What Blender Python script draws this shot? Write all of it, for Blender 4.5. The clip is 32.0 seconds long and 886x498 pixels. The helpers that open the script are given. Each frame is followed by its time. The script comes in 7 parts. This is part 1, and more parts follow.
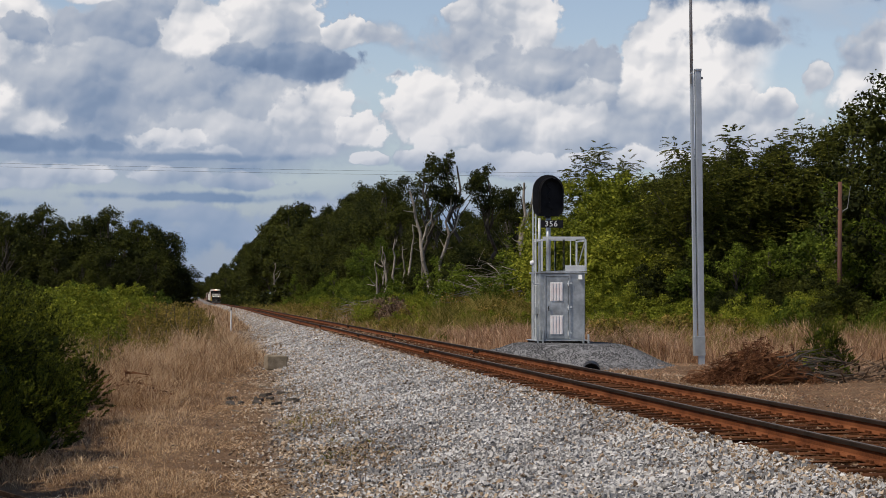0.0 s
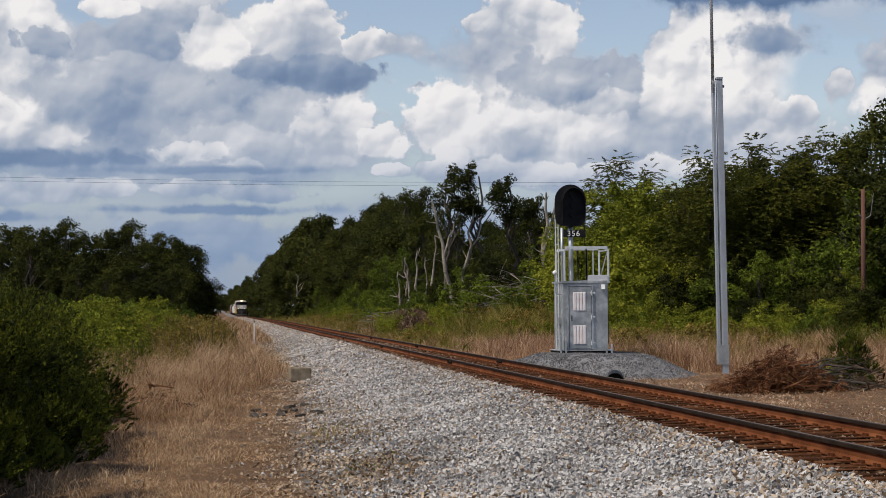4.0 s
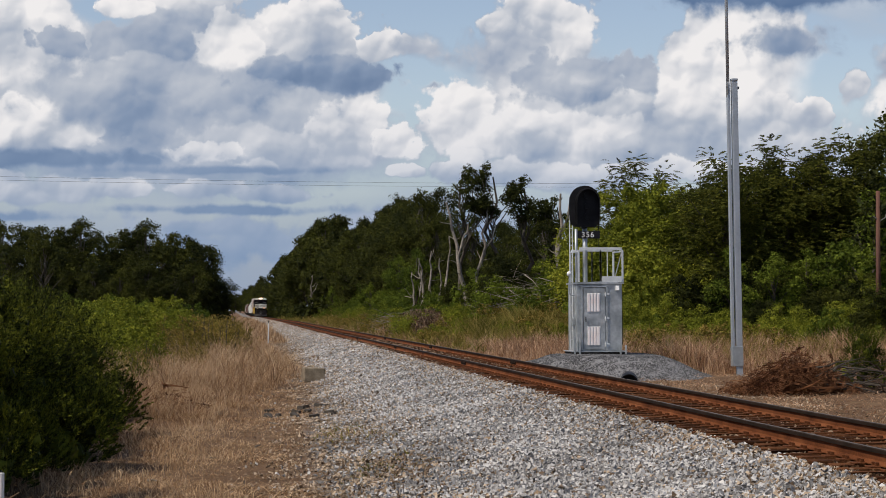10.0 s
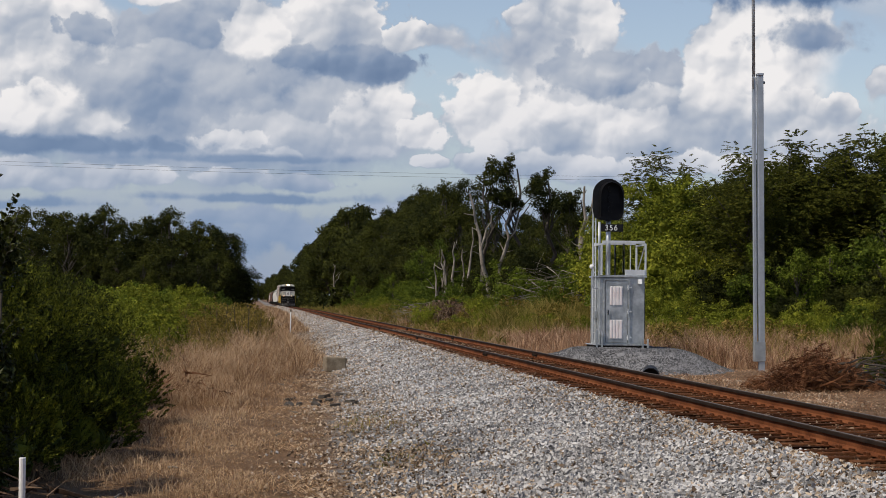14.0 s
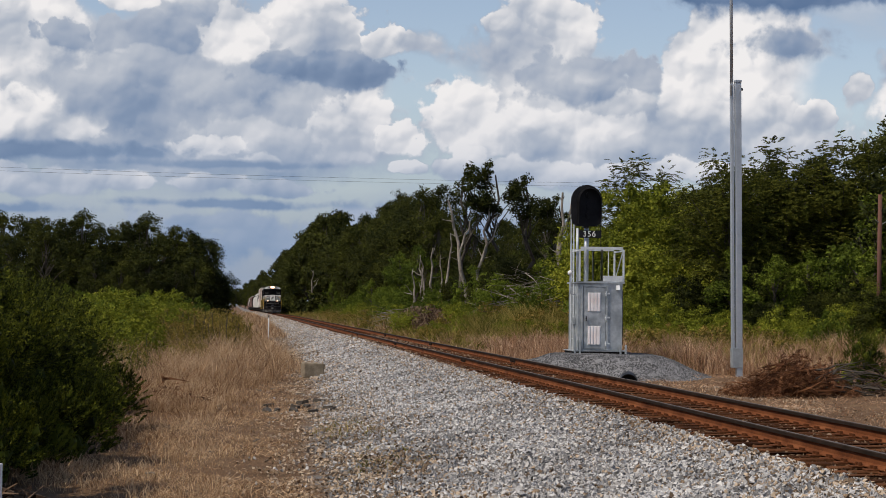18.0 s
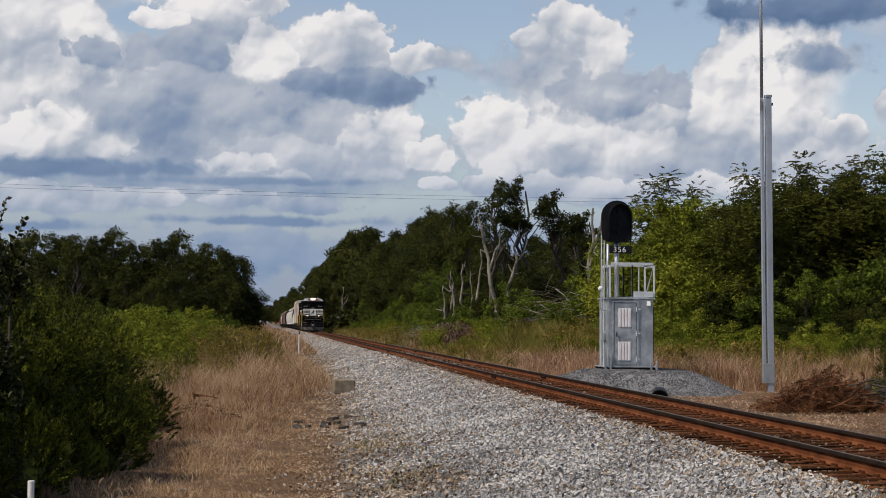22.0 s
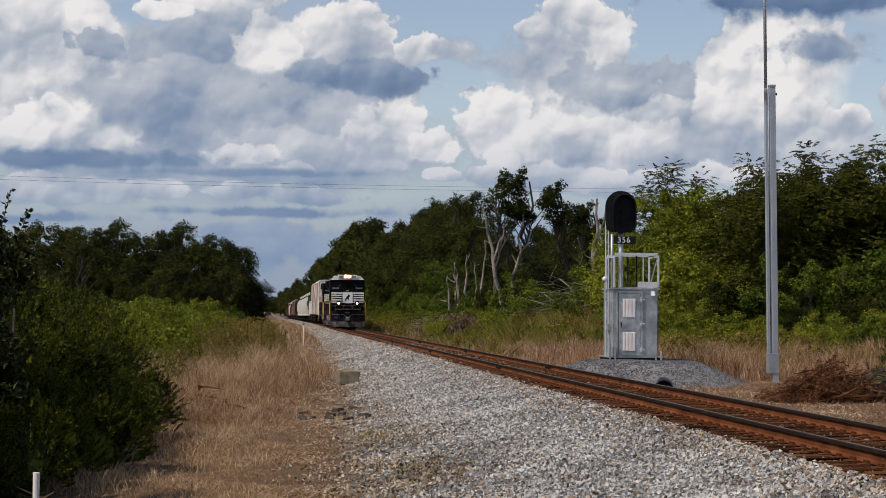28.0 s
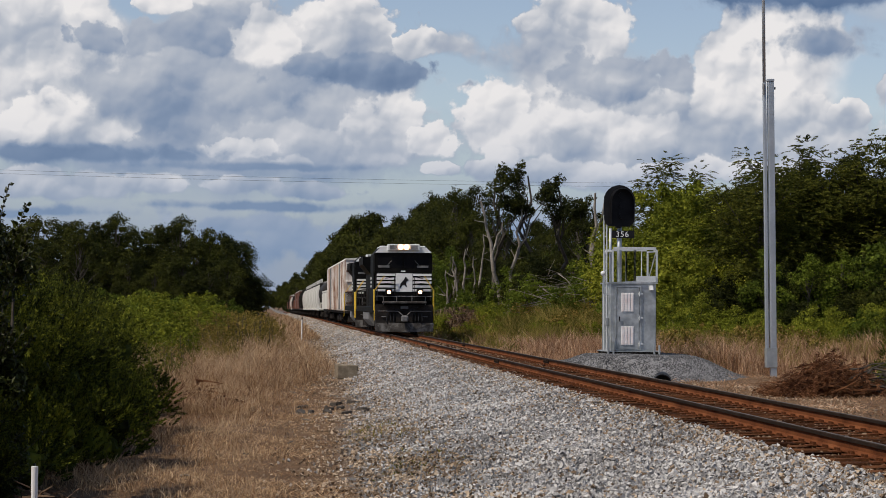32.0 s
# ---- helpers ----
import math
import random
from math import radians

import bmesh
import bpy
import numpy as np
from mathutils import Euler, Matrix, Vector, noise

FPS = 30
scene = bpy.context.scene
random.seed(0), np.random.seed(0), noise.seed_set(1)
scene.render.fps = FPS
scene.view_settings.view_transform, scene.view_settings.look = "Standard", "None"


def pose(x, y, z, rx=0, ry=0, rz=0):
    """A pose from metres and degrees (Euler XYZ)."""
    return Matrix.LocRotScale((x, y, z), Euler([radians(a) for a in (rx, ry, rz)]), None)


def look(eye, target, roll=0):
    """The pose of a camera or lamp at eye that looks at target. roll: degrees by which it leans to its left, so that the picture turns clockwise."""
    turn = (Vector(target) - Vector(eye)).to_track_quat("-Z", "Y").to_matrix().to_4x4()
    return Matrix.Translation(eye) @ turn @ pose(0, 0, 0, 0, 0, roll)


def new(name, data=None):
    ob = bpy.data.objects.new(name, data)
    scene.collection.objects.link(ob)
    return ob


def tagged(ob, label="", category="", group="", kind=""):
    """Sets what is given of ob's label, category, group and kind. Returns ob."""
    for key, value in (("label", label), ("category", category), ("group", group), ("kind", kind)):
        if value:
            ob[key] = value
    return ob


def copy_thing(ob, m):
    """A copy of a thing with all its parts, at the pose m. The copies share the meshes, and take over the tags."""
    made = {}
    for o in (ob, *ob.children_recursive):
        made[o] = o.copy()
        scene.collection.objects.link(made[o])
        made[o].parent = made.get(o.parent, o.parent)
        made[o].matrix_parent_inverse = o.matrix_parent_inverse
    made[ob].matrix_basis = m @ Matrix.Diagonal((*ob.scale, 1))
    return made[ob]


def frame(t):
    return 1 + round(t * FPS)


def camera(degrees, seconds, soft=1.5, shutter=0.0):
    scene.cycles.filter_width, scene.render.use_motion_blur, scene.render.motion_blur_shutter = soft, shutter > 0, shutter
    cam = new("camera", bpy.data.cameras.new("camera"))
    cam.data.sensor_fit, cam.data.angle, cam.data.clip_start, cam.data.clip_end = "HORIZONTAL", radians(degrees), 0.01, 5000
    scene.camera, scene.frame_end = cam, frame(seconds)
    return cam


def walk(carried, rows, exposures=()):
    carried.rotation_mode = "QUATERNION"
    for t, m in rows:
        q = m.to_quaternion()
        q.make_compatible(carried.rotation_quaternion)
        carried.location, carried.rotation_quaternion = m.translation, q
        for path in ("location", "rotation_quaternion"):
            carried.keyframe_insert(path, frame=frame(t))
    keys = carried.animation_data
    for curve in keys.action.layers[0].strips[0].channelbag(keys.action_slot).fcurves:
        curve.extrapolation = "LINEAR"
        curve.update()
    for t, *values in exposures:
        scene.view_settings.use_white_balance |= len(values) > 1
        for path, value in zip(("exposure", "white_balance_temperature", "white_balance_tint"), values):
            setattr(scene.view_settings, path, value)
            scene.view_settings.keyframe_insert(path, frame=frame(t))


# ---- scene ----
# x: across the track to the right, y: along the track, z: up, 0 at the rail heads
EYE = 1.56
cam = camera(25.97, 32.0, soft=0.6)
TURNS = [
    (0, 91.41, 0.002, -7.521),
    (0.5, 91.293, -0.204, -7.31),
    (1, 91.437, 0.342, -7.093),
    (1.5, 91.478, 0.408, -6.939),
    (2, 91.602, 0.121, -6.852),
    (2.5, 91.718, 0.26, -6.651),
    (4.5, 91.75, 0.48, -6.878),
    (5, 91.828, 0.402, -6.891),
    (5.5, 91.805, 0.615, -6.905),
    (6, 91.964, 0.629, -6.889),
    (6.5, 91.422, 0.391, -6.738),
    (7, 91.419, 0.583, -6.557),
    (7.5, 91.577, 0.641, -6.759),
    (8, 91.116, 0.013, -6.705),
    (8.5, 91.335, 0.379, -6.893),
    (9, 91.384, 0.483, -6.895),
    (9.5, 91.371, 0.373, -6.752),
    (10, 91.757, 0.271, -6.422),
    (10.5, 90.894, 0.073, -6.186),
    (10.7, 91.008, -0.03, -6.058),
    (11, 91.13, -0.19, -5.831),
    (11.5, 91.536, -0.178, -6.069),
    (12, 91.567, -0.37, -5.996),
    (12.5, 91.607, -0.371, -5.9),
    (13, 91.559, -0.574, -5.79),
    (13.5, 91.524, -0.591, -5.8),
    (14, 91.49, -0.502, -5.757),
    (14.5, 91.552, -0.64, -5.637),
    (16.5, 91.687, -0.304, -5.654),
    (17, 91.712, -0.169, -5.63),
    (17.5, 91.703, -0.658, -6.476),
    (18, 91.673, -0.57, -6.408),
    (18.5, 91.733, -0.707, -6.185),
    (19, 91.896, -0.912, -6.07),
    (19.5, 92.089, -0.961, -5.868),
    (20, 92.203, -0.562, -5.717),
    (20.5, 92.119, -0.374, -5.588),
    (21, 92.045, -0.537, -5.538),
    (21.5, 92.14, -0.483, -5.57),
    (22, 92.149, -0.408, -5.504),
    (22.5, 92.145, -0.32, -5.507),
    (23, 92.106, -0.197, -5.504),
    (23.5, 92.129, -0.047, -5.494),
    (24, 92.134, 0.019, -5.481),
    (24.5, 92.083, 0.133, -5.482),
    (25, 92.03, -0.063, -5.445),
    (25.5, 91.984, -0.217, -5.45),
    (27.5, 91.975, -0.28, -5.45),
    (28, 91.875, -0.258, -5.374),
    (28.5, 91.833, -0.337, -5.244),
    (29, 91.851, -0.41, -5.215),
    (29.5, 91.904, -0.404, -5.242),
    (30, 91.886, -0.347, -5.222),
    (30.5, 91.522, -0.457, -5.138),
    (31, 91.529, -0.449, -5.103),
    (31.5, 91.692, -0.687, -5.112),
    (32, 91.701, -0.28, -5.422),
]
walk(cam, [(t, pose(0, 0, EYE, rx, ry, rz)) for t, rx, ry, rz in TURNS], [(0, -0.32, 6650, 12.5), (19, -0.32, 6650, 12.5), (22, -0.38, 6650, 12.5), (32, -0.40, 6650, 12.5)])

# ---------------------------------------------------------------- light
TRACK_X = 7.85
SUN_TO = Vector((-0.62, -0.30, 0.95)).normalized()
SUN_EL = math.asin(SUN_TO.z)
SUN_AZ = math.atan2(SUN_TO.x, SUN_TO.y)

sun_data = bpy.data.lights.new("sun", "SUN")
sun_data.energy, sun_data.angle, sun_data.color = 4.8, radians(0.6), (1.0, 0.93, 0.80)
sun = new("sun", sun_data)
sun.matrix_world = look(SUN_TO * 100, (0, 0, 0))


# cumulus heaps, far to near: bearing and height of the middle, half width, half height,
# brightness of crown and of base, softness of the rim; in units of 1/3400 of the distance, from the line's vanishing point
FAR_BANKS = [(120, 310, 290, 150, 0.72, 0.58, 1.0), (720, 290, 330, 110, 0.8, 0.62, 0.9), (-141, 326, 430, 230, 0.7, 0.56, 1), (-591, 326, 200, 180, 0.8, 0.55, 0.8), (609, 346, 300, 150, 0.8, 0.6, 0.7), (949, 386, 150, 170, 0.92, 0.72, 0.5), (989, 276, 150, 90, 0.86, 0.65, 0.7), (199, 106, 400, 60, 0.7, 0.58, 1.2), (179, 646, 520, 70, 0.8, 0.5, 0.7), (909, 656, 400, 60, 0.72, 0.45, 0.7), (1319, 376, 150, 150, 0.88, 0.55, 0.6)]
MIDDLE_HEAPS = [(-381, 480, 120, 110, 0.92, 0.76, 0.6), (-70, 540, 110, 50, 0.95, 0.8, 0.4), (-170, 515, 60, 26, 0.96, 0.8, 0.4), (-261, 376, 140, 100, 0.84, 0.66, 0.8), (-351, 304, 160, 66, 0.93, 0.66, 0.5), (-141, 376, 200, 90, 0.68, 0.56, 0.9), (-1, 376, 120, 56, 0.66, 0.5, 0.7), (169, 316, 130, 80, 0.68, 0.54, 0.9), (199, 286, 90, 80, 0.86, 0.68, 0.6), (249, 336, 45, 60, 0.9, 0.72, 0.5), (29, 281, 150, 50, 0.74, 0.6, 0.8)]
SMALL_HEAPS = [(-51, 268, 65, 28, 0.86, 0.66, 0.5), (39, 244, 50, 20, 0.8, 0.66, 0.8), (324, 286, 48, 44, 0.97, 0.72, 0.4), (334, 236, 50, 22, 0.92, 0.74, 0.5), (119, 496, 130, 70, 0.95, 0.8, 0.5), (14, 466, 50, 75, 0.98, 0.86, 0.4), (249, 451, 66, 40, 0.97, 0.78, 0.4), (149, 451, 78, 72, 0.86, 0.64, 0.45), (179, 408, 160, 42, 0.6, 0.4, 0.6)]
FRONT_HEAPS = [(-298, 456, 40, 32, 0.66, 0.54, 0.45), (-215, 460, 66, 36, 0.67, 0.52, 0.45), (-110, 464, 80, 38, 0.67, 0.52, 0.45), (414, 326, 72, 90, 0.94, 0.72, 0.4), (519, 291, 170, 75, 0.88, 0.64, 0.5), (649, 301, 140, 66, 0.86, 0.58, 0.6), (789, 274, 140, 44, 0.76, 0.52, 0.8), (564, 471, 105, 90, 0.92, 0.72, 0.4), (509, 446, 50, 60, 0.9, 0.72, 0.45), (624, 401, 115, 58, 0.68, 0.44, 0.6), (749, 411, 60, 46, 0.66, 0.52, 0.6)]
NEAR_HEAPS = [(884, 436, 92, 120, 0.98, 0.82, 0.35), (849, 336, 90, 60, 0.9, 0.7, 0.6), (959, 336, 80, 60, 0.92, 0.7, 0.6), (1056, 356, 30, 30, 0.97, 0.8, 0.4), (1009, 470, 105, 46, 0.52, 0.44, 1.9), (1020, 560, 300, 52, 0.36, 0.26, 1.5), (350, 452, 75, 34, 0.78, 0.62, 1.8), (1124, 396, 34, 40, 0.9, 0.7, 0.7), (749, 234, 190, 30, 0.92, 0.74, 0.6), (529, 226, 130, 34, 0.86, 0.68, 0.8), (429, 241, 60, 36, 0.86, 0.68, 0.7)]
LEVEL_BANDS = [(-351, 260, 300, 24, 0.37, 0.33, 1.8), (-21, 242, 220, 11, 0.44, 0.42, 2.2), (-361, 201, 180, 36, 0.86, 0.68, 0.7), (-186, 204, 60, 24, 0.85, 0.68, 0.6), (-51, 208, 90, 20, 0.86, 0.68, 0.6), (79, 198, 85, 20, 0.88, 0.68, 0.6), (9, 172, 230, 12, 0.43, 0.4, 2.2), (-421, 158, 220, 14, 0.45, 0.42, 2.2), (-11, 138, 160, 20, 0.7, 0.62, 1.6)]

# gaps of open sky: middle, half width, half height
GAPS = [(-216, 518, 70, 32), (324, 486, 62, 110), (324, 356, 48, 60), (359, 396, 80, 50), (719, 486, 70, 70), (1094, 416, 70, 70), (794, 466, 30, 80)]

world = bpy.data.worlds.new("sky")
scene.world = world
world.use_nodes = True


def build_sky():
    nt = world.node_tree
    n, l = nt.nodes, nt.links
    n.clear()

    def feed(socket, v):
        if isinstance(v, (int, float)):
            socket.default_value = v
        elif isinstance(v, tuple):
            socket.default_value = v
        else:
            l.new(v, socket)

    def calc(op, a, b=None, c=None, clamp=False):
        x = n.new("ShaderNodeMath")
        x.operation, x.use_clamp = op, clamp
        for i, v in enumerate((a, b, c)):
            if v is not None:
                feed(x.inputs[i], v)
        return x.outputs[0]

    def vec(op, a, b, c=None):
        x = n.new("ShaderNodeVectorMath")
        x.operation = op
        for i, v in enumerate((a, b, c)):
            if v is not None:
                feed(x.inputs[i], v)
        return x.outputs[0]

    def smooth(v, a, b, c=0.0, d=1.0):
        x = n.new("ShaderNodeMapRange")
        x.interpolation_type = "SMOOTHSTEP"
        for k, q in (("Value", v), ("From Min", a), ("From Max", b), ("To Min", c), ("To Max", d)):
            feed(x.inputs[k], q)
        return x.outputs[0]

    def blend(f, a, b):
        x = n.new("ShaderNodeMix")
        x.data_type = "RGBA"
        for k, q in (("Factor", f), ("A", a), ("B", b)):
            s = [i for i in x.inputs if i.name == k and i.enabled][0]
            feed(s, q)
        return [o for o in x.outputs if o.enabled][0]

    def cells(p, scale, soft=0.4):
        x = n.new("ShaderNodeTexVoronoi")
        x.voronoi_dimensions, x.feature = "2D", "SMOOTH_F1"
        x.inputs["Scale"].default_value, x.inputs["Smoothness"].default_value = scale, soft
        l.new(p, x.inputs["Vector"])
        return x.outputs["Distance"]

    def fbm(p, scale, detail=4.0):
        x = n.new("ShaderNodeTexNoise")
        x.noise_dimensions = "2D"
        x.inputs["Scale"].default_value, x.inputs["Detail"].default_value = scale, detail
        l.new(p, x.inputs["Vector"])
        return x

    out, bg = n.new("ShaderNodeOutputWorld"), n.new("ShaderNodeBackground")
    l.new(bg.outputs[0], out.inputs[0])
    sky = n.new("ShaderNodeTexSky")
    sky.sky_type, sky.sun_disc = "NISHITA", False
    sky.sun_elevation, sky.sun_rotation = SUN_EL, SUN_AZ
    sky.air_density, sky.dust_density, sky.ozone_density = 1.0, 0.5, 2.0
    co = n.new("ShaderNodeTexCoord")
    sep = n.new("ShaderNodeSeparateXYZ")
    l.new(co.outputs["Generated"], sep.inputs[0])
    # plane across the line; far from it the plane bends back gently
    ahead = calc("MAXIMUM", calc("ABSOLUTE", sep.outputs[1]), 0.25)
    u, v = calc("DIVIDE", sep.outputs[0], ahead), calc("DIVIDE", sep.outputs[2], ahead)
    com = n.new("ShaderNodeCombineXYZ")
    l.new(u, com.inputs[0]), l.new(v, com.inputs[1])
    uv = com.outputs[0]

    def lumpy(p, sizes):
        """Rounded heads: the distance from the middle of the nearest ones, at several sizes."""
        q = vec("MULTIPLY_ADD", fbm(p, 48, 4).outputs["Color"], (0.011, 0.009, 0.0), p)
        total = None
        for scale, weight in sizes:
            c = calc("MULTIPLY", cells(q, scale), weight)
            total = c if total is None else calc("ADD", total, c)
        return total

    b0 = lumpy(uv, ((44.0, 0.9), (110.0, 0.5), (260.0, 0.26), (620.0, 0.10)))
    bent = vec("MULTIPLY_ADD", fbm(uv, 48, 4).outputs["Color"], (0.010, 0.008, 0.0), uv)
    emboss = None
    for scale, weight, soft in ((13.0, 0.75, 0.5), (30.0, 0.85, 0.4), (70.0, 0.5, 0.3), (165.0, 0.2, 0.3)):
        step = 0.32 / scale
        d = calc("SUBTRACT", cells(vec("ADD", bent, (-0.49 * step, 0.87 * step, 0.0)), scale, soft), cells(bent, scale, soft))
        emboss = calc("MULTIPLY", d, weight) if emboss is None else calc("MULTIPLY_ADD", d, weight, emboss)
    wander = fbm(uv, 20, 5)
    ragged = fbm(uv, 75, 7).outputs["Fac"]
    off = vec("SUBTRACT", wander.outputs["Color"], (0.5, 0.5, 0.5))

    def moved(amount):
        q = n.new("ShaderNodeSeparateXYZ")
        l.new(vec("MULTIPLY_ADD", off, amount, uv), q.inputs[0])
        return q.outputs

    # heaps are pushed about by the wander, level bands much less
    loose, level = moved((0.032, 0.022, 0.0)), moved((0.030, 0.007, 0.0))
    # thin broken cloud everywhere, then the heaps over it
    veil = fbm(vec("MULTIPLY", uv, (1.0, 2.6, 1.0)), 7.0, 6)
    cover = smooth(veil.outputs["Fac"], 0.42, 0.68, 0.0, 0.6)
    value = smooth(veil.outputs["Fac"], 0.35, 0.75, 0.54, 0.76)

    def heap(value, cover, q, x, y, rx, ry, hi, lo, soft):
        rx, ry = rx * 1.16, ry * 1.16
        du = calc("MULTIPLY_ADD", q[0], 3400 / rx, -x / rx)
        dv = calc("MULTIPLY_ADD", q[1], 3400 / ry, -y / ry)
        under = calc("MINIMUM", dv, 0.0)
        # flat bases: the lower half is shallower, and dissolves where the crown is crisp
        low = calc("MULTIPLY_ADD", under, 0.5, dv)
        r = calc("SQRT", calc("ADD", calc("MULTIPLY", du, du), calc("MULTIPLY", low, low)))
        k = min(1.0, 70 / ry)
        r = calc("MULTIPLY_ADD", b0, 0.46 * k, calc("SUBTRACT", r, 0.24 * k + 0.36 * k))
        r = calc("MULTIPLY_ADD", ragged, 0.72 * k, r)
        rim = calc("MULTIPLY_ADD", under, 0.60, 1.0 - 0.26 * soft)
        a = smooth(r, rim, 1.0 + 0.06 * soft, 1.0, 0.0)
        shade = smooth(calc("MULTIPLY_ADD", emboss, 0.75, dv), -0.85, 0.8, lo * 0.98, hi * 0.98)
        # crowns turned to the sun catch more light
        shade = calc("MULTIPLY_ADD", emboss, 0.34 * hi, shade)
        back = calc("SUBTRACT", 1.0, a)
        value = calc("MULTIPLY_ADD", shade, a, calc("MULTIPLY", value, back))
        return value, calc("MULTIPLY_ADD", cover, back, a)

    for h in FAR_BANKS:
        value, cover = heap(value, cover, loose, *h)
    for hx, hy, hr, hv in GAPS:
        gu = calc("MULTIPLY_ADD", loose[0], 3400 / hr, -hx / hr)
        gv = calc("MULTIPLY_ADD", loose[1], 3400 / hv, -hy / hv)
        r = calc("SQRT", calc("ADD", calc("MULTIPLY", gu, gu), calc("MULTIPLY", gv, gv)))
        cover = calc("MULTIPLY", cover, smooth(r, 0.5, 1.4, 0.0, 1.0))
    for h in MIDDLE_HEAPS + SMALL_HEAPS + FRONT_HEAPS + NEAR_HEAPS:
        value, cover = heap(value, cover, loose, *h)
    for h in LEVEL_BANDS:
        value, cover = heap(value, cover, level, *h)
    # overhead, out of view, the gaps between heaps are opened to weaken fill light
    cover = calc("MULTIPLY", cover, smooth(v, 0.20, 0.42, 1.0, 0.05))
    # cloud thinned behind the viewer too, unseen, for less fill light
    cover = calc("MULTIPLY", cover, smooth(sep.outputs[1], -0.1, 0.7, 0.1, 1.0))
    ramp = n.new("ShaderNodeValToRGB")
    l.new(value, ramp.inputs[0])
    e = ramp.color_ramp.elements
    e[0].position, e[0].color = 0.15, (0.085, 0.165, 0.32, 1)
    e[1].position, e[1].color = 0.97, (0.96, 0.965, 0.97, 1)
    for at, c in ((0.45, (0.25, 0.342, 0.495, 1)), (0.72, (0.53, 0.59, 0.675, 1))):
        k = e.new(at)
        k.color = c
    cloud = vec("MULTIPLY", ramp.outputs[0], (CLOUD, CLOUD, CLOUD))
    blue = vec("MULTIPLY", sky.outputs[0], (1.55, 1.42, 1.38))
    mixed = blend(cover, blue, cloud)
    # bluish haze low down, in soft level bands
    bands = fbm(vec("MULTIPLY", uv, (1.0, 12.0, 1.0)), 4.0, 3)
    height_ = calc("MULTIPLY_ADD", bands.outputs["Fac"], 0.035, calc("SUBTRACT", v, 0.0175))
    haze = smooth(height_, 0.016, 0.115, 0.74, 0.0)
    mixed = blend(haze, mixed, (2.55, 3.82, 5.9, 1.0))
    l.new(mixed, bg.inputs["Color"])
    bg.inputs["Strength"].default_value = 0.10


CLOUD = 11.0
build_sky()

# ---------------------------------------------------------------- materials


def surface(name, colours, scale=4.0, rough=0.8, metal=0.0, bump=0.3, bump_scale=None, fine=None, island=0.0, obj_random=0.0, stretch=None, translucent=0.0, spec=0.5):
    """A surface of two to four colours over two scales of noise, with relief."""
    m = bpy.data.materials.new(name)
    m.use_nodes = True
    n, l = m.node_tree.nodes, m.node_tree.links
    b = n["Principled BSDF"]
    co = n.new("ShaderNodeTexCoord")
    vec = co.outputs["Object"]
    if stretch:
        mp = n.new("ShaderNodeMapping")
        mp.inputs["Scale"].default_value = stretch
        l.new(vec, mp.inputs[0])
        vec = mp.outputs[0]
    t1, t2 = n.new("ShaderNodeTexNoise"), n.new("ShaderNodeTexNoise")
    fine = fine or scale * 9
    t1.inputs["Scale"].default_value, t2.inputs["Scale"].default_value = scale, fine
    t1.inputs["Detail"].default_value, t2.inputs["Detail"].default_value = 4, 3
    l.new(vec, t1.inputs["Vector"]), l.new(vec, t2.inputs["Vector"])
    add = n.new("ShaderNodeMath")
    add.operation = "MULTIPLY_ADD"
    l.new(t2.outputs["Fac"], add.inputs[0])
    add.inputs[1].default_value = 0.5
    half = n.new("ShaderNodeMath")
    half.operation = "MULTIPLY_ADD"
    l.new(t1.outputs["Fac"], half.inputs[0])
    half.inputs[1].default_value, half.inputs[2].default_value = 1.0, -0.25
    l.new(half.outputs[0], add.inputs[2])
    fac = add.outputs[0]
    for on, node, sock in ((island, "ShaderNodeNewGeometry", "Random Per Island"), (obj_random, "ShaderNodeObjectInfo", "Random")):
        if on:
            g, a = n.new(node), n.new("ShaderNodeMath")
            a.operation = "MULTIPLY_ADD"
            l.new(g.outputs[sock], a.inputs[0])
            a.inputs[1].default_value = on
            c = n.new("ShaderNodeMath")
            c.operation = "SUBTRACT"
            l.new(fac, c.inputs[0])
            c.inputs[1].default_value = on * 0.5
            l.new(c.outputs[0], a.inputs[2])
            fac = a.outputs[0]
    ramp = n.new("ShaderNodeValToRGB")
    l.new(fac, ramp.inputs[0])
    e = ramp.color_ramp.elements
    while len(e) < len(colours):
        e.new(0.5)
    for i, c in enumerate(colours):
        e[i].position = 0.25 + 0.5 * i / (len(colours) - 1)
        e[i].color = (*c, 1)
    l.new(ramp.outputs[0], b.inputs["Base Color"])
    b.inputs["Roughness"].default_value, b.inputs["Metallic"].default_value = rough, metal
    b.inputs["Specular IOR Level"].default_value = spec
    if bump:
        bp = n.new("ShaderNodeBump")
        bp.inputs["Strength"].default_value, bp.inputs["Distance"].default_value = bump, 0.02
        t3 = n.new("ShaderNodeTexNoise")
        t3.inputs["Scale"].default_value, t3.inputs["Detail"].default_value = bump_scale or fine, 4
        l.new(vec, t3.inputs["Vector"])
        l.new(t3.outputs["Fac"], bp.inputs["Height"])
        l.new(bp.outputs[0], b.inputs["Normal"])
    if translucent:
        b.inputs["Specular IOR Level"].default_value = 0.15
        tr, mx = n.new("ShaderNodeBsdfTranslucent"), n.new("ShaderNodeMixShader")
        l.new(ramp.outputs[0], tr.inputs["Color"])
        mx.inputs[0].default_value = translucent
        l.new(b.outputs[0], mx.inputs[1]), l.new(tr.outputs[0], mx.inputs[2])
        l.new(mx.outputs[0], n["Material Output"].inputs["Surface"])
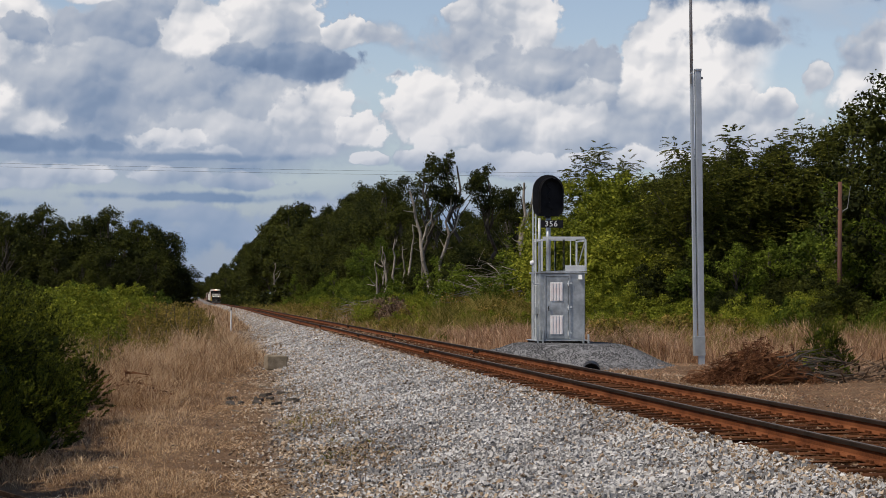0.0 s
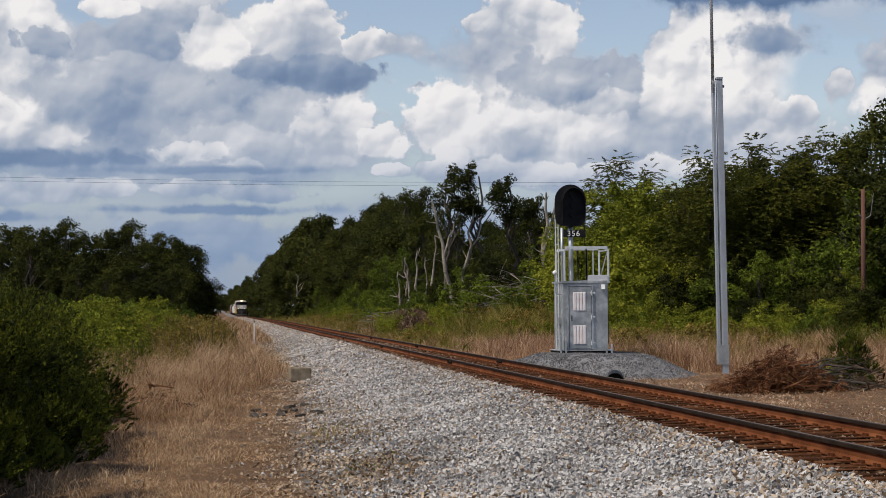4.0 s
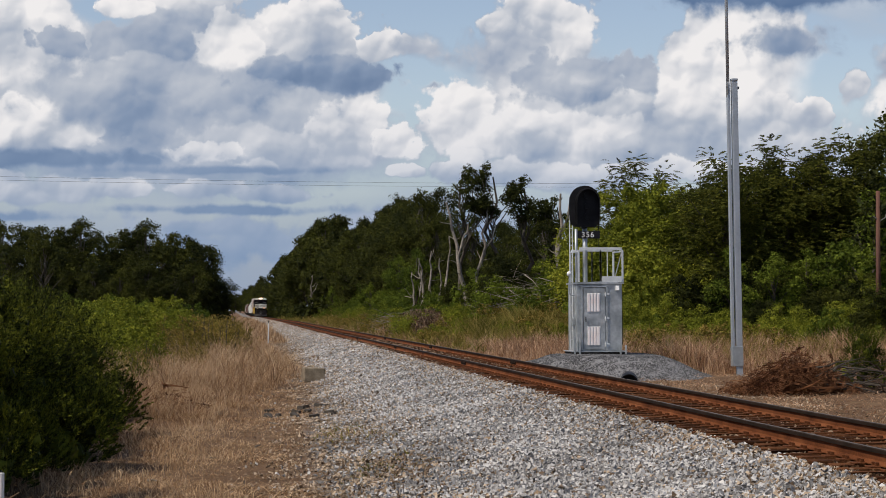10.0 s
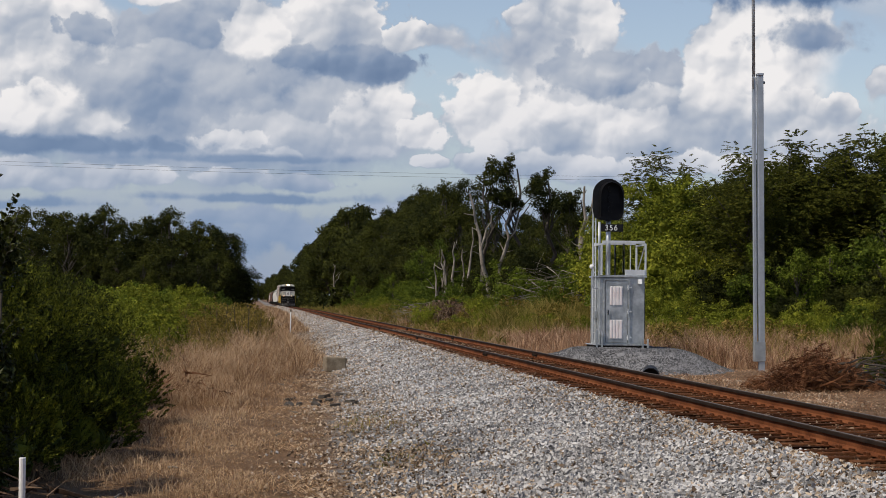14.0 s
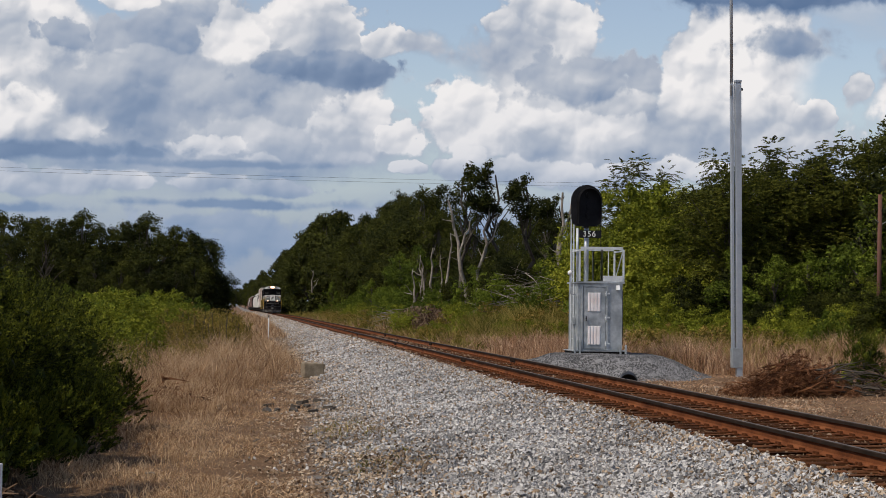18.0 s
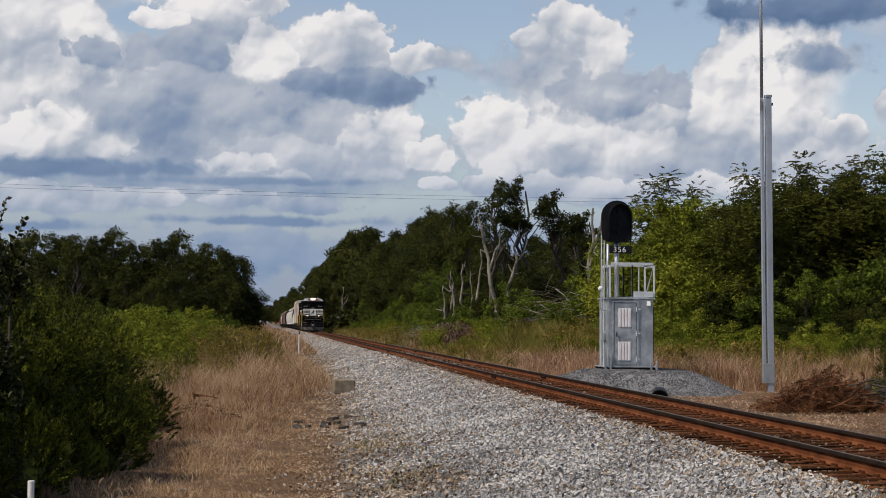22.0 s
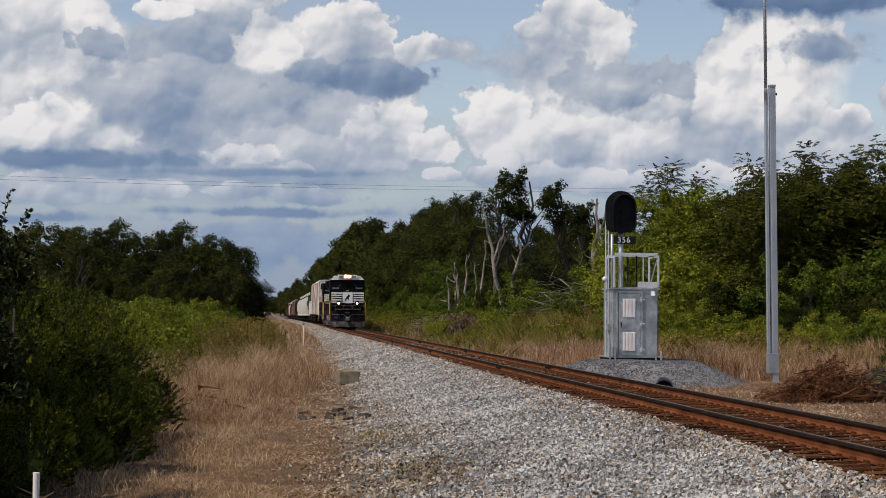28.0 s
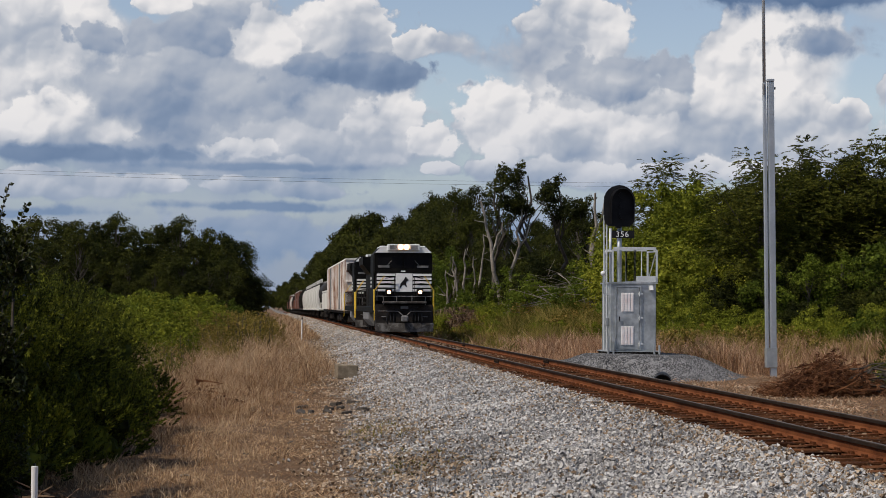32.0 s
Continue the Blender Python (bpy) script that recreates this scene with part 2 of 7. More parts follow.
    return m


def glow(name, colour, strength):
    m = bpy.data.materials.new(name)
    m.use_nodes = True
    b = m.node_tree.nodes["Principled BSDF"]
    b.inputs["Base Color"].default_value = (*colour, 1)
    b.inputs["Emission Color"].default_value = (*colour, 1)
    b.inputs["Emission Strength"].default_value = strength
    return m


M = {
    "stone": surface("stone", [(0.1815, 0.1767, 0.1718), (0.3208, 0.311, 0.3002), (0.4417, 0.4284, 0.4115), (0.5688, 0.5531, 0.5325)], 0.5, 0.9, bump=0.3, fine=60, island=0.6, spec=0.2),
    "tan_stone": surface("tan_stone", [(0.1375, 0.0938, 0.06), (0.3, 0.2188, 0.1438), (0.475, 0.375, 0.275)], 0.5, 0.9, bump=0.3, fine=60, island=0.7, spec=0.2),
    "dark_gravel": surface("dark_gravel", [(0.09, 0.089, 0.09), (0.145, 0.144, 0.147), (0.21, 0.208, 0.21)], 1.0, 0.95, bump=0.9, fine=60, bump_scale=45, island=0.6, spec=0.1),
    "rust_rail": surface("rust_rail", [(0.07, 0.022, 0.008), (0.145, 0.048, 0.018), (0.20, 0.074, 0.03)], 1.5, 0.9, bump=0.2, fine=40, spec=0.08),
    "dark_head": surface("dark_head", [(0.014, 0.010, 0.007), (0.035, 0.022, 0.016)], 2.0, 0.85, 0.0, bump=0.1, spec=0.06),
    "rail_top": surface("rail_top", [(0.05, 0.04, 0.034), (0.12, 0.10, 0.088)], 3.0, 0.7, 0.0, bump=0.05, spec=0.3),
    "tie": surface("tie", [(0.0221, 0.0093, 0.0043), (0.0638, 0.0255, 0.011), (0.1275, 0.0527, 0.0229)], 3.0, 0.95, bump=0.7, fine=30, obj_random=0.4, spec=0.05),
    "tie_plate": surface("tie_plate", [(0.05, 0.019, 0.008), (0.17, 0.06, 0.024)], 8.0, 0.9, bump=0.3, spec=0.1),
    "galvanised": surface("galvanised", [(0.27, 0.29, 0.305), (0.42, 0.445, 0.455), (0.66, 0.68, 0.685)], 1.3, 0.36, 0.6, bump=0.10, fine=6),
    # galvanised steel with the sun on railing, ladder and hinges put into its colour
    "sunlit_steel": surface("sunlit_steel", [(0.55, 0.57, 0.58), (0.70, 0.72, 0.72)], 3.0, 0.5, 0.3, bump=0.05),
    "rust_stone": surface("rust_stone", [(0.051, 0.0272, 0.0145), (0.1275, 0.0723, 0.0408), (0.2465, 0.1742, 0.119)], 0.5, 0.95, bump=0.3, fine=60, island=0.8, spec=0.1),
    "pole_steel": surface("pole_steel", [(0.36, 0.39, 0.42), (0.48, 0.51, 0.54)], 1.5, 0.5, 0.6, bump=0.05, fine=14),
    "black_paint": surface("black_paint", [(0.008, 0.008, 0.009), (0.02, 0.02, 0.022)], 3.0, 0.5, bump=0.05, spec=0.12),
    "white_paint": surface("white_paint", [(0.66, 0.66, 0.64), (0.82, 0.82, 0.80)], 3.0, 0.6, bump=0.05),
    "concrete": surface("concrete", [(0.12, 0.09, 0.058), (0.20, 0.158, 0.105), (0.29, 0.24, 0.17)], 4.0, 0.9, bump=0.4),
    "leaf_dark": surface("leaf_dark", [(0.013, 0.017, 0.0025), (0.0292, 0.0348, 0.0032), (0.0633, 0.068, 0.0073)], 0.3, 0.8, bump=0, fine=2.0, island=0.35, obj_random=0.25, translucent=0.07),
    "leaf_mid": surface("leaf_mid", [(0.0324, 0.0503, 0.0043), (0.0719, 0.1003, 0.0074), (0.137, 0.1711, 0.016)], 0.3, 0.8, bump=0, fine=2.0, island=0.35, obj_random=0.25, translucent=0.10),
    "leaf_light": surface("leaf_light", [(0.0581, 0.075, 0.005), (0.1501, 0.1681, 0.012), (0.2901, 0.2901, 0.03)], 0.3, 0.8, bump=0, fine=2.0, island=0.4, translucent=0.14),
    "leaf_cedar": surface("leaf_cedar", [(0.0078, 0.0117, 0.0015), (0.0429, 0.0562, 0.0039), (0.1483, 0.1601, 0.0125)], 1.5, 0.8, bump=0, fine=7.0, island=0.5, translucent=0.08),
    "leaf_weed": surface("leaf_weed", [(0.0744, 0.0666, 0.0102), (0.1711, 0.138, 0.0204), (0.3272, 0.2156, 0.0638)], 0.5, 0.8, bump=0, fine=3.0, island=0.5, translucent=0.15),
    "leaf_locust": surface("leaf_locust", [(0.0282, 0.0347, 0.0041), (0.0646, 0.0729, 0.0075), (0.1242, 0.1242, 0.0149)], 0.4, 0.8, bump=0, fine=2.0, island=0.5, translucent=0.10),
    "leaf_sapling": surface("leaf_sapling", [(0.0097, 0.0137, 0.002), (0.0247, 0.0325, 0.0039), (0.0553, 0.0618, 0.0097)], 0.8, 0.45, bump=0, fine=4.0, island=0.6, translucent=0.08),
    "leaf_fennel": surface("leaf_fennel", [(0.0451, 0.0558, 0.0049), (0.1025, 0.1189, 0.009), (0.1968, 0.1927, 0.0213)], 0.5, 0.85, bump=0, fine=3.0, island=0.5, obj_random=0.3, translucent=0.12),
    "bark": surface("bark", [(0.03, 0.024, 0.018), (0.085, 0.07, 0.055)], 3.0, 0.95, bump=0.8),
    "dead_wood": surface("dead_wood", [(0.09, 0.072, 0.055), (0.20, 0.172, 0.14), (0.34, 0.30, 0.25)], 1.4, 0.95, bump=0.5, fine=9),
    "brown_grass": surface("brown_grass", [(0.168, 0.0816, 0.042), (0.384, 0.228, 0.132), (0.624, 0.42, 0.264)], 0.55, 0.9, bump=0, fine=1.6, island=0.5, translucent=0.3, spec=0.15),
    "dry_grass": surface("dry_grass", [(0.16, 0.083, 0.042), (0.43, 0.277, 0.155), (0.68, 0.495, 0.31)], 0.55, 0.9, bump=0, fine=2.6, island=0.5, translucent=0.42, spec=0.15),
    "green_grass": surface("green_grass", [(0.085, 0.0808, 0.0153), (0.1913, 0.1658, 0.0323), (0.357, 0.272, 0.085)], 0.6, 0.85, bump=0, fine=2, island=0.6, translucent=0.4, spec=0.15),
    "brown_brush": surface("brown_brush", [(0.05, 0.02, 0.009), (0.15, 0.062, 0.027), (0.26, 0.125, 0.06)], 1.2, 0.95, bump=0, fine=4, island=0.5, translucent=0.1),
    "dead_frond": surface("dead_frond", [(0.045, 0.027, 0.017), (0.12, 0.078, 0.05), (0.25, 0.175, 0.12)], 0.8, 0.95, bump=0, fine=4, island=0.6, translucent=0.1),
    "loco_black": surface("loco_black", [(0.003, 0.003, 0.003), (0.006, 0.006, 0.0055), (0.014, 0.012, 0.010)], 1.0, 0.6, bump=0.05, spec=0.06),
    "under_black": surface("under_black", [(0.012, 0.010, 0.009), (0.04, 0.034, 0.03)], 2.0, 0.9, bump=0.2, spec=0.12),
    "plow_steel": surface("plow_steel", [(0.016, 0.014, 0.013), (0.055, 0.050, 0.046), (0.17, 0.165, 0.16)], 2.2, 0.8, 0.1, bump=0.15, spec=0.15),
    "grey_steel": surface("grey_steel", [(0.10, 0.10, 0.10), (0.24, 0.235, 0.23)], 1.5, 0.7, 0.2, bump=0.1),
    "yellow_paint": surface("yellow_paint", [(0.62, 0.38, 0.02), (0.75, 0.50, 0.05)], 3.0, 0.5, bump=0.05),
    "glass_dark": surface("glass_dark", [(0.004, 0.004, 0.005), (0.008, 0.008, 0.009)], 1.0, 0.5, bump=0, spec=0.06),
    "boxcar": surface("boxcar", [(0.15, 0.055, 0.03), (0.42, 0.29, 0.21), (0.60, 0.55, 0.50), (0.74, 0.72, 0.69)], 0.9, 0.85, bump=0.1, fine=3.5, stretch=(1, 1, 0.55), obj_random=0.45),
    "hopper_white": surface("hopper_white", [(0.50, 0.49, 0.44), (0.72, 0.71, 0.67)], 0.5, 0.7, bump=0.1, fine=5, stretch=(1, 1, 0.3)),
    "car_black": surface("car_black", [(0.012, 0.011, 0.011), (0.04, 0.035, 0.03)], 0.6, 0.6, bump=0.1, spec=0.12),
    "car_brown": surface("car_brown", [(0.10, 0.035, 0.022), (0.19, 0.075, 0.045)], 0.6, 0.8, bump=0.1),
    "stripe_red": surface("stripe_red", [(0.76, 0.64, 0.62), (0.88, 0.84, 0.82)], 4.0, 0.6, bump=0.0),
    "wing_yellow": surface("wing_yellow", [(0.66, 0.64, 0.08), (0.80, 0.76, 0.14)], 60.0, 0.7, bump=0, translucent=0.45),
    "head_lamp": glow("head_lamp", (1.0, 0.74, 0.46), 40.0),
    "bird_dark": surface("bird_dark", [(0.012, 0.012, 0.014), (0.03, 0.028, 0.03)], 20.0, 0.7, bump=0, spec=0.2),
    # amber glow added round the headlights, for their halo
    "lamp_halo": glow("lamp_halo", (1.0, 0.42, 0.16), 6.0),
    "ditch_lamp": glow("ditch_lamp", (1.0, 0.58, 0.34), 8.0),
}

# ---------------------------------------------------------------- mesh helpers


def link(name, mesh, material, parent=None, label=""):
    if material:
        mesh.materials.append(M[material] if isinstance(material, str) else material)
    ob = new(name, mesh)
    if parent is not None:
        ob.parent = parent
    if label:
        ob["label"] = label
    return ob


def part(name, bm, material, parent=None, label="", smooth=False):
    """Links a bmesh as one mesh object under a thing or a part."""
    me = bpy.data.meshes.new(name)
    if smooth:
        for face in bm.faces:
            face.smooth = True
    bm.to_mesh(me)
    bm.free()
    return link(name, me, material, parent, label)


def thing(name, label, category, at=None, group="", kind=""):
    ob = new(name)
    ob.empty_display_size = 0.1
    if at is not None:
        ob.matrix_basis = at if isinstance(at, Matrix) else pose(*at)
    return tagged(ob, label, category, group, kind)


def box(bm, x0, x1, y0, y1, z0, z1, bevel=0.0, m=None):
    r = bmesh.ops.create_cube(bm, size=1.0)
    vs = r["verts"]
    for v in vs:
        v.co = Vector(((x0 + x1) / 2 + v.co.x * (x1 - x0), (y0 + y1) / 2 + v.co.y * (y1 - y0), (z0 + z1) / 2 + v.co.z * (z1 - z0)))
    if bevel:
        es = {e for v in vs for e in v.link_edges}
        r = bmesh.ops.bevel(bm, geom=list(es), offset=bevel, segments=1, affect="EDGES")
        vs = list({v for f in r["faces"] for v in f.verts} | {v for v in vs if v.is_valid})
    if m is not None:
        for v in vs:
            v.co = m @ v.co
    return bm


def boxed(*a, **k):
    return box(bmesh.new(), *a, **k)


def tube(bm, p, q, r0, r1=None, seg=8, caps=True):
    p, q = Vector(p), Vector(q)
    r1 = r0 if r1 is None else r1
    z = (q - p).normalized()
    x = z.orthogonal().normalized()
    y = z.cross(x)
    a = [bm.verts.new(p + (x * math.cos(t) + y * math.sin(t)) * r0) for t in [2 * math.pi * i / seg for i in range(seg)]]
    b = [bm.verts.new(q + (x * math.cos(t) + y * math.sin(t)) * r1) for t in [2 * math.pi * i / seg for i in range(seg)]]
    for i in range(seg):
        bm.faces.new((a[i], a[(i + 1) % seg], b[(i + 1) % seg], b[i]))
    if caps:
        bm.faces.new(a[::-1]), bm.faces.new(b)
    return bm


def tubes(*segs, seg=8):
    bm = bmesh.new()
    for s in segs:
        tube(bm, *s, seg=seg)
    return bm


def prism(profile, y0, y1, bm=None, axis="y"):
    """Extrudes a closed profile of (a, z) along y (or x)."""
    bm = bm or bmesh.new()
    put = (lambda a, z, y: (a, y, z)) if axis == "y" else (lambda a, z, y: (y, a, z))
    A = [bm.verts.new(put(a, z, y0)) for a, z in profile]
    B = [bm.verts.new(put(a, z, y1)) for a, z in profile]
    k = len(profile)
    for i in range(k):
        bm.faces.new((A[i], A[(i + 1) % k], B[(i + 1) % k], B[i]))
    bm.faces.new(A[::-1]), bm.faces.new(B)
    bmesh.ops.recalc_face_normals(bm, faces=bm.faces)
    return bm


def raw_mesh(name, verts, faces):
    """A mesh from arrays: faces all of one size."""
    me = bpy.data.meshes.new(name)
    verts = np.asarray(verts, dtype=np.float32).reshape(-1, 3)
    faces = np.asarray(faces, dtype=np.int32)
    k = faces.shape[1]
    me.vertices.add(len(verts))
    me.vertices.foreach_set("co", verts.ravel())
    me.loops.add(faces.size)
    me.loops.foreach_set("vertex_index", faces.ravel())
    me.polygons.add(len(faces))
    me.polygons.foreach_set("loop_start", np.arange(0, faces.size, k, dtype=np.int32))
    me.polygons.foreach_set("use_smooth", np.zeros(len(faces), dtype=bool))
    me.update(calc_edges=True)
    me.validate()
    return me


# ---------------------------------------------------------------- ground
RNG = np.random.default_rng(7)


def sag(y):
    """Fall of the line far ahead."""
    y = np.asarray(y, dtype=float)
    return -0.0020 * np.clip(y - 240, 0, 520) - 0.0008 * np.clip(y - 760, 0, 3000)


def bend(y):
    """The line swings gently to the right far ahead."""
    d = np.asarray(y, dtype=float) - 175
    return 0.0016 * (np.sqrt(d * d + 900) + d)


def lumps(x, y, s, seed=0.0):
    return (np.sin(x * s + 1.3 + seed) * np.cos(y * s * 0.8 + 0.7 + seed) + 0.5 * np.sin(x * s * 2.3 + y * s * 1.9 + seed * 2)) / 1.5


def ballast_edge(y):
    """x of the left foot of the ballast."""
    return np.interp(y, [0, 24, 34, 50, 72, 140, 240, 500], [0.8, 1.2, 1.5, 2.3, 3.0, 4.2, 5.0, 5.3])


def height(x, y):
    x, y = np.asarray(x, dtype=float), np.asarray(y, dtype=float)
    x = x - bend(y)
    e = ballast_edge(y)
    left = np.interp(y, [0, 10, 18, 30, 3000], [-0.25, -0.35, -0.85, -1.0, -1.0])
    z = np.where(x < e, left + np.clip(e - x - 6, 0, 60) * 0.03 + 0.07 * lumps(x, y, 0.55) * np.clip((e - x) / 2, 0, 1), 0)
    t = np.clip((x - e) / np.maximum(6.3 - e, 0.1), 0, 1)
    z = np.where((x >= e) & (x < TRACK_X), left + (-0.24 - left) * t, z)
    d = x - TRACK_X
    right = -0.75 + np.clip(d - 14, 0, 60) * 0.02
    t = np.clip((d - 1.5) / 1.6, 0, 1)
    z = np.where(d >= 0, -0.24 + (right + 0.24) * t + 0.06 * lumps(x, y, 0.6, 2.0) * t, z)
    # the cutting's bank climbs to the woods
    rise = np.clip((d - 4.5) / 8, 0, 1)
    along = np.clip((y - 98) / 30, 0, 1)
    z = z + np.where(d > 0, 2.3 * rise * rise * (3 - 2 * rise) * along * along * (3 - 2 * along), 0)
    return z + sag(y)


def ground_material():
    """Earth with litter, passing into ballast where the mask says so."""
    m = bpy.data.materials.new("ground")
    m.use_nodes = True
    n, l = m.node_tree.nodes, m.node_tree.links
    b = n["Principled BSDF"]
    b.inputs["Roughness"].default_value = 0.95
    b.inputs["Specular IOR Level"].default_value = 0.2
    co = n.new("ShaderNodeTexCoord").outputs["Object"]

    def tex(scale, detail=5, rough=0.6):
        x = n.new("ShaderNodeTexNoise")
        x.inputs["Scale"].default_value, x.inputs["Detail"].default_value, x.inputs["Roughness"].default_value = scale, detail, rough
        l.new(co, x.inputs["Vector"])
        return x.outputs["Fac"]

    def ramp(fac, stops):
        x = n.new("ShaderNodeValToRGB")
        l.new(fac, x.inputs[0])
        e = x.color_ramp.elements
        while len(e) < len(stops):
            e.new(0.5)
        for k, (at, c) in enumerate(stops):
            e[k].position, e[k].color = at, (*c, 1)
        return x.outputs[0]

    def mix(f, a, c):
        x = n.new("ShaderNodeMix")
        x.data_type = "RGBA"
        l.new(f, x.inputs[0]), l.new(a, x.inputs[6]), l.new(c, x.inputs[7])
        return x.outputs[2]

    earth = ramp(tex(1.1), [(0.3, (0.07, 0.038, 0.019)), (0.5, (0.135, 0.078, 0.040)), (0.72, (0.21, 0.135, 0.073))])
    straw = ramp(tex(16.0, 3), [(0.35, (0.055, 0.030, 0.015)), (0.55, (0.16, 0.094, 0.050)), (0.75, (0.31, 0.205, 0.115))])
    x = n.new("ShaderNodeMapRange")
    x.inputs["From Min"].default_value, x.inputs["From Max"].default_value = 0.42, 0.62
    l.new(tex(0.45, 4), x.inputs["Value"])
    soil = mix(x.outputs[0], earth, straw)
    # bed darker than the stones: shade of the gaps is put into its colour
    bed = ramp(tex(24.0, 4), [(0.3, (0.045, 0.042, 0.039)), (0.5, (0.14, 0.133, 0.124)), (0.7, (0.29, 0.28, 0.265))])
    at = n.new("ShaderNodeAttribute")
    at.attribute_name = "bed"
    add = n.new("ShaderNodeMath")
    add.operation = "ADD"
    l.new(at.outputs["Fac"], add.inputs[0])
    sub = n.new("ShaderNodeMath")
    sub.operation = "MULTIPLY_ADD"
    l.new(tex(2.2, 5), sub.inputs[0])
    sub.inputs[1].default_value, sub.inputs[2].default_value = 1.6, -0.8
    l.new(sub.outputs[0], add.inputs[1])
    y = n.new("ShaderNodeMapRange")
    y.inputs["From Min"].default_value, y.inputs["From Max"].default_value = 0.35, 0.65
    l.new(add.outputs[0], y.inputs["Value"])
    l.new(mix(y.outputs[0], soil, bed), b.inputs["Base Color"])
    bp = n.new("ShaderNodeBump")
    bp.inputs["Strength"].default_value, bp.inputs["Distance"].default_value = 0.9, 0.05
    l.new(tex(22.0, 5), bp.inputs["Height"])
    l.new(bp.outputs[0], b.inputs["Normal"])
    return m


def build_ground():
    ys = np.concatenate([np.arange(-40, 14, 3.0), np.arange(14, 90, 0.6), np.arange(90, 260, 3.0), np.arange(260, 900, 20.0), np.array([1000, 1300, 1800, 2500, 3500, 4900])])
    xs = np.concatenate([np.array([-3000, -1200, -500, -200, -100, -60, -40, -30]), np.arange(-24, 40, 0.5), np.array([42, 46, 52, 60, 80, 120, 200, 500, 1200, 3000])])
    X, Y = np.meshgrid(xs, ys)
    Z = height(X, Y)
    # shallow far rise so that the horizon closes
    V = np.stack([X, Y, Z], -1).reshape(-1, 3)
    nx, ny = len(xs), len(ys)
    i = np.arange(nx * ny).reshape(ny, nx)
    F = np.stack([i[:-1, :-1], i[:-1, 1:], i[1:, 1:], i[1:, :-1]], -1).reshape(-1, 4)
    me = raw_mesh("ground", V, F)
    me.materials.append(ground_material())
    across = V[:, 0] - bend(V[:, 1])
    bed = np.minimum(across - ballast_edge(V[:, 1]), (TRACK_X + 2.6 - across) * 2) * 0.8 + 0.5
    at = me.attributes.new("bed", "FLOAT", "POINT")
    at.data.foreach_set("value", np.clip(bed, 0, 1).astype(np.float32))
    me.polygons.foreach_set("use_smooth", np.ones(len(F), dtype=bool))
    tagged(new("ground", me), "bare tan earth and grey ballast beside the railway", "ground", kind="structure")


build_ground()

# ---------------------------------------------------------------- railway track
NEAR_RAIL, FAR_RAIL = TRACK_X - 0.7525, TRACK_X + 0.7525
RAIL_Y = [-20, 60, 110, 140, 160, 175, 190, 205, 220, 240, 265, 300, 400, 520, 640, 760, 1000, 1400, 2000]


def swept(profile, ys, x, name, material, parent):
    """A profile of (x, z) carried along the line, open at the ends."""
    V, F = [], []
    k = len(profile)
    for y in ys:
        s, c = float(sag(y)), float(bend(y))
        V += [(x + a + c, y, z + s) for a, z in profile]
    for j in range(len(ys) - 1):
        for i in range(k):
            a, b = j * k + i, j * k + (i + 1) % k
            F.append((a, b, b + k, a + k))
    me = raw_mesh(name, V, F)
    return link(name, me, material, parent)


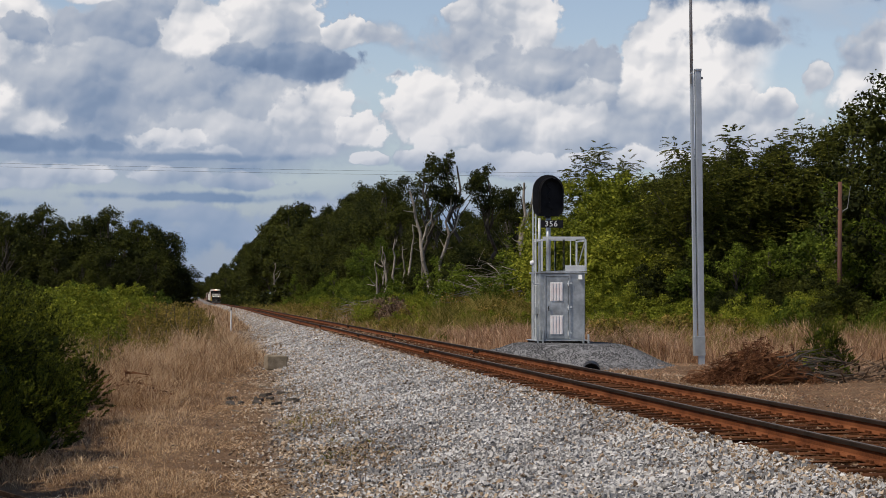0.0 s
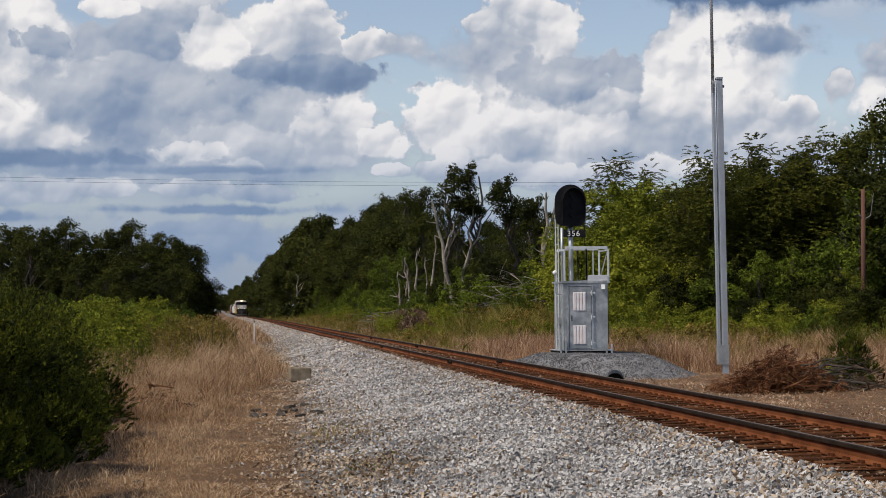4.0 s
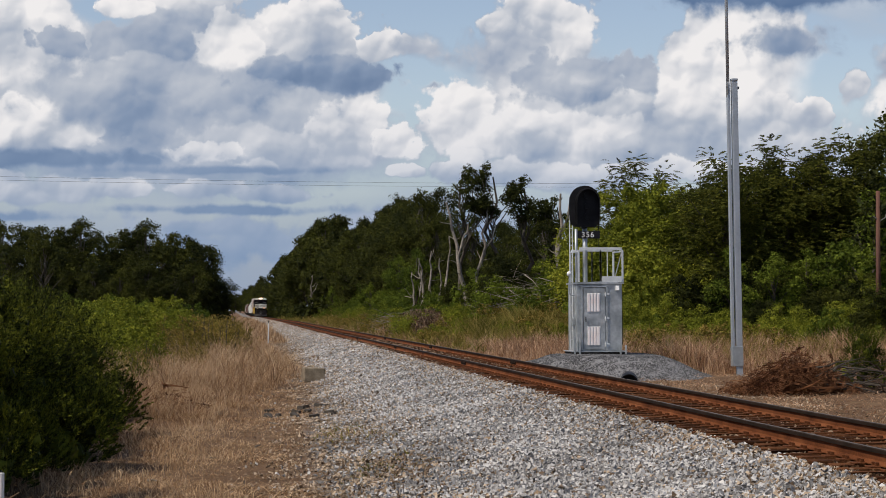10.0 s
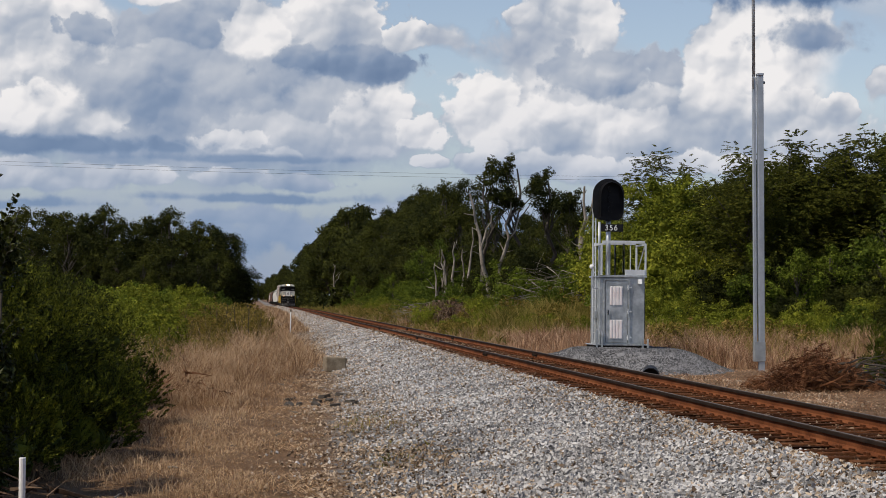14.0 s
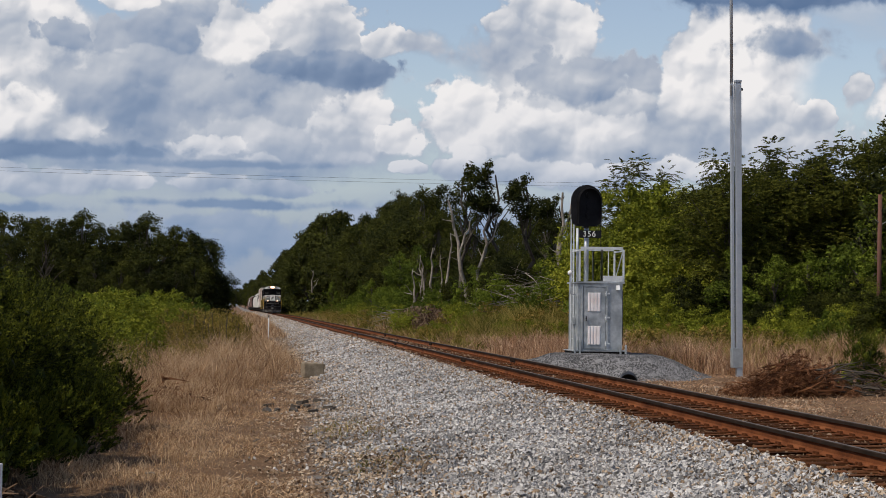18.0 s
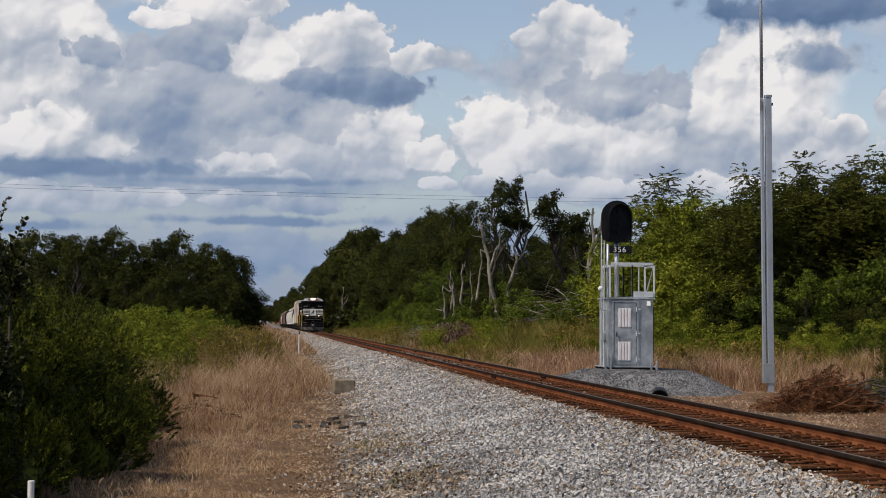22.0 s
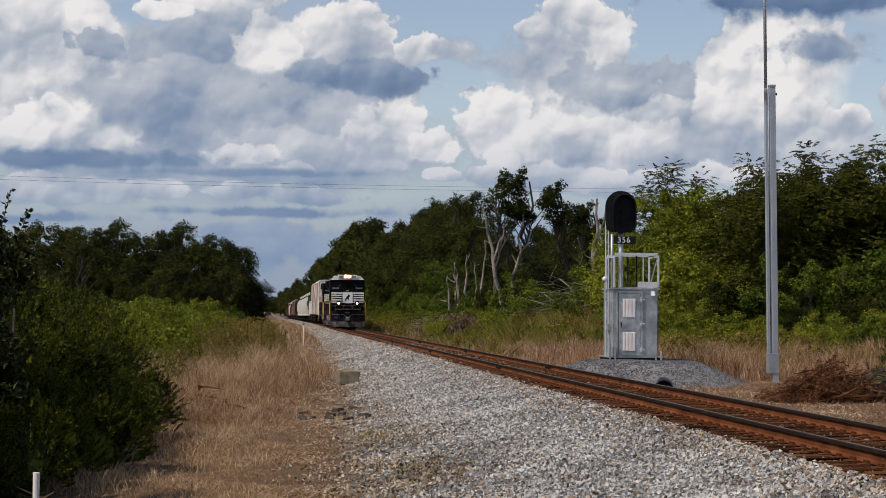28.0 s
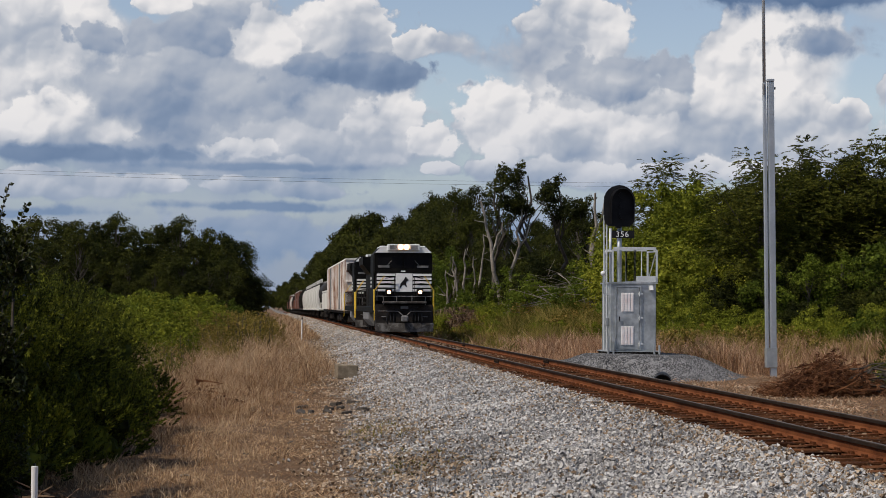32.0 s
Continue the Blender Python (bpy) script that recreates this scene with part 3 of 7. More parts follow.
def build_track():
    track = thing("railway_track", "single rusty railway track on dark wooden ties", "railway track", kind="structure")
    for x in (NEAR_RAIL, FAR_RAIL):
        rail = swept([(-0.075, -0.178), (0.075, -0.178), (0.075, -0.166), (0.022, -0.150), (0.010, -0.135), (0.010, -0.05), (-0.010, -0.05), (-0.010, -0.135), (-0.022, -0.150), (-0.075, -0.166)], RAIL_Y, x, "rail", "rust_rail", track)
        swept([(-0.036, -0.050), (0.036, -0.050), (0.037, -0.012), (0.030, -0.003), (-0.030, -0.003), (-0.037, -0.012)], RAIL_Y, x, "rail_head", "dark_head", rail)
        swept([(-0.024, -0.006), (0.024, -0.006), (0.022, 0.0), (-0.022, 0.0)], RAIL_Y, x, "running_surface", "rail_top", rail)
        for y in (57.4, 81.0, 104.6):
            bars = bmesh.new()
            for s in (-1, 1):
                box(bars, x + s * 0.012, x + s * 0.034, y - 0.45, y + 0.45, -0.138, -0.056, 0.004)
                for k in range(6):
                    tube(bars, (x + s * 0.03, y - 0.38 + k * 0.152, -0.1), (x + s * 0.06, y - 0.38 + k * 0.152, -0.1), 0.018, seg=6)
            part("joint_bar", bars, "dark_head", rail)
    shapes = []
    for k in range(6):
        bm = boxed(-1.3, 1.3, -0.115, 0.115, -0.36, -0.19, 0.012)
        for v in bm.verts:
            v.co += Vector((random.uniform(-0.02, 0.02), random.uniform(-0.015, 0.015), random.uniform(-0.012, 0.004)))
        me = bpy.data.meshes.new("tie")
        bm.to_mesh(me), bm.free()
        me.materials.append(M["tie"])
        shapes.append(me)
    bm = bmesh.new()
    box(bm, -0.19, 0.19, -0.09, 0.09, -0.193, -0.176, 0.003)
    for sx in (-0.1, 0.1):
        for sy in (-0.055, 0.055):
            box(bm, sx - 0.02, sx + 0.025, sy - 0.012, sy + 0.012, -0.18, -0.135, 0.004)
    plate = bpy.data.meshes.new("tie_plate")
    bm.to_mesh(plate), bm.free()
    plate.materials.append(M["tie_plate"])
    V, F = [], []
    y, k = 12.0, 0
    while y < 700:
        skew, shift = random.gauss(0, 0.6), random.gauss(0, 0.05)
        if k < 300:
            tie = new("tie", shapes[k % 6])
            tie.parent = track
            tie.matrix_basis = pose(TRACK_X + shift + float(bend(y)), y, 0, 0, 0, skew)
            if y < 75:
                for dx in (-0.7525, 0.7525):
                    p = new("tie_plate", plate)
                    p.parent = tie
                    p.matrix_basis = pose(dx - shift, 0, 0)
        else:
            s, n0, c0 = float(sag(y)), len(V), TRACK_X + float(bend(y))
            V += [(c0 + a, y + b, s + c) for a in (-1.3, 1.3) for b in (-0.115, 0.115) for c in (-0.34, -0.19)]
            F += [[n0 + q for q in f] for f in ((0, 1, 3, 2), (4, 6, 7, 5), (0, 4, 5, 1), (2, 3, 7, 6), (1, 5, 7, 3))]
        y += 0.52 + random.gauss(0, 0.012)
        k += 1
    far = link("far_ties", raw_mesh("far_ties", V, F), "tie", track)
    far["kind"] = "stuff"


build_track()

# ---------------------------------------------------------------- signal


def build_signal():
    at = pose(12.95, 67.0, -0.07, 0, 0, 0)
    house = thing("signal_house", "galvanised steel signal house with a louvred door on gravel", "signal house", at)
    w, d, h = 0.80, 0.86, 2.44
    # skid coloured black to stand in for the shaded gap under the house
    part("skid", boxed(-0.92, 0.92, -0.9, 0.9, -0.02, 0.06, 0.01), "under_black", house)
    part("base_channel", boxed(-0.97, 0.97, -0.95, 0.95, 0.062, 0.098, 0.008), "galvanised", house)
    part("body", boxed(-w, w, -d, d, 0.10, h, 0.015), "galvanised", house)
    part("roof", prism([(-w - 0.06, h), (w + 0.06, h), (w + 0.06, h + 0.05), (0, h + 0.09), (-w - 0.06, h + 0.05)], -d - 0.07, d + 0.06), "galvanised", house)
    door = part("door", boxed(-0.58, 0.20, -d - 0.035, -d - 0.004, 0.16, h - 0.12, 0.012), "galvanised", house)
    fr = bmesh.new()
    for a in ((-0.66, -0.60, 0.12, h - 0.08), (0.22, 0.28, 0.12, h - 0.08)):
        box(fr, a[0], a[1], -d - 0.05, -d - 0.003, a[2], a[3], 0.006)
    box(fr, -0.598, 0.218, -d - 0.05, -d - 0.003, h - 0.115, h - 0.06, 0.006)
    part("door_frame", fr, "galvanised", house)
    for z0 in (0.30, 1.46):
        lou = part("louvre", boxed(-0.44, 0.02, -d - 0.045, -d - 0.036, z0, z0 + 0.66, 0.002), "white_paint", door, "white louvre panel with thin reddish stripes")
        for k in range(4):
            part("louvre_slat", boxed(-0.425 + k * 0.112, -0.345 + k * 0.112, -d - 0.062, -d - 0.046, z0 + 0.015, z0 + 0.645, 0.006), "stripe_red", door)
    part("door_handle", tubes(((-0.50, -d - 0.09, 1.12), (-0.50, -d - 0.09, 1.30), 0.018), ((-0.50, -d - 0.03, 1.21), (-0.50, -d - 0.10, 1.21), 0.02)), "black_paint", door)
    for z0 in (0.32, 1.22, 2.06):
        hinge = bmesh.new()
        box(hinge, 0.17, 0.34, -d - 0.06, -d - 0.036, z0, z0 + 0.05, 0.006)
        tube(hinge, (0.21, -d - 0.06, z0 - 0.06), (0.21, -d - 0.06, z0 + 0.11), 0.022)
        part("hinge", hinge, "sunlit_steel", door)
    part("vent_hood", prism([(-d - 0.14, 2.22), (-d, 2.22), (-d, 2.38), (-d - 0.08, 2.38)], 0.56, 0.68, axis="x"), "white_paint", house)
    for x in (-0.9, -0.72, 0.72, 0.9):
        part("foot_post", boxed(x - 0.03, x + 0.03, -1.0, -0.94, -0.02, 0.62 if x < 0 else 0.3, 0.005), "galvanised", house)
    # conduit and lamp on the side towards the line
    c = tubes(((-w - 0.03, -d + 0.1, 2.05), (-w - 0.2, -d + 0.1, 2.05), 0.02), ((-w - 0.2, -d + 0.1, 2.05), (-w - 0.25, -d + 0.1, 2.15), 0.02), ((-w - 0.25, -d + 0.1, 2.15), (-w - 0.25, -d + 0.1, 2.72), 0.02))
    part("conduit", c, "pole_steel", house)
    lamp = bmesh.new()
    bmesh.ops.create_uvsphere(lamp, u_segments=12, v_segments=8, radius=0.09, matrix=pose(-w - 0.25, -d + 0.1, 2.8))
    part("antenna_dome", lamp, "white_paint", house, smooth=True)
    part("side_box", boxed(-w - 0.09, -w - 0.003, -0.5, -0.2, 1.0, 1.25, 0.01), "galvanised", house)
    part("side_panel", boxed(w + 0.004, w + 0.07, -0.6, 0.4, 0.3, 2.2, 0.01), "black_paint", house)
    # railing on the roof
    z = h + 0.07
    for (x0, x1) in ((-0.72, 0.06), (0.06, 0.84)):
        for x in (x0, x1):
            for y in (-0.8, 0.8):
                part("railing_post", boxed(x - 0.03, x + 0.03, y - 0.03, y + 0.03, z, z + 1.11, 0.004), "sunlit_steel", house)
    for y in (-0.8, 0.8):
        part("railing_bar", boxed(-0.69, 0.81, y - 0.032, y + 0.032, z + 1.113, z + 1.21 if y < 0 else z + 1.17, 0.004), "sunlit_steel", house)
    for x in (-0.72, 0.84):
        part("railing_bar", boxed(x - 0.028, x + 0.028, -0.765, 0.765, z + 1.05, z + 1.108, 0.004), "sunlit_steel", house)
    part("toe_board", boxed(0.1, 0.8, -0.86, -0.835, z, z + 0.2, 0.004), "sunlit_steel", house)
    part("railing_brace", tubes(((0.84, 0.76, z + 0.02), (0.84, -0.76, z + 1.12), 0.022), ((0.62, 0.8, z), (0.62, 0.8, z + 1.11), 0.02)), "sunlit_steel", house)
    # mast with ladder
    part("mast", tubes(((-0.36, -0.1, z), (-0.36, -0.1, z + 2.0), 0.085), seg=14), "pole_steel", house, smooth=True)
    part("mast", tubes(((-0.62, 0.2, z), (-0.62, 0.2, z + 1.9), 0.05), seg=12), "pole_steel", house, smooth=True)
    lad = bmesh.new()
    for x in (-0.94, -0.84):
        tube(lad, (x, -0.3, 0.1), (x, -0.3, z + 2.35), 0.022)
    tube(lad, (-0.94, -0.3, z + 2.35), (-0.89, -0.3, z + 2.43), 0.022)
    tube(lad, (-0.89, -0.3, z + 2.43), (-0.84, -0.3, z + 2.35), 0.022)
    for k in range(14):
        tube(lad, (-0.94, -0.3, 0.5 + k * 0.3), (-0.84, -0.3, 0.5 + k * 0.3), 0.012, seg=6)
    part("ladder", lad, "sunlit_steel", house)
    plate = part("number_plate", boxed(-0.72, 0.08, -0.62, -0.60, z + 1.53, z + 1.79, 0.003), "black_paint", house)
    cu = bpy.data.curves.new("plate_number", "FONT")
    cu.body, cu.size, cu.extrude, cu.space_character = "356", 0.28, 0.004, 1.15
    t = new("plate_number", cu)
    dg = bpy.context.evaluated_depsgraph_get()
    me = bpy.data.meshes.new_from_object(t.evaluated_get(dg))
    bpy.data.objects.remove(t)
    dig = link("plate_number", me, "white_paint", plate, "white digits 356")
    dig.matrix_basis = pose(-0.585, -0.626, z + 1.575, 90, 0, 0)
    part("plate_bracket", boxed(-0.39, -0.33, -0.598, -0.02, z + 1.63, z + 1.69, 0.005), "pole_steel", house)
    part("whip", tubes(((0.12, -0.2, z + 1.2), (0.12, -0.2, z + 3.1), 0.012)), "black_paint", house)
    # signal head: rounded dark background, deep hood, lens recess
    zc = z + 2.69
    prof = [(-0.55, zc - 0.48), (-0.5, zc - 0.64), (-0.36, zc - 0.74), (0.36, zc - 0.74), (0.5, zc - 0.64), (0.55, zc - 0.48), (0.56, zc + 0.16)]
    prof += [(0.56 * math.cos(a), zc + 0.16 + 0.56 * math.sin(a)) for a in [math.pi * k / 12 for k in range(1, 12)]] + [(-0.56, zc + 0.16)]
    head = prism(prof, -0.34, -0.30)
    for v in head.verts:
        v.co.x -= 0.40
    part("signal_background", head, "black_paint", house)
    shell = bmesh.new()
    ring = []
    for r, y in ((0.40, -0.64), (0.44, -0.35)):
        arc = [(-0.32 + r * math.cos(a), y, zc + 0.10 + r * 1.2 * math.sin(a)) for a in [math.pi * k / 14 for k in range(15)]]
        ring.append([shell.verts.new(p) for p in [(-0.32 + r, y, zc - 0.66)] + arc + [(-0.32 - r, y, zc - 0.66)]])
    for i in range(len(ring[0]) - 1):
        shell.faces.new((ring[0][i], ring[0][i + 1], ring[1][i + 1], ring[1][i]))
    bmesh.ops.solidify(shell, geom=shell.faces[:], thickness=0.015)
    part("signal_hood", shell, "black_paint", house)
    # lenses coloured black to stand in for the dark inside the hood
    for dz in (-0.36, 0.0, 0.36):
        lens = tubes(((-0.32, -0.42, zc + dz), (-0.32, -0.345, zc + dz), 0.11), seg=16)
        part("signal_lens", lens, "black_paint", house)
    part("head_bracket", boxed(-0.5, -0.3, -0.29, -0.02, z + 1.9, z + 2.2, 0.02), "black_paint", house)


build_signal()


def mound(name, cx, cy, rx, ry, h, material, label, n=42, rough=0.05):
    """A low heap whose foot runs into the ground."""
    V = []
    for j in range(n + 1):
        for i in range(n + 1):
            a, b = (2 * i / n - 1) * 1.25, (2 * j / n - 1) * 1.25
            x, y = cx + a * rx, cy + b * ry
            r = math.hypot(a, b)
            t = max(0.0, min(1.0, (1.15 - r) / 0.62))
            top = t * t * (3 - 2 * t)
            z = float(height(x, y)) - 0.03 + h * top + random.uniform(-rough, rough) * (0.3 + top)
            V.append((x, y, z if r < 1.2 else float(height(x, y)) - 0.15))
    i = np.arange((n + 1) ** 2).reshape(n + 1, n + 1)
    F = np.stack([i[:-1, :-1], i[:-1, 1:], i[1:, 1:], i[1:, :-1]], -1).reshape(-1, 4)
    me = raw_mesh(name, V, F)
    me.polygons.foreach_set("use_smooth", np.ones(len(F), dtype=bool))
    return tagged(link(name, me, material), label, "gravel", kind="structure")


mound("gravel_pad", 13.2, 66.2, 3.1, 6.2, 0.64, "dark_gravel", "dark grey gravel pad under the signal house", rough=0.02)


def build_pipe():
    culvert = thing("culvert_pipe", "short black culvert pipe end lying in gravel", "pipe", (12.45, 58.9, -0.96, 0, 0, -11.9))
    bm = bmesh.new()
    seg = 20
    rings = []
    for r, y in ((0.275, -0.6), (0.25, -0.6), (0.25, 3.6), (0.275, 3.6)):
        rings.append([bm.verts.new((r * math.cos(2 * math.pi * k / seg), y, 0.18 + r * math.sin(2 * math.pi * k / seg))) for k in range(seg)])
    for a, b in ((0, 1), (1, 2), (2, 3), (3, 0)):
        for k in range(seg):
            bm.faces.new((rings[a][k], rings[a][(k + 1) % seg], rings[b][(k + 1) % seg], rings[b][k]))
    # black disc just inside the mouth stands in for the pipe's dark interior
    bm.faces.new([bm.verts.new((0.249 * math.cos(2 * math.pi * k / seg), -0.35, 0.18 + 0.249 * math.sin(2 * math.pi * k / seg))) for k in range(seg)])
    bmesh.ops.recalc_face_normals(bm, faces=bm.faces)
    part("pipe_shell", bm, "black_paint", culvert, smooth=False)


build_pipe()


def build_pole():
    pole = thing("antenna_mast", "tall galvanised steel mast with a thin tube lashed beside it", "mast", (17.0, 63.0, -0.8, 0, -0.6, 0))
    part("column", boxed(-0.01, 0.19, -0.1, 0.1, 0.0, 9.95, 0.012), "pole_steel", pole)
    part("inner_rail", boxed(-0.165, -0.065, -0.06, 0.09, 0.40, 9.9, 0.01), "pole_steel", pole)
    part("mast_tube", tubes(((-0.118, 0.015, 9.4), (-0.118, 0.015, 17.0), 0.055), seg=10), "pole_steel", pole, smooth=True)
    part("base_sleeve", boxed(-0.175, 0.2, -0.13, 0.13, 0.36, 1.02, 0.01), "galvanised", pole)
    part("top_cap", boxed(-0.02, 0.2, -0.12, 0.12, 9.952, 10.03, 0.01), "pole_steel", pole)
    part("pulley", tubes(((0.19, 0, 9.72), (0.26, 0, 9.72), 0.045)), "grey_steel", pole)
    part("cable_clamp", tubes(((-0.16, -0.1, 9.5), (-0.16, -0.1, 9.85), 0.03)), "grey_steel", pole)
    part("footing", boxed(-0.3, 0.35, -0.3, 0.3, -0.3, 0.04, 0.03), "concrete", pole)


build_pole()


def build_posts():
    for x, y, h in ((2.95, 138.0, 1.6), (-2.32, 20.3, 0.81)):
        z = float(height(x, y)) - 0.05
        p = thing("marker_post", "slim white plastic marker post standing in dry grass", "post", (x, y, z, 0, 0.6 if y > 50 else 0.0, 0), "marker posts")
        part("shaft", tubes(((0, 0, 0), (0, 0, h), 0.045 if y > 50 else 0.035), seg=12), "white_paint", p, smooth=False)
        part("cap", tubes(((0, 0, h), (0, 0, h + 0.16 if y > 50 else h + 0.01), 0.047 if y > 50 else 0.037, 0.034), seg=12), "black_paint" if y > 50 else "white_paint", p, "black cap" if y > 50 else "")
    rust = thing("old_pole", "old rust-brown wooden pole half sunk in bushes", "pole", (30.6, 88.0, -0.6, 0, 0.5, 0))
    part("shaft", tubes(((0, 0, 0), (0, 0, 7.6), 0.125, 0.10), seg=10), surface("red_wood", [(0.07, 0.03, 0.02), (0.14, 0.06, 0.04)], 2.0, 0.9, bump=0.6, stretch=(3, 3, 0.3)), rust, smooth=True)
    part("wire_hook", tubes(((0.1, -0.05, 6.2), (0.35, -0.05, 6.35), 0.025), ((0.35, -0.05, 6.35), (0.5, -0.05, 7.4), 0.018), ((-0.25, -0.05, 6.4), (0.1, -0.05, 6.15), 0.025)), "grey_steel", rust)
    blk = thing("concrete_block", "weathered concrete block half buried at the ballast's foot", "block", (2.95, 66.5, -0.98, 0, 2, 8))
    bm = boxed(-0.36, 0.36, -0.3, 0.3, 0, 0.5, 0.04)
    for v in bm.verts:
        v.co += Vector([random.uniform(-0.02, 0.02) for _ in range(3)])
    part("block_body", bm, "concrete", blk)
    # broken slabs lie about the ballast's foot
    rng = random.Random(61)
    for k in range(13):
        x, y = rng.uniform(0.9, 2.5), rng.uniform(43.5, 50.5)
        slab = thing("rubble_slab", "dark broken slab lying in dead weeds", "rubble", (x, y, float(height(x, y)) + 0.0, rng.uniform(-10, 10), rng.uniform(-12, 12), rng.uniform(0, 360)), "broken slabs")
        w, d = rng.uniform(0.1, 0.3), rng.uniform(0.06, 0.16)
        ring = [(w * math.cos(a) * rng.uniform(0.75, 1.15), d * math.sin(a) * rng.uniform(0.75, 1.15)) for a in [math.pi * j / 3.5 for j in range(7)]]
        bm = bmesh.new()
        low, top = [bm.verts.new((a, b, -0.02)) for a, b in ring], [bm.verts.new((a * 0.93, b * 0.93, rng.uniform(0.05, 0.09))) for a, b in ring]
        bm.faces.new(low[::-1]), bm.faces.new(top)
        for j in range(7):
            bm.faces.new((low[j], low[(j + 1) % 7], top[(j + 1) % 7], top[j]))
        part("slab_body", bm, "bark", slab)


build_posts()

# ---------------------------------------------------------------- plants


def ball():
    """A ball of quads, two by two on each side of a cube."""
    V, F, at = [], [], {}

    def corner(p):
        q = tuple(round(c, 4) for c in p)
        if q not in at:
            at[q] = len(V)
            V.append(np.array(q) / np.linalg.norm(q))
        return at[q]

    k = 2
    for axis in range(3):
        for sign in (-1, 1):
            for i in range(k):
                for j in range(k):
                    ring = []
                    for a, b in ((i, j), (i + 1, j), (i + 1, j + 1), (i, j + 1)):
                        p = [0, 0, 0]
                        p[axis], p[(axis + 1) % 3], p[(axis + 2) % 3] = sign, math.tan((2 * a / k - 1) * math.pi / 4), math.tan((2 * b / k - 1) * math.pi / 4)
                        ring.append(corner(p))
                    F.append(ring if sign > 0 else ring[::-1])
    return np.array(V), np.array(F)


BALL_V, BALL_F = ball()


def leaf_mesh(name, clumps, count, size, seed, inner=0.28, droop=0.0, flat=1.0, core=0.3, tufts=6, thin=(0.35, 0.7)):
    """Many small leaf sprays on lumpy clumps (x, y, z, radius)."""
    rng = np.random.default_rng(seed)
    C = np.array(clumps, dtype=float)
    heart = C
    if tufts:
        # smaller tufts stand out of each clump
        e = rng.normal(size=(len(C), tufts, 3)) + np.array([0, 0, 0.4])
        e /= np.linalg.norm(e, axis=2)[:, :, None]
        sub = np.concatenate([C[:, None, :3] + e * C[:, None, 3:] * rng.uniform(0.6, 0.95, (len(C), tufts, 1)), C[:, None, 3:] * rng.uniform(0.28, 0.55, (len(C), tufts, 1))], 2).reshape(-1, 4)
        C = np.concatenate([C * np.array([1, 1, 1, 0.82]), sub])
    w = C[:, 3] ** 2
    k = rng.choice(len(C), size=count, p=w / w.sum())
    d = rng.normal(size=(count, 3))
    d /= np.linalg.norm(d, axis=1)[:, None]
    d[:, 2] = np.abs(d[:, 2]) * np.where(rng.random(count) < 0.25, -1, 1)
    r = inner + (1.08 - inner) * rng.random(count) ** 0.6
    # ragged outline
    r *= 1 + 0.22 * np.sin(d[:, 0] * 5 + k) * np.cos(d[:, 1] * 4 + d[:, 2] * 5 + k * 1.7)
    P = C[k, :3] + d * (r * C[k, 3])[:, None] * np.array([1, 1, flat])
    nrm = d + rng.normal(scale=0.8, size=(count, 3)) + np.array([0, 0, 0.3])
    nrm /= np.linalg.norm(nrm, axis=1)[:, None]
    t = np.cross(nrm, rng.normal(size=(count, 3)))
    t /= np.linalg.norm(t, axis=1)[:, None]
    b = np.cross(nrm, t)
    s = size * rng.uniform(0.55, 1.35, count)[:, None]
    a = rng.uniform(thin[0], thin[1], count)[:, None]
    dz = np.array([0, 0, -droop])
    V = np.stack([P - t * s, P - b * s * a + nrm * s * 0.15, P + t * s + dz * s, P + b * s * a + nrm * s * 0.15], 1).reshape(-1, 3)
    F = np.arange(count * 4).reshape(-1, 4)
    if core:
        # the dense leafy inside of each clump
        n, C = len(heart), heart
        lump = BALL_V[None] * (core * C[:, 3])[:, None, None] * rng.uniform(0.75, 1.15, (n, len(BALL_V), 1)) * np.array([1, 1, flat])
        V = np.concatenate([V, (lump + C[:, None, :3]).reshape(-1, 3)])
        F = np.concatenate([F, (BALL_F[None] + (count * 4 + np.arange(n) * len(BALL_V))[:, None, None]).reshape(-1, 4)])
    return raw_mesh(name, V, F)


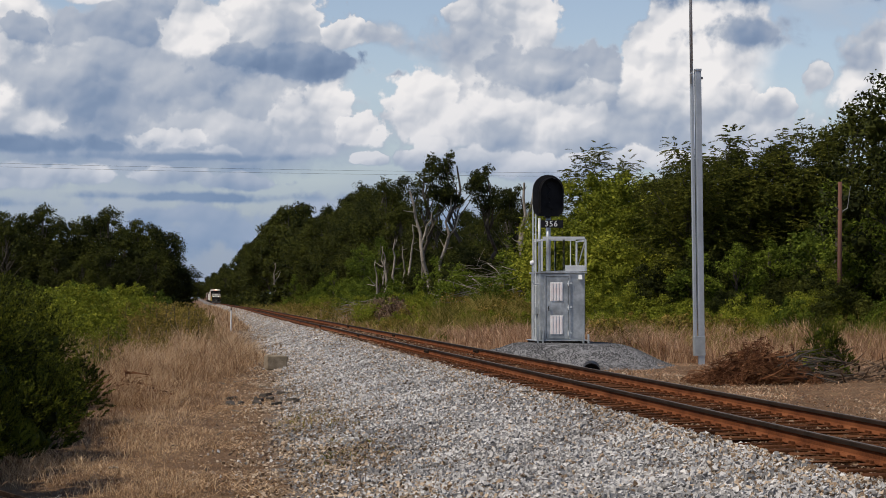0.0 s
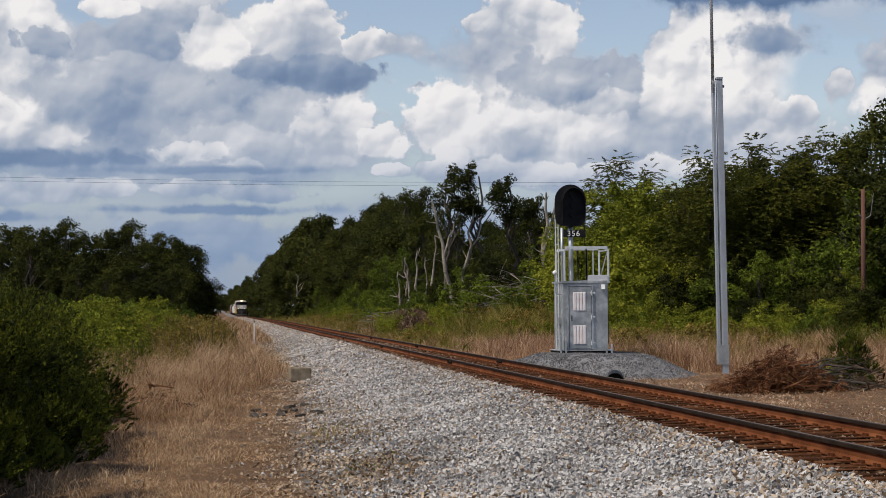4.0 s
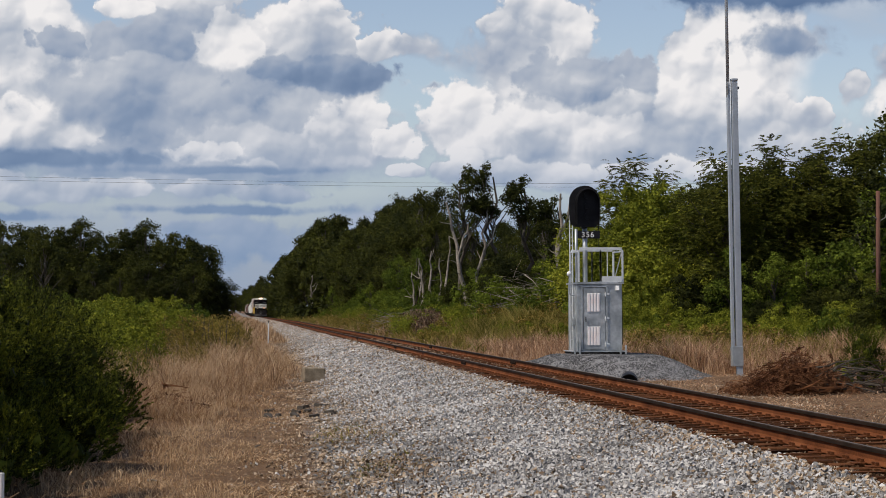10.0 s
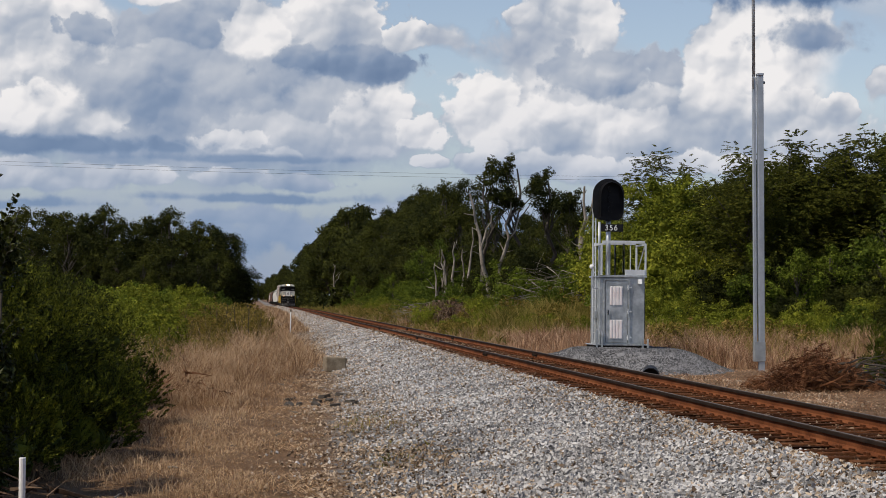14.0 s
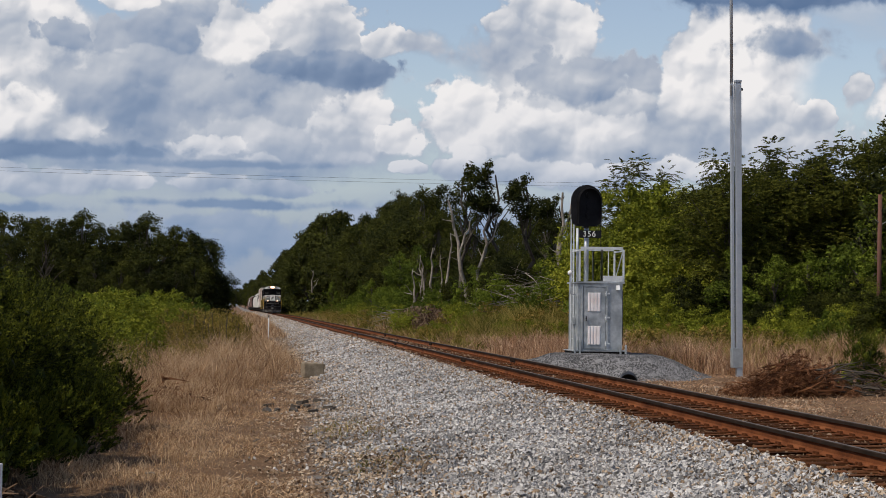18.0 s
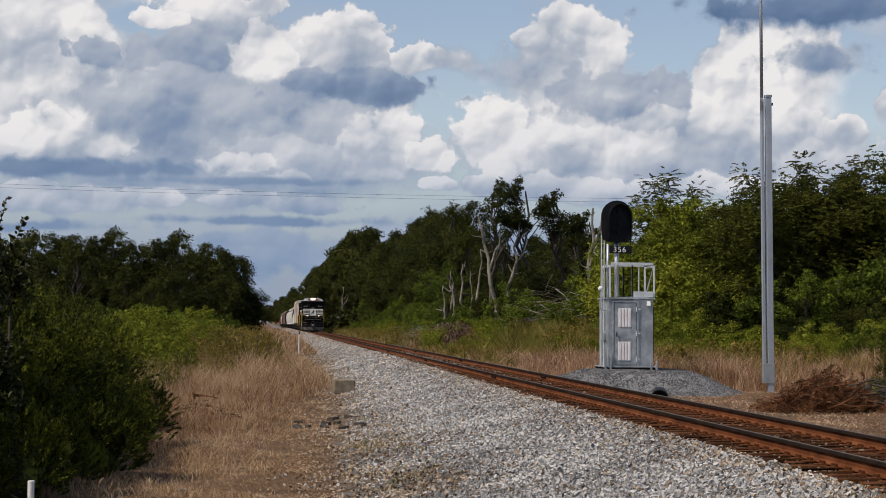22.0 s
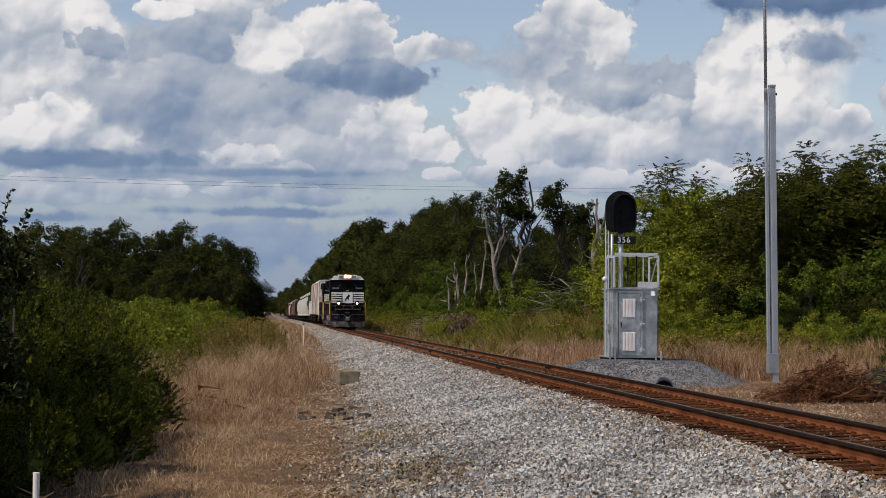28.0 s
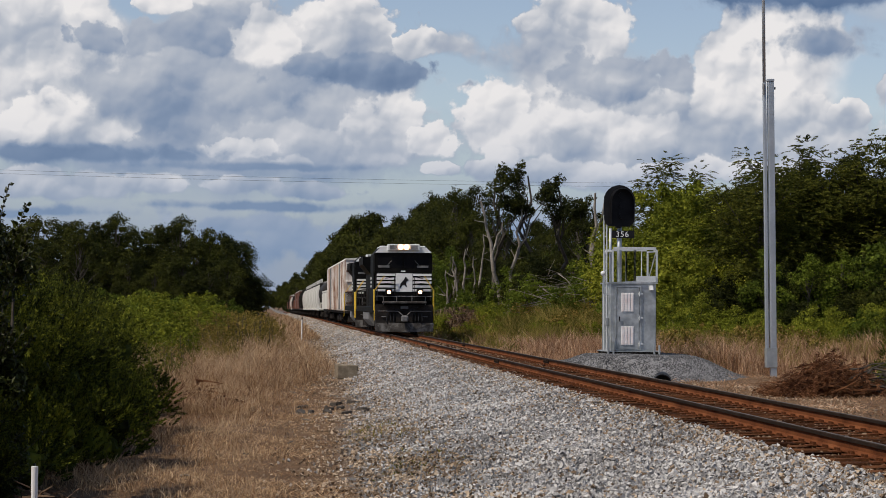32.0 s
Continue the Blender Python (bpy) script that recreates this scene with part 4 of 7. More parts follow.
def plume_mesh(name, base, way, length, needles, long, width, seed, sag_by=0.25, spread=0.8, flat=False, core=()):
    """Sprays: each a bent axis with many narrow leaves along it. flat: leaves in two rows, as on a pinnate leaf."""
    rng = np.random.default_rng(seed)
    base, way = np.asarray(base, dtype=float), np.asarray(way, dtype=float)
    n = len(base)
    length = np.broadcast_to(np.asarray(length, dtype=float), (n,))
    way = way / np.linalg.norm(way, axis=1)[:, None]
    k = np.repeat(np.arange(n), needles)
    m = len(k)
    t = rng.uniform(0.12, 1.0, m)
    P = base[k] + way[k] * (t * length[k])[:, None]
    P[:, 2] -= sag_by * length[k] * t * t
    axis = way[k] - np.array([0, 0, 1.0]) * (2 * sag_by * t)[:, None]
    axis /= np.linalg.norm(axis, axis=1)[:, None]
    if flat:
        side = np.cross(axis, np.array([0, 0, 1.0]) + rng.normal(scale=0.12, size=(m, 3)))
        side /= np.linalg.norm(side, axis=1)[:, None] + 1e-6
        side *= np.where(rng.random(m) < 0.5, -1, 1)[:, None]
    else:
        side = np.cross(axis, rng.normal(size=(m, 3)))
        side /= np.linalg.norm(side, axis=1)[:, None] + 1e-6
    d = axis * (1 - spread * 0.5) + side * spread + rng.normal(scale=0.12, size=(m, 3))
    d /= np.linalg.norm(d, axis=1)[:, None]
    ln = (long * rng.uniform(0.6, 1.25, m) * (1.1 - 0.55 * t))[:, None]
    w = np.cross(d, rng.normal(size=(m, 3)) + axis * 0.5)
    w /= np.linalg.norm(w, axis=1)[:, None] + 1e-6
    w *= (width * rng.uniform(0.7, 1.3, m))[:, None]
    V = np.stack([P, P + d * ln * 0.45 + w, P + d * ln, P + d * ln * 0.45 - w], 1).reshape(-1, 3)
    F = np.arange(m * 4).reshape(-1, 4)
    if len(core):
        C = np.asarray(core, dtype=float)
        lump = BALL_V[None] * C[:, 3][:, None, None] * rng.uniform(0.75, 1.15, (len(C), len(BALL_V), 1))
        V = np.concatenate([V, (lump + C[:, None, :3]).reshape(-1, 3)])
        F = np.concatenate([F, (BALL_F[None] + (m * 4 + np.arange(len(C)) * len(BALL_V))[:, None, None]).reshape(-1, 4)])
    return raw_mesh(name, V, F)


def on_clumps(clumps, count, seed, up=0.4, low=-0.3, deep=0.55):
    """Points on the outside of clumps (x, y, z, radius), with the way out."""
    rng = np.random.default_rng(seed)
    C = np.array(clumps, dtype=float)
    w = C[:, 3] ** 2
    k = rng.choice(len(C), size=count, p=w / w.sum())
    d = rng.normal(size=(count, 3))
    d /= np.linalg.norm(d, axis=1)[:, None]
    d[:, 2] = np.where(d[:, 2] < low, -d[:, 2], d[:, 2])
    P = C[k, :3] + d * (C[k, 3] * rng.uniform(deep, 0.98, count))[:, None]
    return P, d + np.array([0, 0, up]) + rng.normal(scale=0.25, size=(count, 3))


def cedar(label, h, spread, seed, sprays=1000):
    """A bushy evergreen, broad below, clad in upswept feathery sprays."""
    rng = random.Random(seed)
    t = thing("cedar_bush", label, "shrub")
    cs = []
    for k in range(20):
        f = (k + 0.5) / 20
        a, rr = rng.uniform(0, 2 * math.pi), spread * (1 - f) ** 0.6 * rng.uniform(0.35, 0.8)
        cs.append((rr * math.cos(a), rr * math.sin(a), h * (0.12 + 0.78 * f), spread * (0.42 - 0.24 * f) * rng.uniform(0.8, 1.2)))
    st = bmesh.new()
    limb(st, (0, 0, -0.2), (0, 0, h * 0.85), 0.07, 0.015, rng, 4, 6)
    part("trunk", st, "bark", t)
    P, W = on_clumps(cs, sprays, seed, 0.75, deep=0.78)
    core = [(x, y, z, r * 0.5) for x, y, z, r in cs]
    g = np.random.default_rng(seed)
    link("foliage", plume_mesh("foliage", P, W, g.uniform(0.2, 0.5, sprays), 46, 0.085, 0.008, seed, 0.1, 0.5, core=core), "leaf_cedar", t)
    return t


def fennel(label, h, seed, stems=16, leaf="leaf_fennel"):
    """A clump of tall feathery weeds on upright stems."""
    rng = random.Random(seed)
    t = thing("feathery_weed", label, "weed")
    st, base, way, lens = bmesh.new(), [], [], []
    for k in range(stems):
        a, rr = rng.uniform(0, 2 * math.pi), 0.55 * math.sqrt(rng.random())
        p = Vector((rr * math.cos(a), rr * math.sin(a), -0.1))
        q = p + Vector((p.x * 0.7 + rng.uniform(-0.15, 0.15), p.y * 0.7 + rng.uniform(-0.15, 0.15), h * rng.uniform(0.6, 1.0)))
        limb(st, p, q, 0.012, 0.005, rng, 3, 4)
        for j in range(16):
            f = 0.16 + 0.84 * j / 16
            c = p.lerp(q, f)
            b = rng.uniform(0, 2 * math.pi)
            base.append(c), way.append((math.cos(b) * 0.8, math.sin(b) * 0.8, 0.8)), lens.append((0.48 - 0.28 * f) * rng.uniform(0.7, 1.2))
    tagged(part("stem", st, "bark", t), kind="stuff")
    link("foliage", plume_mesh("foliage", base, way, lens, 15, 0.12, 0.010, seed, 0.3, 0.7), leaf, t)
    return t


def locust(label, h, spread, seed, sprays=2100):
    """An open-crowned tree with long pinnate sprays and gaps between the boughs."""
    rng = random.Random(seed)
    t = thing("locust_tree", label, "tree")
    tr, lb = bmesh.new(), bmesh.new()
    fork = Vector((rng.uniform(-0.3, 0.3), 0, h * 0.35))
    limb(tr, (0, 0, -0.3), fork, 0.16, 0.11, rng, 4, 8)
    tips = []
    for k in range(15):
        f = 0.42 + 0.55 * (k + 0.5) / 15
        a = k * 2.4 + rng.uniform(-0.4, 0.4)
        rr = spread * (0.55 + 0.45 * math.sin(math.pi * min(1.0, (f - 0.3) * 1.3))) * rng.uniform(0.6, 1.0)
        q = Vector((rr * math.cos(a), rr * math.sin(a), h * f * rng.uniform(0.94, 1.04)))
        limb(lb, fork.lerp(Vector((0, 0, h * 0.7)), max(0.0, f - 0.5) * 1.6), q, 0.055, 0.015, rng, 4, 5)
        foot = Vector((0, 0, h * (0.35 + 0.3 * f)))
        tips += [q, foot.lerp(q, 0.8), foot.lerp(q, 0.55)]
    for k in range(10):
        a = rng.uniform(0, 6.28)
        tips.append(Vector((spread * 0.6 * math.cos(a) * rng.random(), spread * 0.6 * math.sin(a) * rng.random(), h * rng.uniform(0.3, 0.72))))
    part("trunk", tr, "bark", t, smooth=True)
    part("branchwork", lb, "bark", t, smooth=True)
    g = np.random.default_rng(seed)
    T = np.array(tips)
    k = g.integers(0, len(T), sprays)
    d = g.normal(size=(sprays, 3)) * np.array([1, 1, 0.8])
    d /= np.linalg.norm(d, axis=1)[:, None]
    P = T[k] + d * g.uniform(0, 0.95, (sprays, 1)) * np.array([1, 1, 1.1])
    W = d * np.array([1, 1, 0.4]) + np.stack([T[k, 0], T[k, 1], 0 * k + 1.2], 1) / spread * 0.4
    link("crown", plume_mesh("crown", P, W, g.uniform(0.4, 0.8, sprays), 26, 0.18, 0.034, seed, 0.3, 0.95, True), "leaf_locust", t)
    return t


def leafy_bush(label, h, spread, seed, leaves=26000):
    """A big-leaved sapling thicket with long arching shoots."""
    rng = random.Random(seed)
    t = thing("leafy_sapling", label, "shrub")
    st, cs = bmesh.new(), []
    for k in range(17):
        a, rr = rng.uniform(0, 2 * math.pi), spread * math.sqrt(rng.random()) * 0.75
        z = h * rng.uniform(0.08, 0.8)
        cs.append((rr * math.cos(a), rr * math.sin(a), z, spread * rng.uniform(0.26, 0.42)))
        limb(st, (cs[-1][0] * 0.2, cs[-1][1] * 0.2, -0.15), cs[-1][:3], 0.04, 0.012, rng, 3, 5)
    base, way, lens = [], [], []
    for k in range(60):
        c = cs[rng.randrange(len(cs))]
        a = rng.uniform(0, 6.28)
        base.append(c[:3]), way.append((math.cos(a), math.sin(a), rng.uniform(0.6, 2.0))), lens.append(rng.uniform(0.5, 0.95))
    for k in range(16):
        a = rng.uniform(0, 6.28)
        base.append((0.5 * spread * math.cos(a), 0.5 * spread * math.sin(a), h * rng.uniform(0.66, 0.8))), way.append((0.4 * math.cos(a), 0.4 * math.sin(a), 1.4)), lens.append(h * rng.uniform(0.22, 0.36))
    for b, w, l in zip(base, way, lens):
        v = Vector(w).normalized() * l
        limb(st, b, Vector(b) + v - Vector((0, 0, 0.2 * l)), 0.008, 0.003, rng, 2, 4)
    part("woody_base", st, "bark", t)
    link("foliage", leaf_mesh("foliage", cs, leaves, 0.036, seed, core=0.3, thin=(0.3, 0.5)), "leaf_sapling", t)
    link("young_growth", plume_mesh("young_growth", base, way, lens, 46, 0.105, 0.021, seed, 0.2, 0.9), "leaf_sapling", t)
    return t


def limb(bm, p, q, r0, r1, rng, bends=3, seg=6, wild=0.06):
    """A crooked tapering limb from p to q."""
    p, q = Vector(p), Vector(q)
    last, length = p, (q - p).length
    for i in range(1, bends + 1):
        t = i / bends
        nxt = p.lerp(q, t) + (Vector((rng.uniform(-1, 1), rng.uniform(-1, 1), rng.uniform(-0.5, 0.5))) * length * wild if i < bends else Vector())
        tube(bm, last, nxt, r0 + (r1 - r0) * (i - 1) / bends, r0 + (r1 - r0) * t, seg, caps=False)
        last = nxt


def tree(name, label, h, spread, leaf, seed, leaves=2600, size=0.30, stem=0.30, clumps=16, crown_from=0.3, core=0.25):
    rng = random.Random(seed)
    t = thing(name, label, "tree")
    tr, lb = bmesh.new(), bmesh.new()
    top = Vector((rng.uniform(-0.4, 0.4), rng.uniform(-0.4, 0.4), h * 0.85))
    limb(tr, (0, 0, -0.3), top, stem, 0.06, rng, 5, 8)
    cs = []
    for k in range(clumps):
        f = crown_from + (1 - crown_from) * (k + 0.5) / clumps
        z = h * (f * 0.9)
        wide = math.sin(math.pi * min(1.0, (f - crown_from) / (1 - crown_from) * 0.78 + 0.2))
        a, rr = rng.uniform(0, 2 * math.pi), spread * wide * rng.uniform(0.35, 0.95)
        c = Vector((rr * math.cos(a), rr * math.sin(a), z + rng.uniform(-0.4, 0.4)))
        cs.append((c.x, c.y, c.z, spread * rng.uniform(0.28, 0.46) * (0.55 + 0.45 * wide)))
        s = Vector((0, 0, -0.3)).lerp(top, max(0.15, f * 0.72))
        limb(lb, s, c, stem * 0.32, 0.025, rng, 3, 5)
    part("trunk", tr, "bark", t, smooth=True)
    part("branchwork", lb, "bark", t, smooth=True)
    crown = link("crown", leaf_mesh("crown", cs, leaves, size, seed, core=core), leaf, t)
    return t


def shrub(name, label, h, spread, leaf, seed, leaves=1800, size=0.2, clumps=12):
    rng = random.Random(seed)
    t = thing(name, label, "shrub")
    st = bmesh.new()
    cs = []
    for k in range(clumps):
        a, rr = rng.uniform(0, 2 * math.pi), spread * math.sqrt(rng.random()) * 0.8
        z = h * rng.uniform(0.18, 0.82) * (1 - 0.35 * (rr / spread) ** 2)
        r = min(spread, h) * rng.uniform(0.24, 0.4)
        c = (rr * math.cos(a), rr * math.sin(a), max(z, r * 0.7), r)
        cs.append(c)
        limb(st, (c[0] * 0.2, c[1] * 0.2, -0.15), c[:3], 0.045, 0.012, rng, 3, 5)
    for k in range(5):
        a = rng.uniform(0, 2 * math.pi)
        cs.append((spread * 0.3 * math.cos(a), spread * 0.3 * math.sin(a), h * rng.uniform(0.85, 0.98), min(spread, h) * rng.uniform(0.1, 0.18)))
    part("woody_base", st, "bark", t)
    link("foliage", leaf_mesh("foliage", cs, leaves, size, seed), leaf, t)
    return t


def plant(master, spots, group, first=True):
    """Sets the master on the first spot and copies on the rest: (x, y, scale)."""
    tagged(master, group=group)
    rng = random.Random(round(spots[0][0] * 1000) + len(spots))
    for i, (x, y, s) in enumerate(spots):
        z = float(height(x, y)) - 0.1
        m = Matrix.Translation((x, y, z)) @ Matrix.Rotation(rng.uniform(0, 6.28), 4, "Z") @ Matrix.Diagonal((s * rng.uniform(0.9, 1.12), s * rng.uniform(0.9, 1.12), s, 1))
        if i == 0:
            master.matrix_basis = m
        else:
            copy_thing(master, m)


def spread_out(n, x0, x1, y0, y1, s0, s1, seed):
    r = random.Random(seed)
    return [(r.uniform(x0, x1), y0 + (y1 - y0) * (i + r.random()) / n, r.uniform(s0, s1)) for i in range(n)]


def build_plants():
    W = "woods beside the line"
    big = [tree("broadleaf_tree", "tall dark green broadleaf tree in dense roadside woods", 15.5, 4.8, "leaf_dark", 11 + i, 15000, 0.125, 0.28, 26, 0.10, 0.28) for i in range(3)]
    mid = [tree("young_tree", "mid-green young tree at the edge of the woods", 10.0, 3.3, "leaf_mid", 31 + i, 9000, 0.105, 0.18, 18, 0.08) for i in range(3)]
    # the darker leaf colour holds the shade of these crowns
    airy = [tree("feathery_tree", "tall open-crowned tree with feathery green leaves", 12.5, 4.2, "leaf_dark", 41 + i, 14000, 0.11, 0.16, 30, 0.22, 0.35) for i in range(2)]
    far = [tree("broadleaf_tree", "distant dark green tree in a long row of woods", 15.5, 4.8, "leaf_dark", 21 + i, 7000, 0.2, 0.28, 22, 0.12, 0.45) for i in range(2)]
    # right-hand woods, far to near
    spots = spread_out(22, 20, 23.5, 195, 340, 0.95, 1.12, 1) + spread_out(9, 25, 32, 170, 300, 0.66, 0.84, 2) + spread_out(9, 24, 29, 140, 200, 0.8, 0.96, 33) + [(22, 205, 1.0), (22.5, 222, 1.0), (24, 186, 1.0), (21.5, 196, 1.0), (21, 300, 1.03), (20.6, 335, 1.08), (21.4, 318, 1.06), (21.8, 272, 1.13), (22.4, 252, 1.2), (23.0, 236, 1.16), (21.9, 262, 1.18), (22.2, 243, 1.12)]
    # the woods stand lower towards the clearing
    spots = [(x, y, s * float(np.interp(y, [180, 204, 237, 282], [0.72, 0.82, 0.97, 1.05]))) for x, y, s in spots]
    spots += [(26.4, 113, 0.64), (27.7, 111, 0.70), (29.1, 110, 0.77), (30.4, 108, 0.80), (31.8, 109, 0.84), (33.6, 106, 0.84)]
    for i in range(3):
        plant(big[i], spots[i::3], W)
    spots = spread_out(26, 19, 23, 330, 700, 1.05, 1.25, 3) + spread_out(18, 16, 23, 700, 1700, 1.0, 1.2, 34) + spread_out(26, -20, 55, 1650, 2050, 1.1, 1.5, 35)
    for i in range(2):
        plant(far[i], spots[i::2], W)
    # unseen woods behind and beside the viewer close the clearing, added to cut skylight
    spots = [(-34 + 8.2 * k, -24 - 3 * math.sin(k * 1.9), 1.0 + 0.1 * math.sin(k * 2.7)) for k in range(9)] + [(-27 - 2 * math.sin(k), -14 + 9 * k, 1.0) for k in range(6)]
    for i in range(2):
        for x, y, k in spots[i::2]:
            copy_thing(far[i], Matrix.Translation((x, y, float(height(x, y)) - 0.1)) @ Matrix.Rotation(x + y, 4, "Z") @ Matrix.Scale(k, 4))
    spots = spread_out(16, 16.5, 20, 175, 420, 0.55, 0.85, 4) + spread_out(15, 24, 34, 120, 175, 0.76, 0.94, 5) + spread_out(18, 30, 40, 92, 122, 0.95, 1.14, 6) + [(25.6, 119, 0.86), (27.6, 123, 0.95), (29.2, 121, 1.0), (31.0, 118, 1.06), (32.8, 121, 1.12), (34.5, 117, 1.14), (36.5, 120, 1.18)] + spread_out(9, 32, 47, 114, 132, 1.05, 1.25, 36) + spread_out(9, 33, 44, 66, 92, 0.85, 1.05, 16) + [(26.4, 98, 0.72), (28.4, 97, 0.8), (30.4, 98, 0.84), (32.6, 97, 0.9), (34.4, 98, 0.95)]
    for i in range(3):
        plant(mid[i], spots[i::3], W)
    spots = [(38.5, 108, 1.06), (16.2, 395, 1.3), (41.0, 96, 0.98), (36.5, 90, 0.92), (29.0, 108, 0.66)]
    for i in range(2):
        plant(airy[i], spots[i::2], W)
    lo = [locust("open-crowned tree with long feathery olive-green leaves", 12.0, 3.2, 45 + i) for i in range(2)]
    spots = [(26.6, 101, 0.84), (28.7, 104, 0.91), (30.6, 103, 0.94), (31.9, 105, 1.06), (33.8, 103, 1.04), (35.6, 105, 1.0), (37.4, 101, 0.86), (27.2, 126, 0.92)]
    for i in range(2):
        plant(lo[i], spots[i::2], "open-crowned trees")
    # left-hand woods
    lt = [tree("woodland_tree", "dark rounded tree in the woods beyond the brush", 12.5, 4.2, "leaf_dark", 51 + i, 17000, 0.125, 0.25, 30, 0.06, 0.28) for i in range(2)]
    spots = [(-6.2, 295, 1.0), (-9.6, 290, 1.12), (-14.2, 287, 1.1), (-18.8, 286, 1.05), (-23.5, 284, 1.07), (-28.5, 281, 1.07), (-33.5, 278, 1.04), (-5.0, 300, 1.05), (-7.6, 285, 1.16), (-11.8, 280, 1.16), (-16.5, 290, 1.1), (-21, 280, 1.16), (-26, 276, 1.16), (-31, 270, 1.07), (-36, 275, 1.07), (-5, 330, 1.07), (-9, 350, 1.12), (-14, 310, 1.07), (-24, 300, 1.09), (-4.6, 262, 0.66), (-6.6, 250, 0.62), (-10, 246, 0.65), (-17, 250, 0.75), (-28, 250, 0.8), (-5, 400, 1.0), (-6, 480, 1.1), (-6, 560, 1.1), (-8, 700, 1.2), (-9, 850, 1.2), (-22, 240, 0.8), (-13, 240, 0.6)]
    for i in range(2):
        plant(lt[i], spots[i::2], "woods beyond the brush")
    # shrubs
    S = [shrub("green_shrub", "green leafy shrub at the edge of the woods", 3.4, 2.4, "leaf_mid", 71 + i, 4200, 0.085, 14) for i in range(3)]
    spots = spread_out(28, 14.2, 16.4, 140, 300, 0.5, 0.9, 7) + spread_out(7, 15.2, 17, 114, 140, 0.5, 0.8, 107) + spread_out(34, 16, 20, 112, 300, 0.8, 1.35, 17) + spread_out(26, 20, 27, 96, 135, 0.7, 1.25, 8) + spread_out(16, 27, 34, 70, 100, 0.6, 1.1, 9) + spread_out(34, -17, -2.8, 150, 250, 0.95, 1.4, 10) + spread_out(24, -13, -4.2, 75, 150, 0.85, 1.25, 12) + spread_out(12, -8, -5.0, 44, 78, 0.7, 0.95, 15) + spread_out(14, -7.5, -3.6, 84, 140, 0.85, 1.15, 25) + spread_out(12, -7.5, -4.2, 68, 112, 0.6, 0.85, 18)
    for i in range(3):
        plant(S[i], spots[i::3], "roadside shrubs")
    D = [shrub("woodland_shrub", "tall green bush at the edge of the woods", 5.6, 2.8, "leaf_dark", 171 + i, 12000, 0.085, 20) for i in range(2)]
    for bush in D:
        bush.children[1].data.materials[0] = M["leaf_mid"]
    spots = spread_out(12, 29.5, 38, 80, 102, 0.6, 0.9, 65) + spread_out(10, 17, 22, 126, 170, 0.5, 0.9, 66)
    for i in range(2):
        plant(D[i], spots[i::2], "woodland bushes")
    for x, y, s in spread_out(11, 27.5, 33, 106, 122, 1.3, 1.6, 64) + [(31.5, 100, 0.9), (33.5, 98, 0.95), (30.2, 97, 0.85), (35.5, 96, 0.95), (26.2, 98, 0.95), (28.0, 99, 1.05), (29.6, 100, 1.1), (32.4, 100, 1.15), (24.6, 101, 0.9), (27.0, 95, 0.6), (29.2, 94, 0.62), (31.2, 93, 0.6)]:
        copy_thing(D[1], Matrix.Translation((x, y, float(height(x, y)) - 0.1)) @ Matrix.Rotation(x * 3.7 + y, 4, "Z") @ Matrix.Scale(s, 4))
    FS = shrub("far_shrub", "distant low shrub along the track", 3.2, 2.4, "leaf_dark", 77, 900, 0.26, 12)
    plant(FS, spread_out(46, 12.6, 16.5, 300, 1000, 0.8, 1.2, 19) + spread_out(14, -7, -1.2, 260, 800, 0.7, 1.0, 20), "far shrubs")
    E = [shrub("weed_clump", "low yellow-green weed clump", 1.5, 1.1, "leaf_weed", 101 + i, 2000, 0.05, 12) for i in range(2)]
    spots = spread_out(12, -5, -1.9, 86, 125, 0.8, 1.2, 121) + spread_out(10, -3.4, -0.9, 74, 112, 0.45, 0.8, 125) + spread_out(40, -8, -2.6, 100, 190, 1.0, 1.6, 21) + spread_out(20, 12.2, 14.4, 152, 260, 0.5, 1.1, 22) + spread_out(14, 14, 19, 100, 122, 0.8, 1.4, 122) + spread_out(10, 11.8, 13.4, 98, 118, 0.45, 0.8, 123) + spread_out(12, 11.7, 13.2, 150, 220, 0.5, 0.95, 124) + spread_out(16, 17, 29, 70, 105, 0.7, 1.2, 23)
    for i in range(2):
        plant(E[i], spots[i::2], "weed clumps")
    L = [shrub("light_shrub", "yellow-green bush catching the sun", 6.5, 3.0, "leaf_light", 81 + i, 14000, 0.07, 18) for i in range(2)]
    spots = spread_out(16, 22.8, 29.5, 107, 122, 1.02, 1.2, 13) + spread_out(3, 29, 36, 84, 100, 0.4, 0.6, 14) + spread_out(7, 22, 27, 98, 109, 0.42, 0.66, 113)
    for i in range(2):
        plant(L[i], spots[i::2], "sunlit bushes")
    B = [shrub("bramble", "sunlit green bramble and weed thicket", 2.6, 2.0, "leaf_light", 111 + i, 7000, 0.05, 16) for i in range(2)]
    B[0].children[1].data.materials[0], B[1].children[1].data.materials[0] = M["leaf_mid"], M["leaf_weed"]
